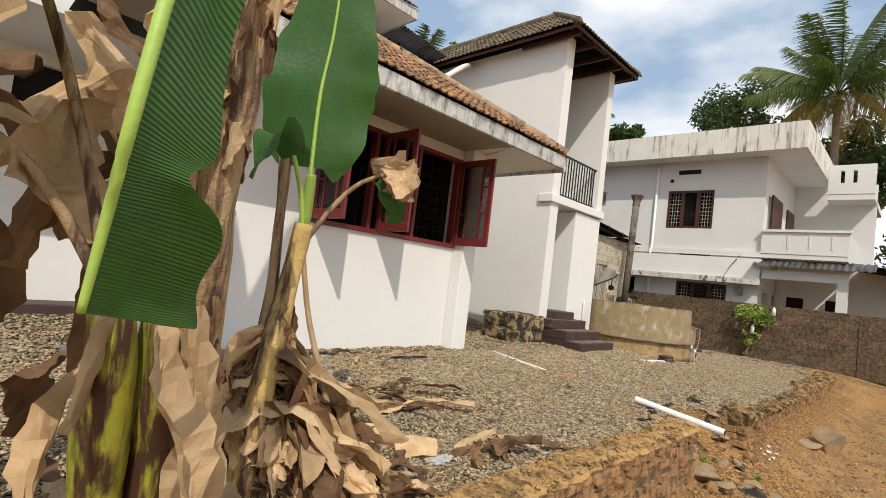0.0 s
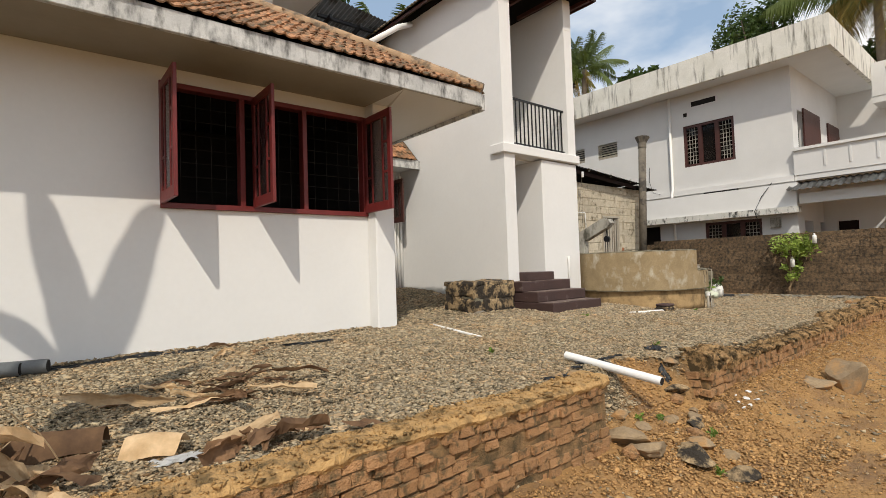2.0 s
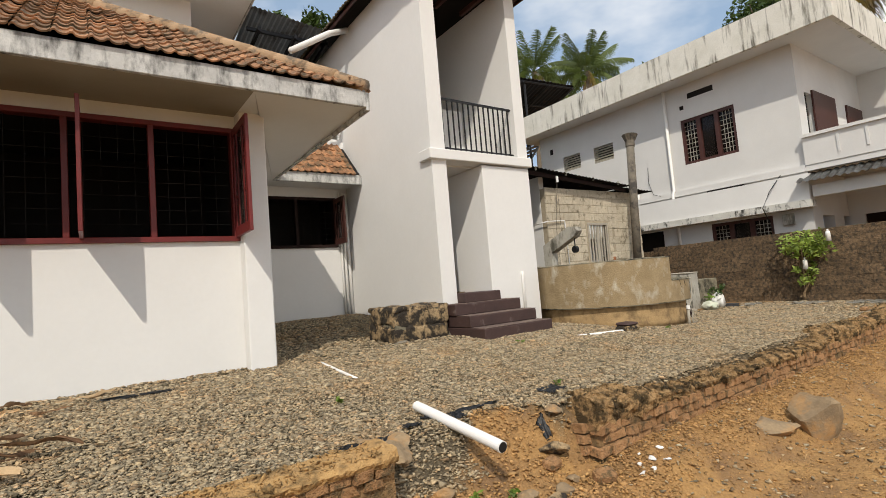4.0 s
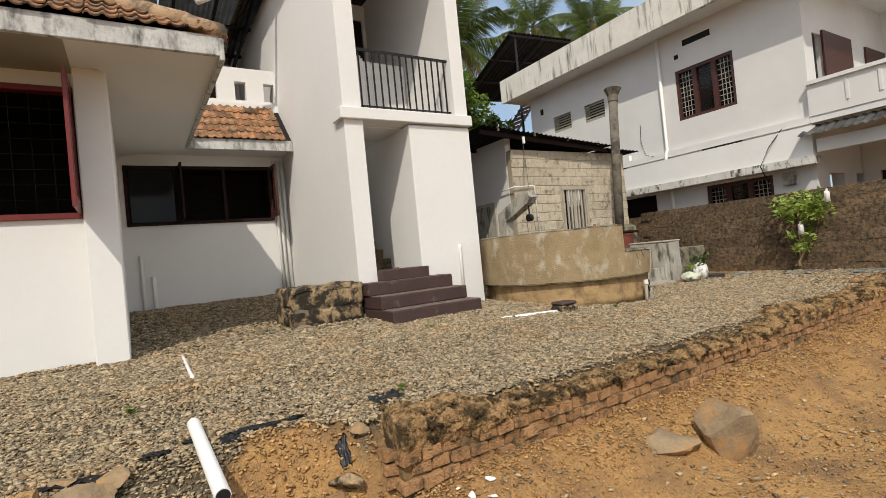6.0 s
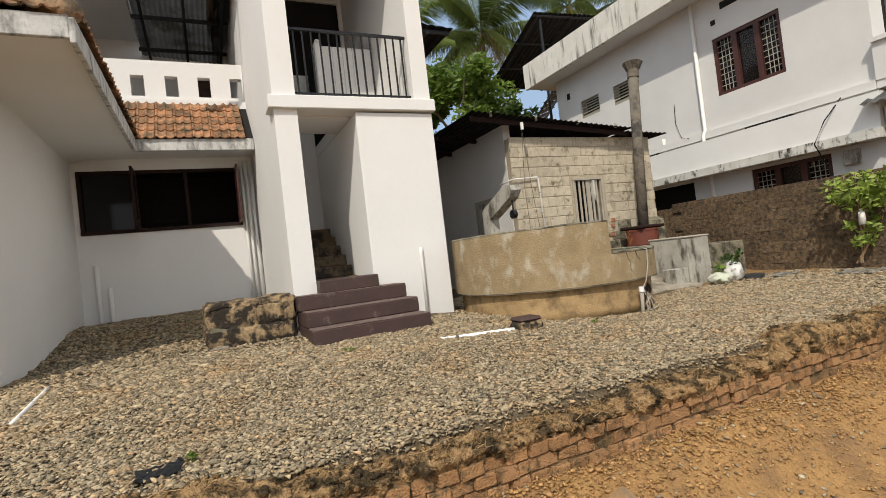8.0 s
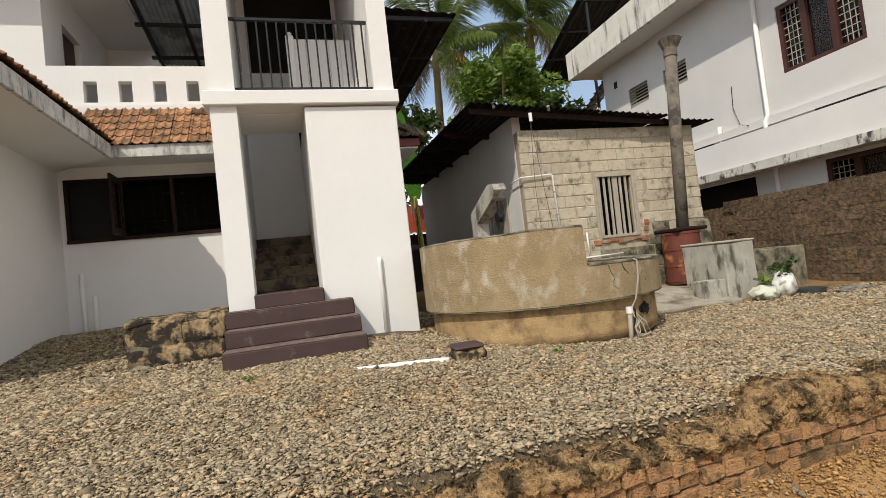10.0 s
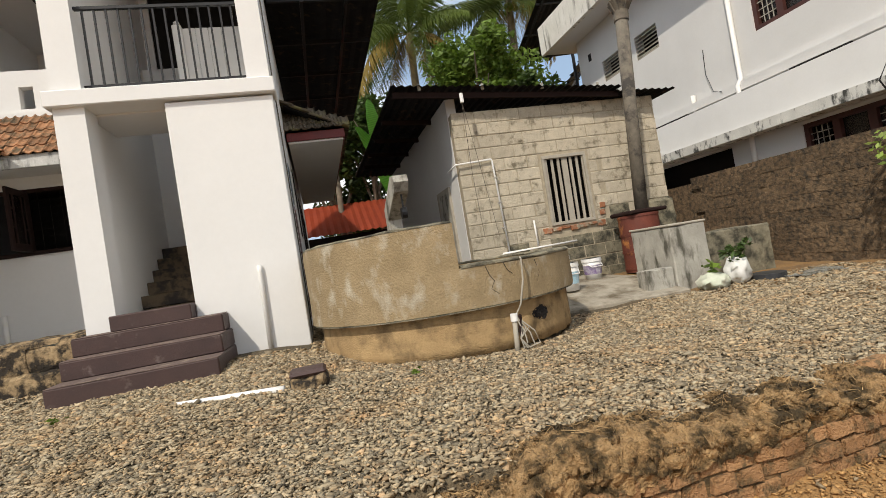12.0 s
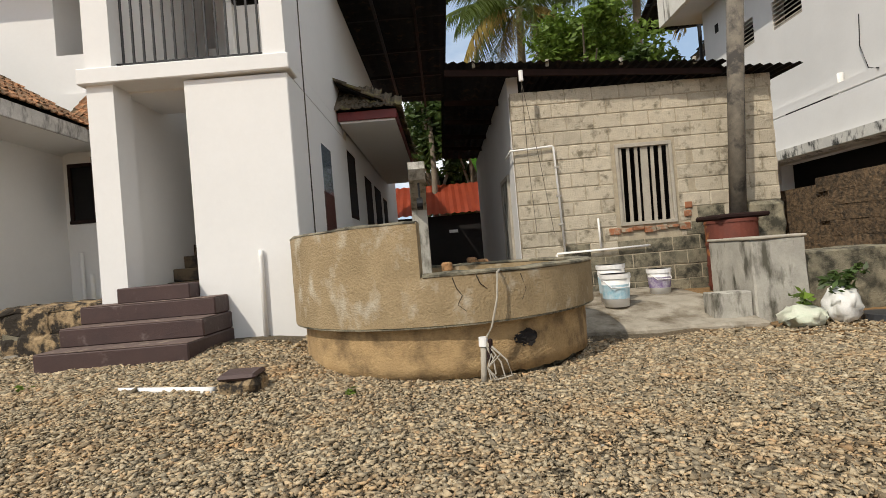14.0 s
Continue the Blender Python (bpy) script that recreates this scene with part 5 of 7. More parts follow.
def sheet_scrap(x, y, w, d, seed, m, label, name="plastic_sheet"):
    bm = bmesh.new()
    n = 10
    g = [[bm.verts.new((x + w * (i / n - 0.5) * (0.8 + 0.4 * noise.noise((j * 0.5, seed, 1))), y + d * (j / n - 0.5) * (0.8 + 0.4 * noise.noise((i * 0.5, seed, 2))), gz(x + w * (i / n - 0.5), y + d * (j / n - 0.5)) + 0.022 + 0.022 * noise.noise((i * 0.6, j * 0.6, seed)))) for i in range(n + 1)] for j in range(n + 1)]
    for j in range(n):
        for i in range(n):
            bm.faces.new((g[j][i], g[j][i + 1], g[j + 1][i + 1], g[j + 1][i]))
    bmesh.ops.solidify(bm, geom=bm.faces, thickness=0.004)
    return solid(name, bm, m, label, "scrap", kind="", smooth=True)


for k, (x, y, w, d) in enumerate(((6.95, 2.03, 0.26, 0.2), (6.2, 2.10, 0.52, 0.07), (5.98, 2.02, 0.12, 0.12), (5.80, 2.14, 0.12, 0.10), (5.62, 2.05, 0.16, 0.08), (6.52, 1.72, 0.07, 0.12), (5.24, 1.96, 0.44, 0.10), (2.6, 4.66, 1.6, 0.16), (4.2, 4.4, 0.7, 0.08), (1.3, 1.9, 0.5, 0.25))):
    sheet_scrap(x, y, w, d, k, M_PLASTIC_BLACK, "crumpled black plastic sheet half buried in gravel")
sheet_scrap(2.48, 2.2, 0.26, 0.14, 51, M_WHITE, "white paper scrap on the gravel", "paper_scrap")
for k, (x, y, w, d) in enumerate(((16.2, 3.4, 0.9, 0.7), (16.3, 2.4, 0.9, 0.8), (15.9, 4.4, 0.8, 0.4))):
    sheet_scrap(x, y, w, d, 20 + k, M_CEMENT, "broken grey sheet pieces by the boundary wall", "sheet_piece")

# boulders and clods


def boulder(x, y, z, sx, sy, sz, seed, label, m=None, rz=0):
    bm = bmesh.new()
    bmesh.ops.create_icosphere(bm, subdivisions=3, radius=1.0)
    for v_ in bm.verts:
        c0 = v_.co.normalized()
        for q in range(9):
            dq = Vector((math.sin(seed * 3 + q * 2.4), math.cos(seed * 1.7 + q * 1.9), math.sin(seed + q * 4.1))).normalized()
            over = c0.dot(dq) - 0.55
            if over > 0:
                c0 -= dq * over * 0.98
        v_.co = c0 * (1 + 0.13 * noise.noise(c0 * 2.6 + Vector((seed, 0, 0))) + 0.06 * noise.noise(c0 * 7 + Vector((seed, 3, 0))))
        v_.co.x *= sx
        v_.co.y *= sy
        v_.co.z *= sz
    bmesh.ops.rotate(bm, matrix=Matrix.Rotation(radians(rz), 3, "Z"), verts=bm.verts)
    bmesh.ops.translate(bm, vec=(x, y, z), verts=bm.verts)
    return solid("boulder", bm, m or M_ROCK, label, "rock", kind="")


boulder(8.47, 1.08, -0.52, 0.30, 0.17, 0.16, 1, "low grey-brown boulder on bare earth", rz=-25)
boulder(8.84, 0.86, -0.50, 0.16, 0.22, 0.37, 4, "upright split brown boulder on bare earth", rz=20)
for i, (x, y, s) in enumerate(((5.35, 1.25, 0.14), (5.62, 1.05, 0.13), (5.85, 1.1, 0.09), (5.75, 0.8, 0.10), (5.42, 1.45, 0.16), (6.15, 1.3, 0.08), (5.95, 0.95, 0.06), (6.5, 1.62, 0.10), (6.62, 1.72, 0.06))):
    boulder(x, y, gz(x, y) + s * 0.3, s * 1.3, s, s * 0.6, 10 + i, "broken stone in the earth bank", M_STONE if i % 2 else M_ROCK, rz=40 * i)
for i, (x, y, s) in enumerate(((6.84, 1.17, 0.026), (6.92, 1.24, 0.03), (6.96, 1.16, 0.028), (7.03, 1.22, 0.032), (7.12, 1.16, 0.024), (7.17, 1.25, 0.028), (6.99, 1.29, 0.018))):
    boulder(x, y, gz(x, y) + 0.01, s * 1.4, s * 0.7, s * 0.5, 31 + i, "white lime lump on the earth", M_WHITE, rz=30 * i)
for i, (x, y, s) in enumerate(((5.30, 1.78, 0.13), (5.42, 1.92, 0.09), (5.22, 1.98, 0.07), (5.55, 1.62, 0.08), (6.48, 1.45, 0.055), (5.7, 1.5, 0.06), (6.05, 1.46, 0.08), (6.3, 1.35, 0.07))):
    boulder(x, y, gz(x, y) + s * 0.25, s * 1.2, s, s * 0.6, 60 + i, "brown laterite stone at the broken bank", M_ROCK, rz=57 * i)
for i, (x, y, a) in enumerate(((6.40, 1.56, 20), (6.62, 1.30, -30), (5.95, 1.2, 50), (5.2, 1.3, 10))):
    bm = rough_box(-0.07, 0.07, -0.05, 0.05, -0.035, 0.04, 0.012, 2, 80 + i)
    bmesh.ops.rotate(bm, matrix=Matrix.Rotation(radians(a), 3, "Z") @ Matrix.Rotation(radians(14), 3, "X"), verts=bm.verts)
    bmesh.ops.translate(bm, vec=(x, y, gz(x, y) + 0.03), verts=bm.verts)
    solid("brick_piece", bm, M_BRICK, "fallen brick in the earth bank", "brick", kind="", group="fallen bricks")
for i, (x, y) in enumerate(((12.72, 1.52), (14.2, 1.9))):
    solid("brick_piece", rough_box(x, x + 0.17, y, y + 0.09, -0.075, -0.008, 0.012, 2, 40 + i), M_BRICK, "loose brick on the wall top", "brick", kind="", group="loose bricks")

# ---------- plants ----------


def leaf_mat(name, a, b, stripes=0.0, trans=0.35, rough=0.5, vary=0.15, island=False):
    m = mat(name, a, b, 7, rough, 40, 0.12, vary=0 if island else vary, island=vary if island else 0)
    n, l = m.node_tree.nodes, m.node_tree.links
    bsdf, out = n["Principled BSDF"], n["Material Output"]
    col = bsdf.inputs["Base Color"].links[0].from_socket
    if stripes:
        uv = n.new("ShaderNodeUVMap")
        wave = n.new("ShaderNodeTexWave")
        wave.bands_direction = "Y"
        wave.inputs["Scale"].default_value = stripes
        wave.inputs["Distortion"].default_value = 0.6
        l.new(uv.outputs[0], wave.inputs["Vector"])
        mr = n.new("ShaderNodeMapRange")
        mr.inputs["To Min"].default_value, mr.inputs["To Max"].default_value = (0.78, 1.10) if trans > 0.27 else (0.95, 1.02)
        l.new(wave.outputs["Fac"], mr.inputs["Value"])
        hs = n.new("ShaderNodeHueSaturation")
        l.new(col, hs.inputs["Color"])
        l.new(mr.outputs[0], hs.inputs["Value"])
        col = hs.outputs[0]
        l.new(col, bsdf.inputs["Base Color"])
        bp = n.new("ShaderNodeBump")
        bp.inputs["Strength"].default_value, bp.inputs["Distance"].default_value = 0.5 if trans > 0.27 else 0.12, 0.01
        l.new(wave.outputs["Fac"], bp.inputs["Height"])
        l.new(bp.outputs[0], bsdf.inputs["Normal"])
    tr_ = n.new("ShaderNodeBsdfTranslucent")
    l.new(col, tr_.inputs["Color"])
    mx = n.new("ShaderNodeMixShader")
    mx.inputs[0].default_value = trans
    l.new(bsdf.outputs[0], mx.inputs[1])
    l.new(tr_.outputs[0], mx.inputs[2])
    l.new(mx.outputs[0], out.inputs["Surface"])
    return m


M_BLEAF = leaf_mat("banana_leaf", (0.055, 0.15, 0.03), (0.04, 0.12, 0.025), 30.0, 0.3, 0.4)
M_BLEAF3 = leaf_mat("young_banana_leaf", (0.05, 0.14, 0.03), (0.035, 0.105, 0.025), 0, 0.3, 0.4)
M_STEMSTREAK = mat("streaked_banana_stem", (0.56, 0.40, 0.15), (0.42, 0.28, 0.10), 6, 0.7, 50, 0.4, stain=(0.07, 0.038, 0.022), stain_scale=14, stain_cut=0.52, streak=0.12, stain_width=0.14)
M_GREENSTEM = mat("green_leaf_stalk", (0.24, 0.34, 0.06), (0.16, 0.25, 0.045), 8, 0.5, 50, 0.1)
M_BLEAF2 = leaf_mat("banana_leaf_thin", (0.12, 0.34, 0.035), (0.08, 0.25, 0.03), 14.0, 0.5, 0.45)
M_RIB = mat("leaf_midrib", (0.36, 0.52, 0.10), (0.30, 0.46, 0.10), 6, 0.5, 60, 0.1)
M_DRY = leaf_mat("dry_banana_leaf", (0.66, 0.48, 0.29), (0.41, 0.265, 0.135), 34, 0.2, 0.85, 0.32)
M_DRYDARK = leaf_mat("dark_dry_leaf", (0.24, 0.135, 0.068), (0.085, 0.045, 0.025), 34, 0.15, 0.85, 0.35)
M_STEMDRY = mat("dry_banana_sheath", (0.42, 0.30, 0.17), (0.26, 0.17, 0.09), 7, 0.85, 50, 0.5, stain=(0.07, 0.04, 0.025), stain_scale=22, stain_cut=0.525, streak=0.10, stain_width=0.14)
M_STEMGREEN = mat("banana_stem", (0.42, 0.38, 0.04), (0.20, 0.23, 0.035), 5, 0.5, 50, 0.15, stain=(0.055, 0.025, 0.015), stain_scale=18, stain_cut=0.505, streak=0.10, stain_width=0.12)
M_PALM = leaf_mat("coconut_leaf", (0.14, 0.185, 0.045), (0.075, 0.115, 0.025), 0, 0.35, 0.4, 0.35)
M_PALMY = leaf_mat("yellowing_coconut_leaf", (0.36, 0.27, 0.07), (0.24, 0.17, 0.05), 0, 0.3, 0.6, 0.35)
M_TRUNK = mat("palm_trunk", (0.22, 0.18, 0.13), (0.14, 0.11, 0.085), 4, 0.95, 40, 0.4)
M_LEAF = leaf_mat("broad_leaf", (0.07, 0.115, 0.025), (0.035, 0.065, 0.015), 0, 0.3, 0.5, 0.4, True)
M_LEAFY = leaf_mat("vine_leaf", (0.17, 0.26, 0.04), (0.09, 0.15, 0.025), 0, 0.35, 0.55, 0.4, True)


def bezier(p, n):
    """Points along a smooth curve through control points p."""
    p = [Vector(q) for q in p]
    out = []
    m = len(p) - 1
    for i in range(n + 1):
        t_ = i / n * m
        k = min(int(t_), m - 1)
        f = t_ - k
        p0, p1, p2, p3 = p[max(k - 1, 0)], p[k], p[k + 1], p[min(k + 2, m)]
        out.append(0.5 * ((2 * p1) + (p2 - p0) * f + (2 * p0 - 5 * p1 + 4 * p2 - p3) * f * f + (3 * p1 - p0 - 3 * p2 + p3) * f ** 3))
    return out


def blade(ctrl, side, half_w, n=26, fold=0.25, ripple=0.02, seed=0, profile=None, one_side=0, uvlen=1.0, across=3, shear=0.0):
    """A leaf blade along a curve. side: the blade's sideways direction at its base; half_w: half width; one_side: -1 or 1 keeps one half only."""
    pts = bezier(ctrl, n)
    bm = bmesh.new()
    uvl = bm.loops.layers.uv.new("UVMap")
    side = Vector(side).normalized()
    rows, info = [], {}
    for i, p in enumerate(pts):
        d = (pts[min(i + 1, n)] - pts[max(i - 1, 0)]).normalized()
        s = (side - d * side.dot(d)).normalized()
        up = s.cross(d)
        k = i / n
        w = half_w * (profile(k) if profile else math.sin(math.pi * min(1, 0.08 + 0.92 * k) ** 0.8) ** 0.55)
        row = []
        rng_k = range(-across, across + 1) if not one_side else (range(0, across + 1) if one_side > 0 else range(-across, 1))
        for q in rng_k:
            u = q / across
            off = abs(u) * w
            edge = 1 + 0.10 * noise.noise((k * 9, q * 0.3, seed)) * abs(u)
            co = p + s * (math.copysign(off, u) * edge) - up * (fold * off * abs(u)) + up * (ripple * abs(u) * noise.noise((k * 4 + seed, u * 1.2, seed * 2.3)) * 3)
            co = co + d * (shear * off)
            v_ = bm.verts.new(co)
            info[v_] = (u * 0.5 + 0.5, k * uvlen)
            row.append(v_)
        rows.append(row)
    for a, b in zip(rows, rows[1:]):
        for q in range(len(a) - 1):
            f = bm.faces.new((a[q], a[q + 1], b[q + 1], b[q]))
            for lp in f.loops:
                lp[uvl].uv = info[lp.vert]
    return bm


def rag(start, dir1, length, width, seed, droop=1.0):
    """One curled flap of dry leaf with a torn end."""
    rng = random.Random(seed)
    p = Vector(start)
    d = Vector(dir1).normalized()
    ctrl = [p.copy()]
    for i in range(4):
        d = (d + Vector((rng.uniform(-0.38, 0.38), rng.uniform(-0.38, 0.38), -0.32 * droop + rng.uniform(-0.25, 0.25)))).normalized()
        p = p + d * length / 4
        ctrl.append(p.copy())
    s = Vector((rng.uniform(-1, 1), rng.uniform(-1, 1), rng.uniform(-0.25, 0.25)))
    end = rng.uniform(0.15, 0.9)
    bm = blade(ctrl, s, width, 12, rng.uniform(-1.0, 1.0), 0.012, seed, lambda k: (0.45 + 0.55 * min(1.0, k * 2.6)) * (1 - (1 - end) * max(0.0, k - 0.7) / 0.3) * (1 + 0.45 * noise.noise((k * 14, seed, 3))), uvlen=1.0, across=3)
    for v_ in bm.verts:
        v_.co += 0.020 * noise.noise_vector(v_.co * 7 + Vector((seed, 0, 0))) + 0.014 * noise.noise_vector(v_.co * 28)
    return bm


def floor_clip(bm, extra=0.01):
    for v_ in bm.verts:
        lim = ground_z(v_.co.x, v_.co.y) + extra
        if v_.co.z < lim:
            v_.co.z = lim + 0.25 * (lim - v_.co.z) * 0.2


def stem(parent, ctrl, r0, r1, m, name="stem", seed=0, lump=0.015, label=""):
    pts = bezier(ctrl, 22)
    bm = tube(pts, r0, 14, r1)
    for v_ in bm.verts:
        v_.co += lump * noise.noise_vector(Vector((v_.co.x * 14, v_.co.y * 14, v_.co.z * 4)) + Vector((seed, 0, 0)))
    return part(name, bm, m, parent, label, smooth=True)


def banana_plants():
    rng = random.Random(11)
    # nearest clump: green and yellow stems with a hanging blade
    a = thing("banana_plant", (0.50, 1.6, 0.0), "banana plant with a broad green leaf and dry hanging leaves", "plant", "banana plants")
    stem(a, [(0.45, 1.62, -0.1), (0.41, 1.56, 0.4), (0.37, 1.48, 0.8), (0.34, 1.46, 1.05)], 0.08, 0.05, M_STEMGREEN, seed=1, label="yellow-green stem")
    stem(a, [(0.58, 1.60, -0.1), (0.54, 1.56, 0.4), (0.49, 1.51, 0.75), (0.47, 1.48, 0.95)], 0.07, 0.045, M_STEMGREEN, seed=2, label="yellow-green stem")
    rib = [(0.310, 1.02, 2.1), (0.25, 0.92, 1.75), (0.20, 0.87, 1.37), (0.197, 0.93, 1.19), (0.188, 0.96, 1.03)]
    part("midrib", tube(bezier(rib, 20), 0.015, 8, 0.007), M_RIB, a, "pale green midrib", smooth=True)
    part("leaf", blade(rib, (0.86, 0.5, 0.0), 0.27, 60, 0.10, 0.026, 4, lambda k: 0.66 + 0.06 * math.sin(k * 17.0) - 0.22 * math.exp(-((k - 0.60) / 0.05) ** 2) + 0.16 * step01(k, 0.62, 0.75) + 0.30 * step01(k, 0.78, 1.0), 1, 1.1, 8, 0.22), M_BLEAF, a, "broad ribbed green leaf", smooth=True)
    part("leaf", blade([(0.30, 1.3, 1.9), (0.1, 1.35, 1.75), (-0.15, 1.5, 1.6), (-0.4, 1.75, 1.2)], (0.3, 0.9, 0.3), 0.2, 26, 0.3, 0.03, 6), M_BLEAF, a, smooth=True)
    for pts in ([(0.34, 1.46, 1.0), (0.2, 1.55, 1.55), (0.0, 1.6, 1.95), (-0.25, 1.7, 1.85)], [(0.36, 1.46, 1.0), (0.37, 1.3, 1.5), (0.34, 1.1, 2.1)], [(0.34, 1.46, 1.0), (0.15, 1.5, 1.3), (-0.1, 1.5, 1.45)]):
        part("petiole", tube(bezier(pts, 12), 0.016, 8, 0.010), M_STEMDRY, a, smooth=True)
    for i in range(34):
        ang = rng.uniform(0, 2 * math.pi)
        z = rng.uniform(0.7, 1.95)
        o = Vector((0.12 + rng.uniform(-0.4, 0.35), 1.68 + rng.uniform(-0.12, 0.25), z))
        bm = rag(o, (math.cos(ang), 0.5 * math.sin(ang), rng.uniform(-0.6, 0.4)), rng.uniform(0.3, 0.6), rng.uniform(0.04, 0.10), 100 + i, 1.6)
        floor_clip(bm)
        part("dry_leaf", bm, M_DRY if i % 3 else M_DRYDARK, a)
    # thick dry-sheathed stem
    b = thing("banana_plant", (0.6, 1.75, 0.0), "tall banana stem wrapped in dry tan leaf sheaths", "plant", "banana plants")
    trunk = [(0.60, 1.78, -0.1), (0.58, 1.62, 0.4), (0.60, 1.55, 0.9), (0.58, 1.50, 1.4), (0.58, 1.46, 1.9), (0.60, 1.44, 2.5)]
    stem(b, trunk, 0.072, 0.062, M_STEMDRY, seed=5, lump=0.03, label="dry sheathed stem")
    for i in range(42):
        k = rng.uniform(0.15, 1.0)
        o = bezier(trunk, 40)[int(k * 40)]
        ang = rng.uniform(0, 2 * math.pi)
        o = o + Vector((0.045 * math.cos(ang), 0.045 * math.sin(ang), 0))
        bm = rag(o, (0.25 * math.cos(ang), 0.25 * math.sin(ang), -1), rng.uniform(0.15, 0.36), rng.uniform(0.014, 0.04), 300 + i, 2.6)
        floor_clip(bm)
        part("dry_leaf", bm, M_DRY if i % 2 else M_DRYDARK, b)
    for i, (o, ln, w) in enumerate((((0.50, 1.36, 1.0), 0.62, 0.06), ((0.56, 1.38, 0.85), 0.5, 0.07), ((0.42, 1.33, 0.95), 0.45, 0.06))):
        part("dry_leaf", rag(o, (0.05, -0.05, -1), ln, w, 350 + i, 2.5), M_DRY, b)
    # the slim plant with a young leaf and one drooping dead leaf
    c_ = thing("banana_plant", (1.08, 2.05, 0.0), "slim banana plant with young green leaves and one dead leaf", "plant", "banana plants")
    s2 = [(0.98, 1.98, -0.1), (1.05, 2.0, 0.4), (1.12, 2.05, 0.8), (1.17, 2.08, 1.07), (1.20, 2.06, 1.32)]
    stem(c_, s2, 0.064, 0.038, M_STEMSTREAK, seed=8, lump=0.014, label="dry streaked stem")
    stem(c_, [(1.08, 2.1, 0.6), (1.12, 2.13, 1.1), (1.10, 2.14, 1.65)], 0.035, 0.03, M_STEMDRY, seed=9, label="dry leaf stub")
    for tgt in ([(1.19, 2.06, 1.25), (1.19, 2.06, 1.45), (1.19, 2.05, 1.6)], [(1.2, 2.06, 1.25), (1.15, 2.04, 1.45), (1.08, 2.03, 1.62)], [(1.2, 2.06, 1.22), (1.30, 2.0, 1.42), (1.40, 1.95, 1.55), (1.52, 1.88, 1.62)]):
        part("petiole", tube(bezier(tgt, 10), 0.014, 8, 0.010), M_RIB if tgt[-1][0] < 1.3 else M_STEMDRY, c_, smooth=True)
    part("leaf", blade([(1.19, 2.05, 1.58), (1.17, 2.03, 1.9), (1.18, 2.0, 2.2), (1.16, 1.96, 2.6)], (0.82, -0.55, 0), 0.25, 30, 0.12, 0.02, 12), M_BLEAF3, c_, "dark green young leaf", smooth=True)
    part("midrib", tube(bezier([(1.19, 2.045, 1.5), (1.17, 2.025, 1.9), (1.18, 1.995, 2.2), (1.16, 1.955, 2.6)], 14), 0.010, 6, 0.005), M_RIB, c_)
    stem(c_, [(1.185, 2.08, 1.12), (1.20, 2.06, 1.35), (1.195, 2.05, 1.55)], 0.034, 0.022, M_GREENSTEM, seed=18, lump=0.006, label="green leaf-stalk base")
    part("leaf", blade([(1.25, 2.07, 1.60), (1.40, 2.22, 1.84), (1.58, 2.36, 2.12), (1.76, 2.48, 2.40)], (0.78, -0.10, -0.58), 0.16, 24, 0.15, 0.012, 14), M_BLEAF2, c_, "sunlit bright green leaf", smooth=True)
    part("leaf", blade([(1.08, 2.03, 1.6), (1.0, 2.0, 1.68), (0.93, 1.97, 1.6), (0.88, 1.95, 1.45)], (0.3, -0.8, 0.3), 0.07, 18, 0.3, 0.02, 15), M_BLEAF, c_, smooth=True)
    for sd, o, dr, ln, wd in ((951, (1.44, 1.93, 1.63), (0.55, -0.7, 0.25), 0.27, 0.085), (952, (1.50, 1.86, 1.66), (0.55, -0.6, -0.2), 0.20, 0.075), (954, (1.47, 1.90, 1.64), (0.3, -0.4, -0.8), 0.16, 0.05)):
        part("dry_leaf", rag(o, dr, ln, wd, sd, 1.0), M_DRY, c_, "drooping dead tan leaf")
    part("dry_leaf", rag((1.5, 1.86, 1.66), (0.2, -0.1, -1), 0.28, 0.06, 501, 2), M_BLEAF, c_)
    part("petiole", tube(bezier([(1.20, 2.08, 1.3), (1.26, 2.02, 0.9), (1.36, 1.92, 0.5), (1.42, 1.85, 0.05)], 14), 0.012, 7, 0.016), M_DRY, c_, "hanging dry leaf stalk")
    for i in range(26):
        k = rng.uniform(0.1, 0.72)
        o = bezier(s2, 40)[int(k * 40)]
        ang = rng.uniform(0, 2 * math.pi)
        bm = rag(o, (0.5 * math.cos(ang), 0.5 * math.sin(ang), -1.4), rng.uniform(0.18, 0.4), rng.uniform(0.015, 0.04), 520 + i, 2.0)
        floor_clip(bm)
        part("dry_leaf", bm, M_DRY if i % 3 else M_DRYDARK, c_)
    # tall stem at the back; its crown rises over the yard
    d_ = thing("banana_plant", (0.0, 2.4, 0.0), "tall banana plant with upright leaves high above", "plant", "banana plants")
    stem(d_, [(-0.15, 2.45, -0.1), (-0.1, 2.4, 1.0), (0.05, 2.3, 2.3), (0.12, 2.2, 3.6)], 0.10, 0.06, M_STEMDRY, seed=21, lump=0.02, label="dry sheathed stem")
    for q, sd in (([(0.12, 2.2, 3.55), (0.02, 2.2, 4.2), (-0.12, 2.2, 4.9), (-0.25, 2.2, 5.5)], 41), ([(0.14, 2.2, 3.55), (0.32, 2.2, 4.2), (0.52, 2.2, 4.8), (0.74, 2.2, 5.3)], 42), ([(0.1, 2.2, 3.5), (-0.3, 2.4, 4.0), (-0.8, 2.6, 4.2), (-1.3, 2.8, 3.9)], 43)):
        part("leaf", blade(q, (0.75, -0.5, -0.3), 0.15, 26, 0.2, 0.03, sd), M_BLEAF, d_, smooth=True)
    # heap of dry leaves round the stems
    h = thing("dry_leaf_heap", (1.2, 2.2, 0.0), "heap of crumpled dry banana leaves against the stems", "leaf heap")
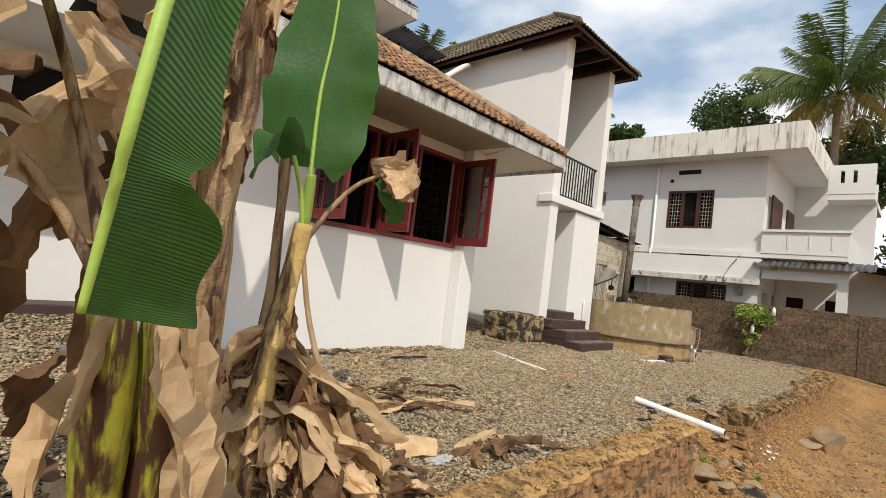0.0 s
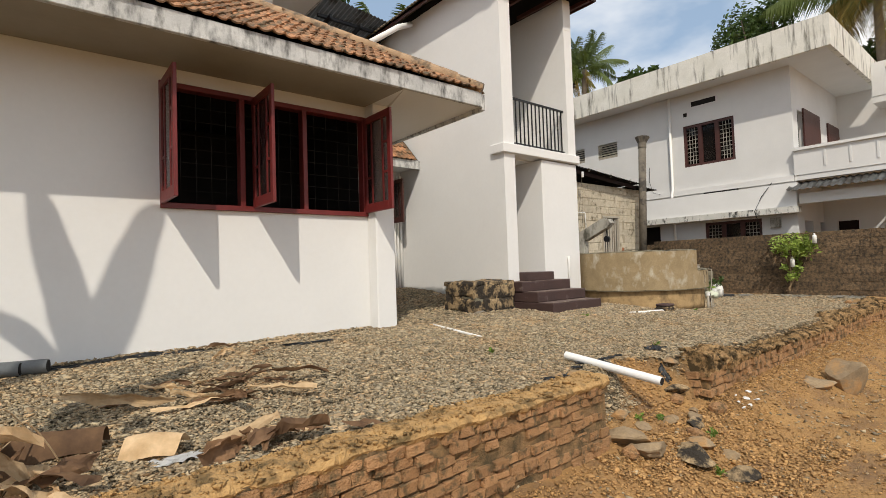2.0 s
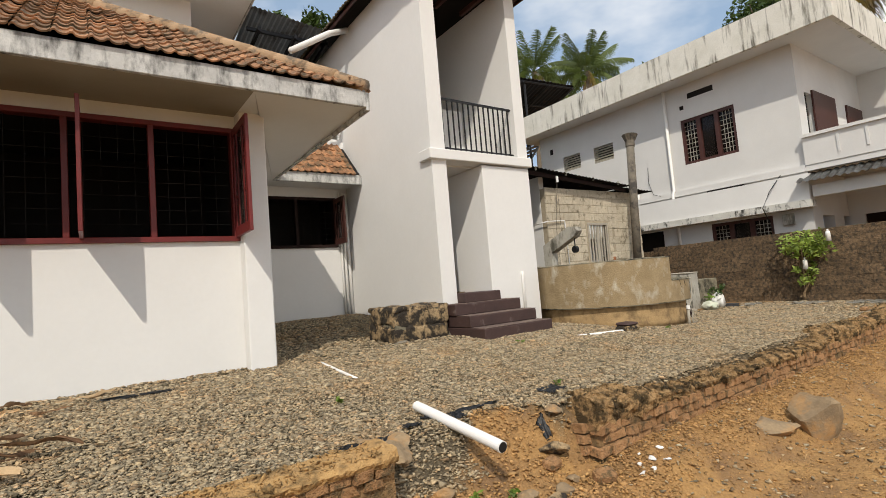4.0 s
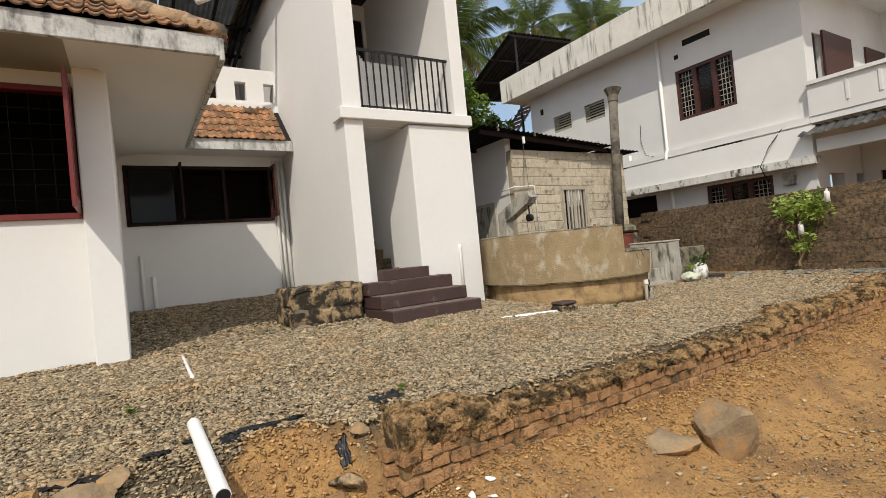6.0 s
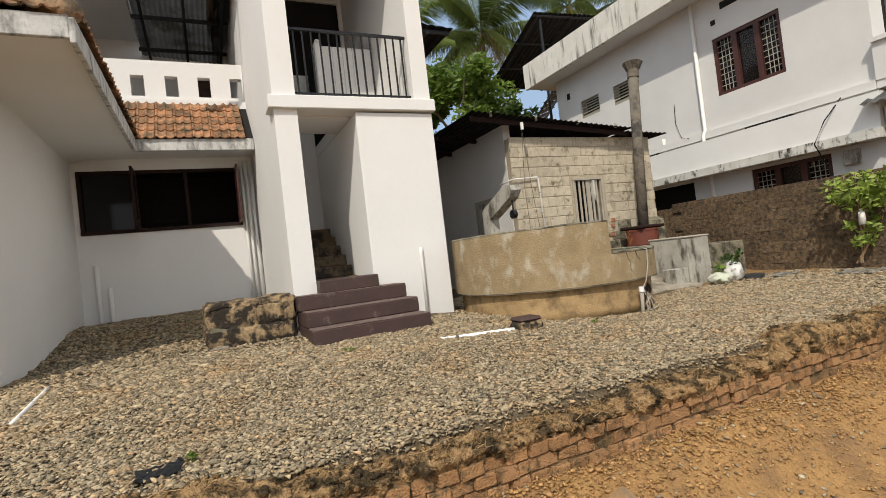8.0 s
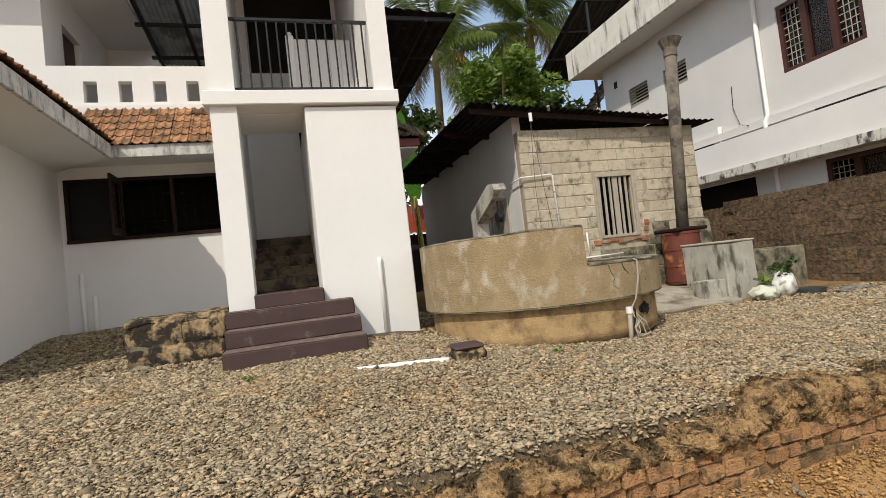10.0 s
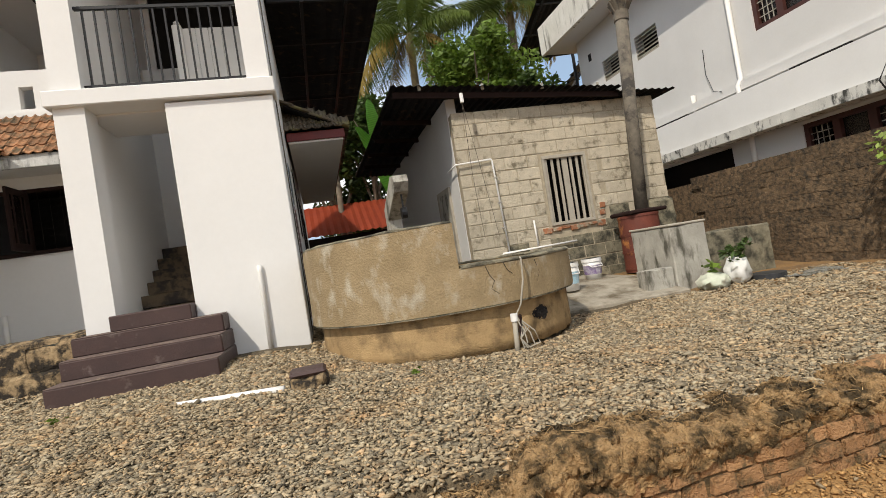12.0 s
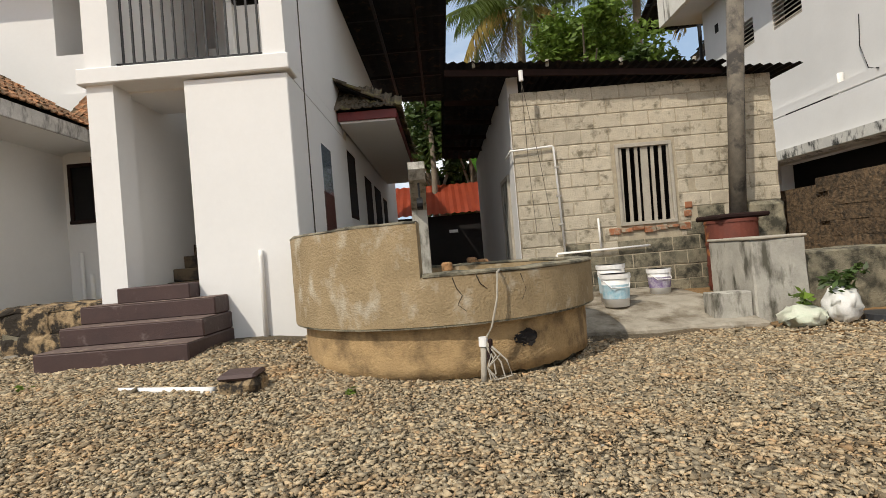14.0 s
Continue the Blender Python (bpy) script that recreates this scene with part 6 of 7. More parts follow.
    axis = bezier(s2, 40)
    for i in range(150):
        ang = rng.uniform(-0.95, 2.7)
        inner = i < 50
        z0 = rng.uniform(0.3, 0.8) if inner else rng.uniform(0.15, 0.88)
        p = min(axis, key=lambda q: abs(q.z - z0))
        out = Vector((math.cos(ang), math.sin(ang), 0))
        reach = (0.22 if inner else 0.60) * rng.uniform(0.35, 1.0) * (1.15 if out.x > 0.3 else 0.85)
        drop = rng.uniform(0.35, 1.0)
        end = Vector((p.x + 0.10 * (1 - z0), p.y, z0)) + out * reach
        end.y = max(end.y, 1.74)
        end.z = z0 + (ground_z(end.x, end.y) + 0.03 - z0) * drop
        st = Vector((p.x, p.y, z0)) + out * 0.04
        mid1 = st.lerp(end, 0.33) + out * rng.uniform(0.02, 0.10) + Vector((0, 0, rng.uniform(0.0, 0.10)))
        mid2 = st.lerp(end, 0.68) + out * rng.uniform(0.0, 0.09) + 0.04 * noise.noise_vector(Vector((i * 1.7, 0, 0)))
        side = Vector((-out.y, out.x, rng.uniform(-0.4, 0.4))) + 0.5 * out * rng.uniform(-1, 1)
        tip = rng.uniform(0.25, 1.0)
        bm = blade([st, mid1, mid2, end], side, rng.uniform(0.02, 0.075), 9, rng.uniform(-0.8, 0.8), 0.02, 700 + i, lambda k: (0.7 + 0.3 * min(1.0, k * 2.2)) * (1 - (1 - tip) * max(0.0, k - 0.8) / 0.2) * (1 + 0.35 * noise.noise((k * 14, i, 3))), across=2)
        for v_ in bm.verts:
            v_.co += 0.038 * noise.noise_vector(v_.co * 6 + Vector((i, 0, 0))) + 0.010 * noise.noise_vector(v_.co * 24)
        floor_clip(bm)
        # inner leaves coloured dark for the shaded gaps inside the heap
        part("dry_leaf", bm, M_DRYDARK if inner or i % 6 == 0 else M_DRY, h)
    for i in range(170):
        ang = rng.uniform(0, 2 * math.pi)
        up = rng.random() ** 1.5
        r0 = (0.10 + 0.48 * (1 - up)) * rng.uniform(0.4, 1.0)
        x, y = 1.12 + 0.30 * (1 - up) + r0 * math.cos(ang), max(1.76, 2.1 + 0.7 * r0 * math.sin(ang))
        z = ground_z(x, y) + 0.04 + 0.62 * up
        bm = rag((x, y, z), (math.cos(ang), 0.8 * math.sin(ang), rng.uniform(-1.0, 0.2)), rng.uniform(0.16, 0.40), rng.uniform(0.02, 0.08), 900 + i, rng.uniform(0.2, 1.6))
        floor_clip(bm)
        part("dry_leaf", bm, M_DRYDARK if i % 4 == 0 else M_DRY, h)
    for i in range(14):
        ang = rng.uniform(-0.4, 2.2)
        x, y = 1.3 + rng.uniform(-0.1, 0.5), 2.0 + rng.uniform(-0.2, 0.5)
        part("leaf_strand", tube(bezier([(x, y, ground_z(x, y) + rng.uniform(0.15, 0.4)), (x + 0.12 * math.cos(ang), y + 0.1 * math.sin(ang), ground_z(x, y) + rng.uniform(0.1, 0.45)), (x + 0.3 * math.cos(ang), max(1.72, y + 0.25 * math.sin(ang)), ground_z(x, y) + rng.uniform(0.02, 0.2))], 8), 0.006, 5, 0.003), M_DRY, h)
    # litter under the stems
    for i in range(80):
        x, y = rng.uniform(0.0, 2.0), rng.uniform(1.68, 2.7)
        ang = rng.uniform(0, 2 * math.pi)
        bm = rag((x, y, ground_z(x, y) + rng.uniform(0.02, 0.16)), (math.cos(ang), math.sin(ang), 0.1), rng.uniform(0.2, 0.4), rng.uniform(0.03, 0.08), 1300 + i, 0.5)
        floor_clip(bm)
        part("dry_leaf", bm, M_DRYDARK if i % 3 else M_DRY, h)
    # big curled sheath pieces and shrivelled leaves lying on the gravel
    for i, (x, y, ln, w, an, fold) in enumerate(((2.02, 2.74, 0.46, 0.105, -22, -1.15), (2.42, 2.40, 0.30, 0.125, -35, -0.8), (1.80, 2.45, 0.4, 0.09, -60, -1.0))):
        d = Vector((math.cos(radians(an)), math.sin(radians(an)), 0))
        z = ground_z(x, y) + w * abs(fold) + 0.015
        bm = blade([Vector((x, y, z - 0.02)) - d * ln / 2, Vector((x, y, z)) - d * ln / 6, Vector((x, y, z)) + d * ln / 6, Vector((x, y, z - 0.01)) + d * ln / 2], (-d.y, d.x, 0.0), w, 16, fold, 0.004, 900 + i, lambda k: 0.9 + 0.12 * math.sin(k * 5), across=6)
        for v_ in bm.verts:
            v_.co += 0.012 * noise.noise_vector(v_.co * 7 + Vector((i, 0, 0)))
        floor_clip(bm)
        solid("fallen_leaf", bm, M_DRY if i == 1 else M_DRYDARK, "curled dry banana leaf sheath on the gravel", "leaf", kind="", group="fallen leaves", smooth=True)
    for k, (cx0, cy0, sx, sy, n_, l0, l1, w0_, w1_) in enumerate(((2.95, 3.35, 0.45, 0.32, 20, 0.3, 0.65, 0.018, 0.045), (3.0, 2.12, 0.35, 0.16, 13, 0.2, 0.4, 0.025, 0.06), (3.6, 4.35, 0.3, 0.08, 4, 0.3, 0.5, 0.01, 0.02))):
        pile = thing("dry_leaf_pile", (cx0, cy0, ground_z(cx0, cy0)), "shrivelled dry banana leaves lying on the gravel", "leaf pile", "dry leaf piles")
        for i in range(n_):
            x, y = cx0 + rng.uniform(-sx, sx), cy0 + rng.uniform(-sy, sy)
            an = rng.gauss(-0.15, 0.5) + (math.pi if rng.random() < 0.4 else 0)
            bm = rag((x, y, ground_z(x, y) + rng.uniform(0.02, 0.07)), (math.cos(an), math.sin(an), 0.1), rng.uniform(l0, l1), rng.uniform(w0_, w1_), 1500 + 40 * k + i, 0.25)
            floor_clip(bm)
            part("dry_leaf", bm, M_DRYDARK if i % 3 else M_DRY, pile)


banana_plants()


def frond_mesh(name, length, droop, material, seed, gap=0.03, leaflet=0.6):
    """A coconut frond along +x: a curved rachis and two rows of hanging leaflets."""
    rng = random.Random(seed)
    bm = bmesh.new()
    n = int(length / gap)
    pts = []
    for i in range(n + 1):
        k = i / n
        pts.append(Vector((length * (k - 0.12 * droop * k * k), 0, length * (0.30 * k - droop * 0.62 * k * k))))
    tube(pts[::6], 0.035 * length / 4, 5, 0.006, bm=bm)
    for i in range(int(n * 0.16), n):
        k = i / n
        ln = leaflet * length / 4 * 1.6 * math.sin(math.pi * (0.12 + 0.80 * k)) ** 0.7 * rng.uniform(0.8, 1.1)
        for s in (-1, 1):
            if rng.random() < 0.06:
                continue
            p = pts[i]
            hang = rng.uniform(0.45, 1.3) + 0.4 * droop
            d = Vector((0.45 + rng.uniform(-0.1, 0.1), s, -hang)).normalized()
            w = 0.013 * length / 4 * 1.6
            a = bm.verts.new(p + Vector((w, 0, 0)))
            b = bm.verts.new(p - Vector((w, 0, 0)))
            mid = p + d * ln * 0.55
            c0 = bm.verts.new(mid + Vector((w, 0, 0)))
            d0 = bm.verts.new(mid - Vector((w, 0, 0)))
            e = bm.verts.new(p + d * ln + Vector((0, 0, -0.28 * ln)))
            bm.faces.new((a, b, d0, c0))
            bm.faces.new((c0, d0, e))
    me = bpy.data.meshes.new(name)
    bm.to_mesh(me)
    bm.free()
    me.materials.append(material)
    return me


FRONDS = [frond_mesh("frond", 4.2, dr, M_PALM, i, 0.042) for i, dr in enumerate((0.35, 0.75, 1.15))]
FROND_Y = frond_mesh("frond", 3.8, 1.35, M_PALMY, 9, 0.05)


def coconut_palm(x, y, base, height, crown, seed, lean=(0.6, 0.3), fronds=22, yellow=4, label="tall coconut palm with yellowing lower fronds"):
    rng = random.Random(seed)
    p = thing("coconut_palm", (x, y, base), label, "tree", "coconut palms")
    top = Vector((x + lean[0], y + lean[1], base + height))
    pts = bezier([(x, y, base), (x + lean[0] * 0.2, y + lean[1] * 0.2, base + height * 0.4), (x + lean[0] * 0.6, y + lean[1] * 0.6, base + height * 0.75), top], 30)
    bm = bmesh.new()
    tube(pts, 0.19, 12, 0.13, bm=bm)
    for v_ in bm.verts:
        v_.co += 0.02 * noise.noise_vector(Vector((v_.co.x * 3, v_.co.y * 3, v_.co.z * 8)))
    part("trunk", bm, M_TRUNK, p, smooth=True)
    for i in range(fronds):
        ang = i * 137.5 + rng.uniform(-15, 15)
        k = i / fronds
        tilt = -62 + 100 * k + rng.uniform(-8, 8)
        me = FROND_Y if i >= fronds - yellow else FRONDS[min(2, int(k * 3))]
        ob = new("frond", me)
        ob.parent = p
        sc = crown / 4.2 * rng.uniform(0.85, 1.1)
        ob.matrix_basis = Matrix.Translation(top - Vector((x, y, base))) @ pose(0, 0, 0, 0, 0, ang) @ pose(0, 0, 0, 0, tilt, 0) @ pose(0, 0, 0, rng.uniform(-25, 25)) @ Matrix.Scale(sc, 4)
    for i in range(6):
        a = rng.uniform(0, 6.28)
        bm = bmesh.new()
        bmesh.ops.create_icosphere(bm, subdivisions=2, radius=0.13, matrix=Matrix.Translation(top + Vector((0.28 * math.cos(a), 0.28 * math.sin(a), -0.3 - 0.15 * rng.random()))))
        part("coconut", bm, M_LEAFY, p, smooth=True)
    return p


def leafy(center, radius, n, size, rng, squash=0.8, clumps=14, bm_lists=None):
    """Leaf quads in uneven clumps: returns vertex and face lists."""
    verts, faces = bm_lists or ([], [])
    cl = []
    for i in range(clumps):
        d = Vector((rng.gauss(0, 1), rng.gauss(0, 1), rng.gauss(0, 1))).normalized() * radius * rng.uniform(0.35, 0.95)
        d.z *= squash
        cl.append((Vector(center) + d, radius * rng.uniform(0.18, 0.42)))
    for i in range(n):
        c0, r = cl[rng.randrange(clumps)]
        d = Vector((rng.gauss(0, 1), rng.gauss(0, 1), rng.gauss(0, 1))).normalized() * r * rng.uniform(0.4, 1.05)
        p = c0 + d
        a = Vector((rng.gauss(0, 1), rng.gauss(0, 1), rng.gauss(0, 0.6))).normalized()
        b = a.cross(Vector((rng.gauss(0, 1), rng.gauss(0, 1), rng.gauss(0, 1)))).normalized()
        s = size * rng.uniform(0.6, 1.3)
        k = len(verts)
        verts += [p - a * s, p + b * s * 0.42, p + a * s, p - b * s * 0.42]
        faces.append((k, k + 1, k + 2, k + 3))
    return verts, faces


def broad_tree(x, y, base, height, radius, n, leaf, seed, label, m=None, squash=0.8, clumps=16):
    rng = random.Random(seed)
    t_ = thing("tree", (x, y, base), label, "tree", "background trees")
    bm = tube(bezier([(x, y, base), (x + 0.2, y, base + height * 0.4), (x, y + 0.2, base + height * 0.8)], 12), radius * 0.09, 10, radius * 0.04)
    part("trunk", bm, M_TRUNK, t_, smooth=True)
    for i in range(7):
        a = rng.uniform(0, 6.28)
        o = Vector((x, y, base + height * rng.uniform(0.45, 0.8)))
        e = Vector((x, y, base + height)) + Vector((math.cos(a), math.sin(a), rng.uniform(-0.5, 0.5))) * radius * 0.75
        part("limb", tube([o, o.lerp(e, 0.5) + Vector((0, 0, 0.2)), e], radius * 0.035, 6, radius * 0.008), M_TRUNK, t_)
    verts, faces = leafy((x, y, base + height), radius, n, leaf, rng, squash, clumps)
    me = bpy.data.meshes.new("crown")
    me.from_pydata([v_ - Vector((x, y, base)) for v_ in verts], [], faces)
    me.materials.append(m or M_LEAF)
    ob = new("crown", me)
    ob.parent = t_
    return t_


coconut_palm(27.0, 3.1, 0, 11.2, 4.0, 1, (0.0, 0.1), 36, 10)
coconut_palm(14.9, 18.6, 0, 9.6, 3.6, 4, (0.2, -0.2), 30, 6, "coconut palm with hanging dry fronds behind the shed")
coconut_palm(19.2, 18.4, 0, 10.6, 3.4, 3, (0.1, -0.3), 30, 4, "coconut palm behind the shed")
coconut_palm(24.1, 18.0, 0, 12.2, 2.6, 2, (0.1, -0.2), 22, 2, "coconut palm behind the houses")
coconut_palm(26.2, 15.9, 0, 11.9, 2.4, 6, (0.2, 0.0), 22, 2, "far coconut palm above the roofs")
coconut_palm(39.0, 26.0, 0, 17.6, 3.4, 5, (0.2, 0.0), 22, 2, "far coconut palm above the roofs")
broad_tree(29.0, 7.7, 0, 11.2, 2.5, 7000, 0.13, 21, "feathery broad-leaved tree behind the neighbour house", clumps=22)
broad_tree(31.5, 2.4, 0, 9.0, 3.2, 8000, 0.16, 22, "dark broad-leaved tree behind the coconut palm", clumps=24)
broad_tree(27.5, -0.5, 0, 4.0, 2.8, 5500, 0.15, 23, "broad-leaved tree beyond the porch")
broad_tree(27.2, 12.9, 0, 10.4, 1.15, 1500, 0.2, 27, "bushy broad-leaved tree top above the neighbour roof", clumps=10)
broad_tree(16.6, 16.2, 0, 6.7, 2.2, 9500, 0.13, 24, "leafy green tree behind the shed", M_LEAFY, clumps=20)
broad_tree(12.9, 19.5, 0, 6.6, 2.0, 4500, 0.14, 26, "dark leafy tree behind the passage")
broad_tree(11.5, 19.8, 0, 5.4, 2.3, 9000, 0.15, 33, "dense dark tree beyond the passage", clumps=30)
broad_tree(13.2, 17.6, 0, 6.0, 1.3, 3600, 0.14, 34, "dark leafy tree behind the shed roof", clumps=16)
broad_tree(17.3, 13.7, 0, 5.2, 0.95, 1700, 0.12, 28, "sprawling shrub by the outside stair")
broad_tree(20.5, 19.0, 0, 5.6, 2.4, 4500, 0.15, 25, "leafy green tree behind the outside stair")
broad_tree(11.3, 18.5, 0, 11.3, 1.5, 2500, 0.16, 31, "tall broad-leaved tree behind the house")
broad_tree(-6.0, 14.5, 0, 8.5, 3.0, 3000, 0.2, 30, "broad-leaved tree behind the house")
broad_tree(12.2, 21.5, 0, 3.2, 2.0, 6000, 0.15, 35, "low dark bushes beyond the red roof", clumps=24)
far_b = thing("banana_plant", (13.1, 16.3, 0.0), "far banana plant at the end of the passage", "plant", "banana plants")
stem(far_b, [(13.1, 16.3, 0.0), (13.1, 16.3, 1.6), (13.05, 16.3, 3.4)], 0.12, 0.07, M_STEMGREEN, seed=15)
for q in ([(13.05, 16.3, 3.3), (13.0, 16.2, 4.4), (12.8, 16.0, 5.5), (12.7, 15.8, 6.3)], [(13.05, 16.3, 3.3), (12.8, 16.1, 4.3), (12.45, 15.9, 5.0), (12.15, 15.7, 5.4)]):
    part("leaf", blade(q, (0.6, -0.2, -0.5), 0.28, 24, 0.2, 0.03, 33), M_BLEAF2, far_b, smooth=True)

# vine on the boundary wall
vine = thing("vine", (16.75, 3.5, 0.0), "yellow-green gourd vine climbing the boundary wall", "plant")
rng = random.Random(5)
for i in range(4):
    x0 = 16.72
    part("stem", tube(bezier([(x0, 3.62 + 0.03 * i, 0.0), (x0, 3.6 - 0.05 * i, 0.4), (x0 - 0.02, 3.5 + rng.uniform(-0.3, 0.3), 0.9), (x0 + 0.03, 3.4 + rng.uniform(-0.4, 0.4), 1.45)], 10), 0.012, 5, 0.006), M_STEMDRY, vine)
M_VINE = leaf_mat("gourd_vine_leaf", (0.34, 0.42, 0.09), (0.17, 0.26, 0.045), 0, 0.35, 0.55, 0.4, True)
verts, faces = leafy((16.72, 3.42, 1.08), 0.55, 800, 0.06, rng, 0.95, 18)
verts, faces = leafy((16.72, 3.62, 0.5), 0.32, 260, 0.055, rng, 1.2, 6, (verts, faces))
verts = [Vector((min(q.x, 16.86) if q.z < 1.42 else q.x, q.y, q.z)) - Vector((16.75, 3.5, 0.0)) for q in verts]
me = bpy.data.meshes.new("foliage")
me.from_pydata(verts, [], faces)
me.materials.append(M_VINE)
ob = new("foliage", me)
ob.parent = vine
for y, z in ((3.02, 1.18), (3.5, 0.62)):
    bt = thing("hanging_bottle", (16.6, y, z), "white plastic bottle hung on the vine", "bottle")
    part("body", tube([(16.6, y, z), (16.6, y, z + 0.16), (16.6, y, z + 0.2)], 0.05, 12, 0.04), M_PIPE, bt, smooth=True)
    part("neck", tube([(16.6, y, z + 0.2), (16.6, y, z + 0.25)], 0.02, 8), M_PIPE, bt)

# bags with plants


def sack(x, y, w, h, seed, m, label, n, leaf, spread):
    s_ = thing("sack", (x, y, gz(x, y)), label, "sack")
    bm = bmesh.new()
    bmesh.ops.create_icosphere(bm, subdivisions=3, radius=1)
    for v_ in bm.verts:
        c0 = v_.co
        v_.co = Vector((x + w * c0.x * (1 + 0.2 * noise.noise(c0 * 2 + Vector((seed, 0, 0)))), y + w * 0.8 * c0.y, gz(x, y) + h * 0.45 + h * 0.5 * c0.z)) + 0.045 * noise.noise_vector(c0 * 4) + 0.02 * noise.noise_vector(c0 * 11)
    part("bag", bm, m, s_, smooth=True)
    rg = random.Random(seed)
    vs, fs = leafy((x, y, gz(x, y) + h + spread * 0.5), spread, n, leaf, rg, 0.8, 8)
    mm = bpy.data.meshes.new("foliage")
    mm.from_pydata([q - Vector((x, y, gz(x, y))) for q in vs], [], fs)
    mm.materials.append(M_LEAFY if seed == 1 else M_LEAF)
    o_ = new("foliage", mm)
    o_.parent = s_


M_SACK = mat("woven_white_sack", (0.72, 0.71, 0.68), (0.6, 0.6, 0.55), 8, 0.7, 90, 0.2)
M_SACKG = mat("woven_green_sack", (0.5, 0.55, 0.42), (0.6, 0.58, 0.48), 8, 0.7, 90, 0.2)
sack(15.15, 4.72, 0.155, 0.36, 2, M_SACK, "white woven sack planted with a green herb", 150, 0.045, 0.19)
sack(14.78, 4.72, 0.2, 0.2, 1, M_SACKG, "slumped greenish sack with a yellow-green seedling", 18, 0.06, 0.12)
solid("basin", tube([(15.55, 4.7, gz(15.55, 4.7) + 0.0), (15.55, 4.7, gz(15.55, 4.7) + 0.07)], 0.2, 20), M_PLASTIC_BLACK, "black plastic basin on the ground", "basin", kind="")
# dry coconut frond on the ground beside the stems
fr = thing("fallen_frond", (0.95, 2.2, 0.1), "dry grey-brown coconut frond on the ground", "frond")
fm = frond_mesh("leaflets", 1.25, 0.55, M_STEMDRY, 77, 0.022, 0.75)
ob = new("foliage", fm)
ob.parent = fr
tagged(ob, "dry narrow leaflets", kind="stuff")
ob.matrix_basis = Matrix.Translation((-0.35, 0.35, 0.25)) @ pose(0, 0, 0, 35, 12, -50)

# small weeds in the gravel and the earth bank
rng = random.Random(9)
for i, (x, y) in enumerate(((6.0, 1.5), (6.1, 1.15), (5.75, 1.55), (7.1, 2.1), (5.5, 3.0), (8.4, 3.9), (6.75, 1.55), (10.9, 3.35), (5.6, 0.9))):
    vs, fs = leafy((x, y, ground_z(x, y) + 0.03), 0.06, 26, 0.022, rng, 0.6, 5)
    mm = bpy.data.meshes.new("weed_tuft")
    mm.from_pydata(vs, [], fs)
    mm.materials.append(M_LEAFY)
    tagged(new("weed_tuft", mm), "small green weed tuft in the gravel", "weed", "weed tufts")

# ---------- bricks, blocks, gravel ----------


def block_mesh(name, lx, ly, lz, material, seed, jit):
    bm = box(-lx / 2, lx / 2, -ly / 2, ly / 2, -lz / 2, lz / 2, min(lx, lz) * 0.05)
    for v_ in bm.verts:
        v_.co += jit * noise.noise_vector(v_.co * 13 + Vector((seed * 5.1, 0, 0)))
    return to_mesh(name, bm, material)


CAP_HIGH = 11.0


def cap_height(x, cap, seed):
    if seed == 2:
        cap *= 0.45 + 0.75 * (1 - step01(x, 7.3, 8.0)) + 0.55 * step01(x, CAP_HIGH - 0.15, CAP_HIGH + 0.15)
    return max(0.03, cap * (0.75 + 0.45 * noise.noise((x * 1.6, seed, 0.5)) + 0.35 * noise.noise((x * 6, seed, 1.5))))


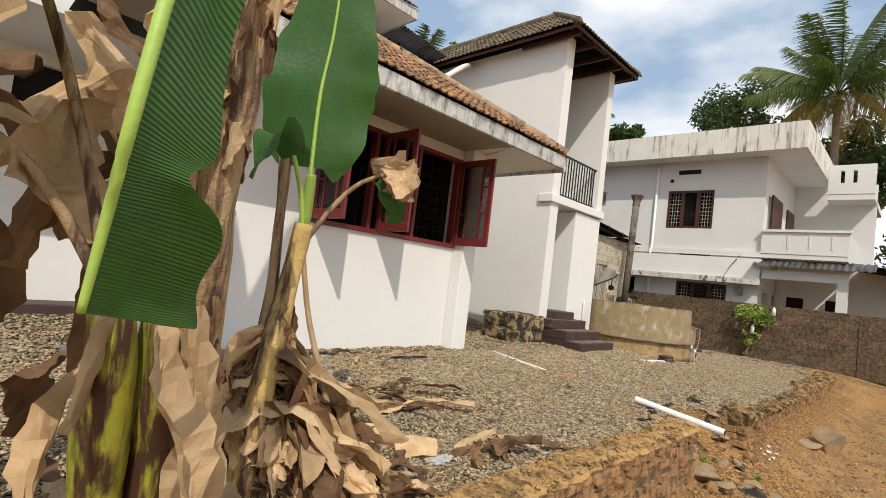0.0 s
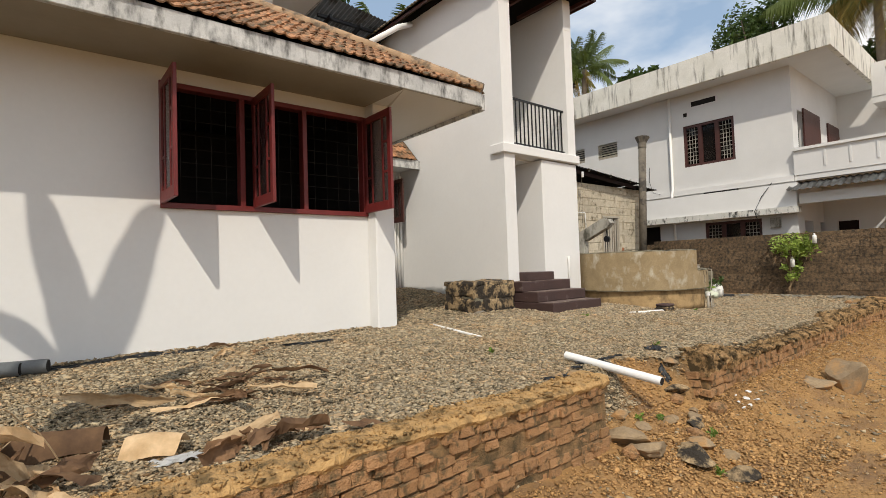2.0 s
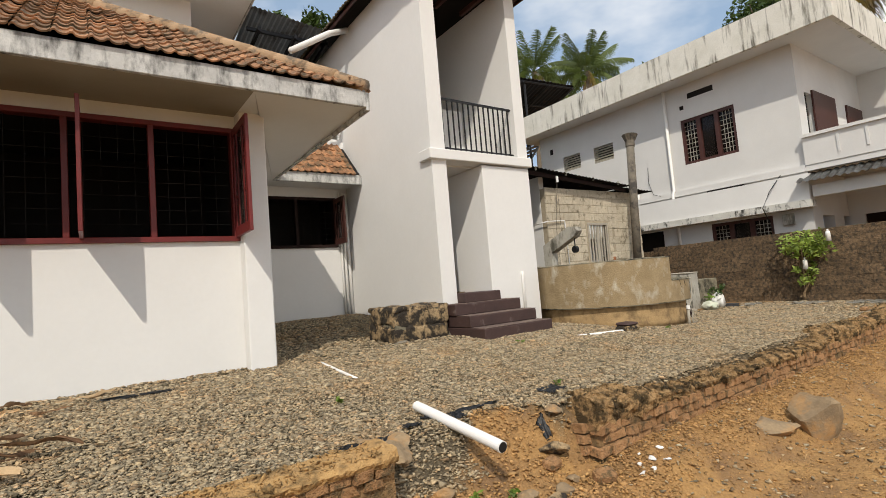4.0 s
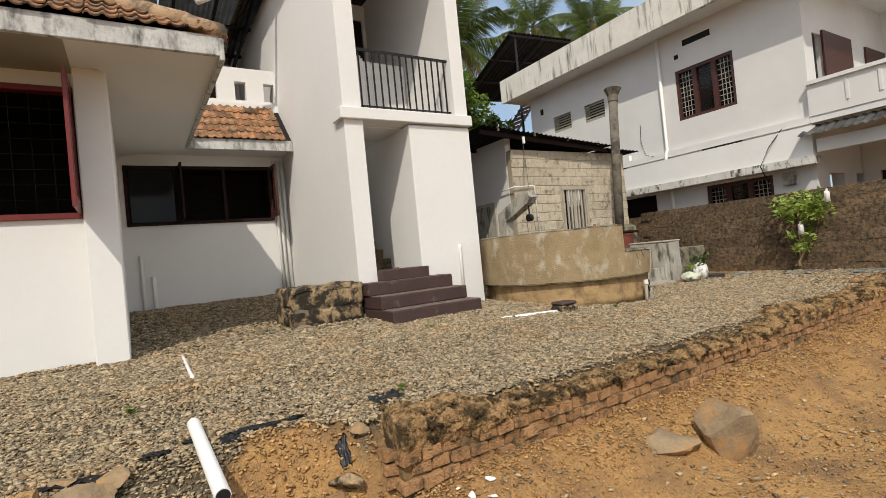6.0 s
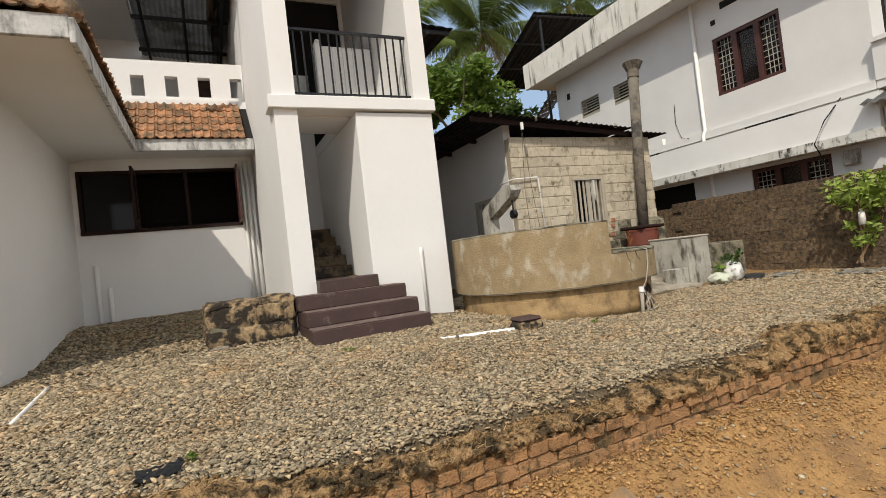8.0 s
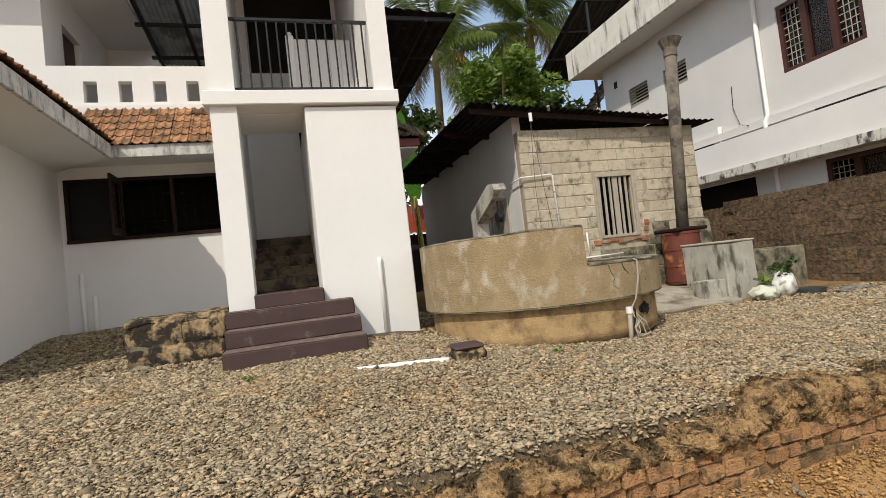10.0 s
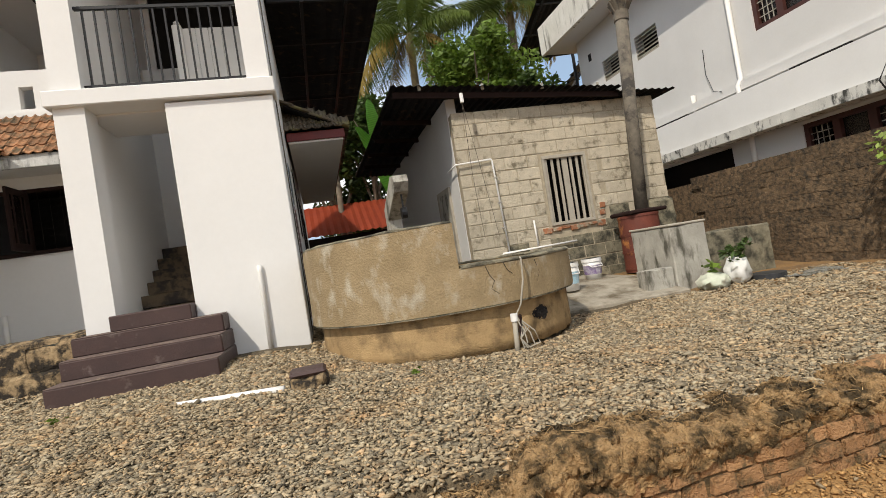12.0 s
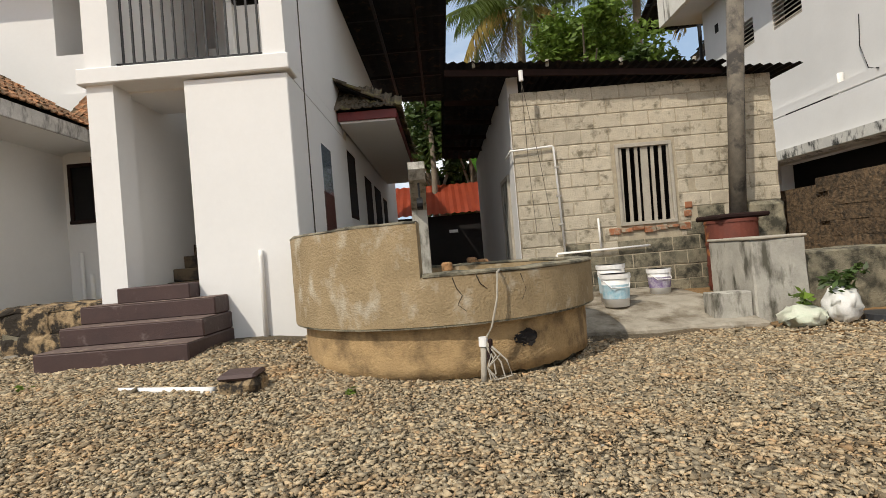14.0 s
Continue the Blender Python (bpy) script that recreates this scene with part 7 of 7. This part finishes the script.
def brick_wall(name, label, x0, x1, y, z0, z1, cap, seed, cap_m):
    """A low retaining wall: mortar core, single bricks proud of it, and a rough capping."""
    rng = random.Random(seed)
    w = thing(name, ((x0 + x1) / 2, y, z0), label, "wall")
    core = wall("y", y + 0.026, 0.25, x0 + 0.02, x1 - 0.02, z0, z1 + 0.02)
    bmesh.ops.subdivide_edges(core, edges=core.edges, cuts=12, use_grid_fill=True)
    for v_ in core.verts:
        v_.co += 0.012 * noise.noise_vector(v_.co * 9)
    part("mortar", core, M_MORTAR, w)
    bl_, bh_ = (0.117, 0.062) if seed == 1 else (0.128, 0.073)
    meshes = [block_mesh("brick", bl_ * 0.9, 0.1, bh_ * 0.86, M_BRICK, seed + k, 0.015) for k in range(7)]
    rows = 9 if seed == 1 else 3
    for r in range(rows):
        z = z1 - 0.034 - bh_ * r
        x = x0 + (bl_ / 2 if r % 2 else 0.0)
        while x < x1 - 0.1:
            step_ = bl_ * rng.uniform(0.95, 1.06)
            if rng.random() > 0.03:
                ob_ = new("brick", meshes[rng.randrange(7)])
                ob_.parent = w
                ob_.matrix_basis = Matrix.Translation(Vector((x + 0.058, y + 0.047 + rng.uniform(-0.012, 0.022) + (0.03 * max(0.0, noise.noise((x * 1.1, r * 0.7, 5.0))) * r), z + 0.012 * noise.noise((x * 1.3, r, 0)))) - origin(w)) @ pose(0, 0, 0, rng.uniform(-3, 3), rng.uniform(-3, 3), rng.uniform(-3, 3))
            x += step_
    for k in range(rows):
        ob_ = new("brick", meshes[k % 7])
        ob_.parent = w
        ob_.matrix_basis = Matrix.Translation(Vector((x0 + 0.0, y + 0.16, z1 - 0.034 - bh_ * k)) - origin(w)) @ pose(0, 0, 0, 4, 6, 88)
    # capping: lumpy lengths of earth and old mortar
    n = int((x1 - x0) / 0.014)
    bm = bmesh.new()
    rws = []
    for i in range(n + 1):
        x = x0 + (x1 - x0) * i / n
        h = cap_height(x, cap, seed)
        yo = y + 0.01 + 0.035 * noise.noise((x * 3.1, seed, 2.5)) + 0.02 * noise.noise((x * 11, seed, 3.5))
        prof = [(yo + 0.0, z1 - 0.02), (yo - 0.02, z1 + h * 0.35), (yo + 0.0, z1 + h * 0.8), (yo + 0.06, z1 + h), (yo + 0.16, z1 + h * 1.02), (yo + 0.27, z1 + h * 0.85), (yo + 0.34, z1 - 0.1)]
        prof = [(pa[0] + (pb[0] - pa[0]) * f, pa[1] + (pb[1] - pa[1]) * f) for pa, pb in zip(prof, prof[1:]) for f in (0.0, 0.33, 0.67)] + [prof[-1]]
        rws.append([bm.verts.new(Vector((x, py, pz)) + (0.022 if seed == 2 else 0.010) * noise.noise_vector(Vector((x * 11, py * 11, pz * 11 + seed))) + (0.020 if seed == 2 else 0.008) * noise.noise_vector(Vector((x * 32, py * 32, pz * 32 + seed))) + (0.014 if seed == 2 else 0.006) * noise.noise_vector(Vector((x * 70, py * 70, pz * 70 + seed)))) for py, pz in prof])
    for a, b in zip(rws, rws[1:]):
        for q in range(len(a) - 1):
            bm.faces.new((a[q], b[q], b[q + 1], a[q + 1]))
    bm.faces.new(rws[0])
    bm.faces.new(rws[-1])
    part("capping", bm, cap_m, w, "rough mossy capping")
    return w


M_CAP1 = mat("smooth_mossy_capping", (0.52, 0.32, 0.13), (0.36, 0.21, 0.085), 7, 0.95, 80, 0.8, stain=(0.13, 0.085, 0.035), stain_scale=7, stain_cut=0.575, stain_width=0.16, speck=0.5)
M_CAP2 = mat("crumbling_mossy_capping", (0.68, 0.43, 0.20), (0.40, 0.235, 0.10), 22, 0.95, 90, 1.8, stain=(0.085, 0.055, 0.022), stain_scale=8, stain_cut=0.515, stain_width=0.12, speck=0.5)
M_STRAW = mat("dry_root_straw", (0.45, 0.30, 0.14), (0.20, 0.12, 0.06), 20, 0.95, 80, 0.2, island=0.5)
brick_wall("garden_wall", "low old brick retaining wall with an earth-covered top", 0.9, 5.18, WALL_Y + 0.03, -0.60, 0.02, 0.06, 1, M_CAP1)
brick_wall("garden_wall", "low crumbling brick retaining wall with a mossy broken top", 6.72, 14.6, WALL_Y - 0.03, -0.48, -0.15, 0.18, 2, M_CAP2)

# shed blocks
rng = random.Random(31)
shed_blocks = thing("shed_wall", (14.5, 7.2, 0.0), "grey cement block wall of the shed, damp at its foot", "wall", kind="structure")
bl = [block_mesh("cement_block", 0.378, 0.042, 0.193, M_BLOCK, k, 0.007) for k in range(5)]
bd = [block_mesh("cement_block", 0.378, 0.042, 0.193, M_BLOCKDARK, k, 0.008) for k in range(3)]
hl = [block_mesh("cement_block", 0.182, 0.042, 0.19, M_BLOCK, k + 9, 0.006) for k in range(2)]
for r in range(15):
    z = 0.12 + 0.2 * r
    x = SX0 + (0.19 if r % 2 else 0.0)
    if r % 2:
        ob = new("cement_block", hl[0])
        ob.parent = shed_blocks
        ob.matrix_basis = Matrix.Translation(Vector((SX0 + 0.092, SY + 0.026, z)) - origin(shed_blocks))
    while x < SX1 - 0.05:
        w_ = min(0.385, SX1 - x)
        xc = x + w_ / 2
        if not (13.88 < xc < 15.12 and 0.9 < z < 2.2 and not (xc < 13.95 or xc > 15.05)) or z > 2.21:
            damp = z < 0.72 + 0.45 * noise.noise((xc * 1.5, 0, 0)) + 0.5 * step01(xc, 14.7, 15.4) + rng.uniform(-0.25, 0.2)
            src = bd if damp else bl
            ob = new("cement_block", src[rng.randrange(len(src))])
            ob.parent = shed_blocks
            sc = w_ / 0.385
            ob.matrix_basis = Matrix.Translation(Vector((xc, SY + 0.024 + rng.uniform(-0.003, 0.003), z)) - origin(shed_blocks)) @ Matrix.Diagonal((sc, 1, 1, 1))
        x += 0.385
# narrow blocks closing the sides of the window opening
for x0, x1 in ((13.86, 14.05), (14.95, 15.10)):
    for r in range(7):
        z = 0.92 + 0.2 * r
        ob = new("cement_block", hl[1])
        ob.parent = shed_blocks
        ob.matrix_basis = Matrix.Translation(Vector(((x0 + x1) / 2, SY + 0.027, z)) - origin(shed_blocks)) @ Matrix.Diagonal(((x1 - x0) / 0.185, 1, 1, 1))

# boundary wall blocks
cw = thing("compound_wall", (CX, 3.0, 0.0), "dark weathered block boundary wall with moss", "wall", kind="structure")
cb = [block_mesh("wall_block", 0.05, 0.413, 0.2035, M_CWALL, k, 0.006) for k in range(6)]
for r in range(8):
    z = 0.03 + 0.205 * r - 0.1
    y = -1.5 + (0.21 if r % 2 else 0)
    while y < 7.1:
        ob = new("wall_block", cb[rng.randrange(6)])
        ob.parent = cw
        ob.matrix_basis = Matrix.Translation(Vector((CX + 0.012 + rng.uniform(-0.006, 0.006), y, z)) - origin(cw)) @ pose(0, 0, 0, 0, rng.uniform(-2, 2), rng.uniform(-1, 1))
        y += 0.415
part("pier", rough_box(CX - 0.03, CX + 0.22, 5.85, 6.1, -0.2, 1.40, 0.012, 5, 7), M_CWALL, cw)
part("pier", rough_box(CX - 0.03, CX + 0.22, 0.95, 1.2, -0.2, 1.46, 0.012, 5, 8), M_CWALL, cw)
part("capping", rough_box(CX - 0.01, CX + 0.21, -14.0, 7.15, 1.385, 1.43, 0.012, 8, 9, 0.008), M_CWALL, cw)


def scatter(name, label, material, n, x0, x1, y0, y1, size, keep, seed, flat=0.6, category="gravel", height=0.35, level=None):
    """Loose stones as one mesh: uneven octahedra resting on the ground."""
    r = np.random.RandomState(seed)
    xs, ys = r.uniform(x0, x1, n * 2), r.uniform(y0, y1, n * 2)
    ok = [i for i in range(n * 2) if keep(xs[i], ys[i], r.rand())][:n]
    n = len(ok)
    px, py = xs[ok], ys[ok]
    pz = np.array([(level or ground_z)(a, b) for a, b in zip(px, py)])
    base = np.array([(cx_, cy_, cz_) for cz_ in (-0.8, 0.8) for cx_, cy_ in ((-1.05, -0.7), (1.05, -0.55), (0.1, 1.05))], float)
    tri_ = np.array([(0, 2, 1), (3, 4, 5), (0, 1, 4), (0, 4, 3), (1, 2, 5), (1, 5, 4), (2, 0, 3), (2, 3, 5)])
    v_ = base[None] * (1 + 0.25 * r.uniform(-1, 1, (n, 6, 1))) + 0.30 * r.uniform(-1, 1, (n, 6, 3))
    s = size * np.exp(r.normal(0, 0.28, n))
    ax = np.stack([s * r.uniform(0.8, 1.6, n), s * r.uniform(0.6, 1.05, n), s * flat * r.uniform(0.6, 1.2, n)], 1)
    v_ *= ax[:, None, :]
    a1, a2 = r.uniform(0, 6.28, n), r.normal(0, 0.42, n)
    y_, z_ = v_[..., 1] * np.cos(a2)[:, None] - v_[..., 2] * np.sin(a2)[:, None], v_[..., 1] * np.sin(a2)[:, None] + v_[..., 2] * np.cos(a2)[:, None]
    x2, y2 = v_[..., 0] * np.cos(a1)[:, None] - y_ * np.sin(a1)[:, None], v_[..., 0] * np.sin(a1)[:, None] + y_ * np.cos(a1)[:, None]
    out = np.stack([x2 + px[:, None], y2 + py[:, None], z_ + (pz + ax[:, 2] * height + r.uniform(0, 0.012, n))[:, None]], -1).reshape(-1, 3)
    fc = (tri_[None] + 6 * np.arange(n)[:, None, None]).reshape(-1, 3)
    me_ = bpy.data.meshes.new(name)
    me_.vertices.add(len(out))
    me_.vertices.foreach_set("co", out.ravel().astype(np.float32))
    me_.loops.add(fc.size)
    me_.loops.foreach_set("vertex_index", fc.ravel().astype(np.int32))
    me_.polygons.add(len(fc))
    me_.polygons.foreach_set("loop_start", np.arange(0, fc.size, 3, dtype=np.int32))
    me_.update()
    me_.validate()
    me_.materials.append(material)
    return tagged(new(name, me_), label, category, kind="stuff")


M_GRAVEL = mat("crushed_stone", (0.40, 0.325, 0.215), (0.27, 0.215, 0.14), 30, 0.85, 120, 0.3, island=0.54, stain=(0.32, 0.22, 0.12), stain_scale=1.6, stain_cut=0.63, stain_width=0.25)
gn, gl = M_GRAVEL.node_tree.nodes, M_GRAVEL.node_tree.links
tint = gn.new("ShaderNodeValToRGB")
tint.color_ramp.interpolation = "CONSTANT"
for pos, rgb in ((0.25, (1.0, 0.99, 0.97)), (0.5, (1.05, 0.98, 0.90)), (0.78, (0.94, 0.97, 1.0)), (0.92, (1.12, 0.95, 0.82))):
    tint.color_ramp.elements.new(pos).color = (*rgb, 1)
tint.color_ramp.elements[0].color, tint.color_ramp.elements[-1].color = (0.92, 0.93, 0.94, 1), (1.06, 0.98, 0.88, 1)
hop = gn.new("ShaderNodeMath")
hop.operation, hop.inputs[1].default_value = "MULTIPLY", 37.0
wrap = gn.new("ShaderNodeMath")
wrap.operation = "FRACT"
gmix = gn.new("ShaderNodeMix")
gmix.data_type, gmix.blend_type, gmix.inputs[0].default_value = "RGBA", "MULTIPLY", 1.0
geo_node = next(q for q in gn if q.bl_idname == "ShaderNodeNewGeometry")
gl.new(geo_node.outputs["Random Per Island"], hop.inputs[0])
gl.new(hop.outputs[0], wrap.inputs[0])
gl.new(wrap.outputs[0], tint.inputs[0])
gb = gn["Principled BSDF"].inputs["Base Color"]
gl.new(gb.links[0].from_socket, gmix.inputs[6])
gl.new(tint.outputs[0], gmix.inputs[7])
gl.new(gmix.outputs[2], gb)
M_CLOD = mat("earth_clod", (0.48, 0.28, 0.11), (0.34, 0.195, 0.085), 9, 0.95, 90, 0.5, island=0.4)


def on_gravel(x, y, q):
    if y < 1.47 + 0.05 * q:
        return False
    if 5.15 < x < 6.75 and (y < 1.62 + 0.12 * noise.noise((x * 2.5, 1, 0)) or bare_mound(x, y) > 0.5):
        return False
    if x > 14.3 and (y < 2.4 + 0.4 * q):
        return False
    if BAY_X0 - 0.1 < x < BAY_X1 and y > BAY_Y:
        return False
    if TX0 < x < TX1 and y > 4.9:
        return False
    if y > 8.3 and x < 10.2:
        return False
    if (x - WC.x) ** 2 + (y - WC.y) ** 2 < 1.5:
        return False
    if x > 12.9 and y > 4.8:
        return False
    return q < 1.15 - 0.5 * step01(x, 12.5, 16)


scatter("gravel", "grey-brown crushed stone gravel", M_GRAVEL, 185000, 0.2, 14.5, 1.46, 4.6, 0.0105, on_gravel, 1, 0.45)
scatter("gravel", "grey-brown crushed stone gravel", M_GRAVEL, 60000, -1.0, 16.6, 3.4, 8.2, 0.0145, on_gravel, 2, 0.45)
scatter("gravel", "sparser gravel towards the boundary wall", M_GRAVEL, 6000, 14.2, 16.7, 2.1, 4.2, 0.0145, lambda x, y, q: q < 0.4 + 0.6 * step01(y, 2.1, 2.9), 16, 0.45)
scatter("clods", "small earth clods and chips of stone", M_CLOD, 26000, 0.5, 16.5, -1.2, 1.5, 0.0055, lambda x, y, q: q < 0.9, 3, 0.6, "clods")
scatter("clods", "larger earth clods", M_CLOD, 450, 0.5, 16.5, -1.2, 1.45, 0.015, lambda x, y, q: q < 0.9, 13, 0.6, "clods")
scatter("clods", "small earth clods and chips of stone", M_CLOD, 4500, 4.9, 7.0, 0.4, 2.1, 0.0095, lambda x, y, q: y < 1.65 or bare_mound(x, y) > 0.3, 4, 0.6, "clods")
scatter("clods", "earth clods along the foot of the brick wall", M_CLOD, 8000, 1.0, 14.5, 1.0, 1.38, 0.0075, lambda x, y, q: q < 0.35 + 0.65 * (y - 1.0) / 0.42, 5, 0.6, "clods")
scatter("chips", "grey stone chips strewn on the earth", M_GRAVEL, 2500, 4.5, 16.5, -1.2, 1.4, 0.012, lambda x, y, q: q < 0.5 + 0.5 * noise.noise((x * 1.3, y * 1.3, 7)), 15, 0.5, "gravel")
scatter("crumbs", "crumbs of earth and old mortar on the broken wall top", M_CAP2, 6000, 6.75, 14.5, 1.38, 1.68, 0.014, lambda x, y, q: True, 6, 0.7, "crumbs", 0.2, lambda x, y: -0.155 + cap_height(x, 0.18, 2) * (0.9 if y > 1.44 else 0.55))
scatter("crumbs", "crumbs of earth on the old wall top", M_CAP1, 1500, 0.95, 5.1, 1.46, 1.72, 0.010, lambda x, y, q: True, 7, 0.6, "crumbs", 0.2, lambda x, y: 0.015 + cap_height(x, 0.06, 1) * 0.95)


def straw(name, label, n, x0, x1, y0, y1, level, seed):
    """Dry roots and grass stalks as one mesh of thin bent three-sided stalks."""
    r = random.Random(seed)
    bm = bmesh.new()
    for _ in range(n):
        x, y = r.uniform(x0, x1), r.uniform(y0, y1)
        if noise.noise((x * 1.1, 4.0, seed)) < -0.05:
            continue
        a, ln = r.uniform(0, 6.28), r.uniform(0.05, 0.16)
        z = level(x, y) + r.uniform(0.0, 0.03)
        p1 = (x + ln * 0.5 * math.cos(a), y + ln * 0.3 * math.sin(a), z + r.uniform(-0.01, 0.035))
        p2 = (x + ln * math.cos(a + 0.5), y + ln * 0.5 * math.sin(a + 0.5), z + r.uniform(-0.06, 0.03))
        tube([(x, y, z), p1, p2], r.uniform(0.0012, 0.0022), 3, 0.0008, cap=False, bm=bm)
    return tagged(part(name, bm, M_STRAW), label, "roots", kind="stuff")


straw("dry_roots", "tangled dry roots on the broken wall top", 700, 6.75, 14.4, 1.36, 1.66, lambda x, y: -0.15 + cap_height(x, 0.18, 2) * (0.95 if y > 1.43 else 0.6), 21)
straw("dry_stalks", "dry grass stalks and roots on the bare earth", 500, 5.2, 15.5, -0.4, 1.36, ground_z, 22)
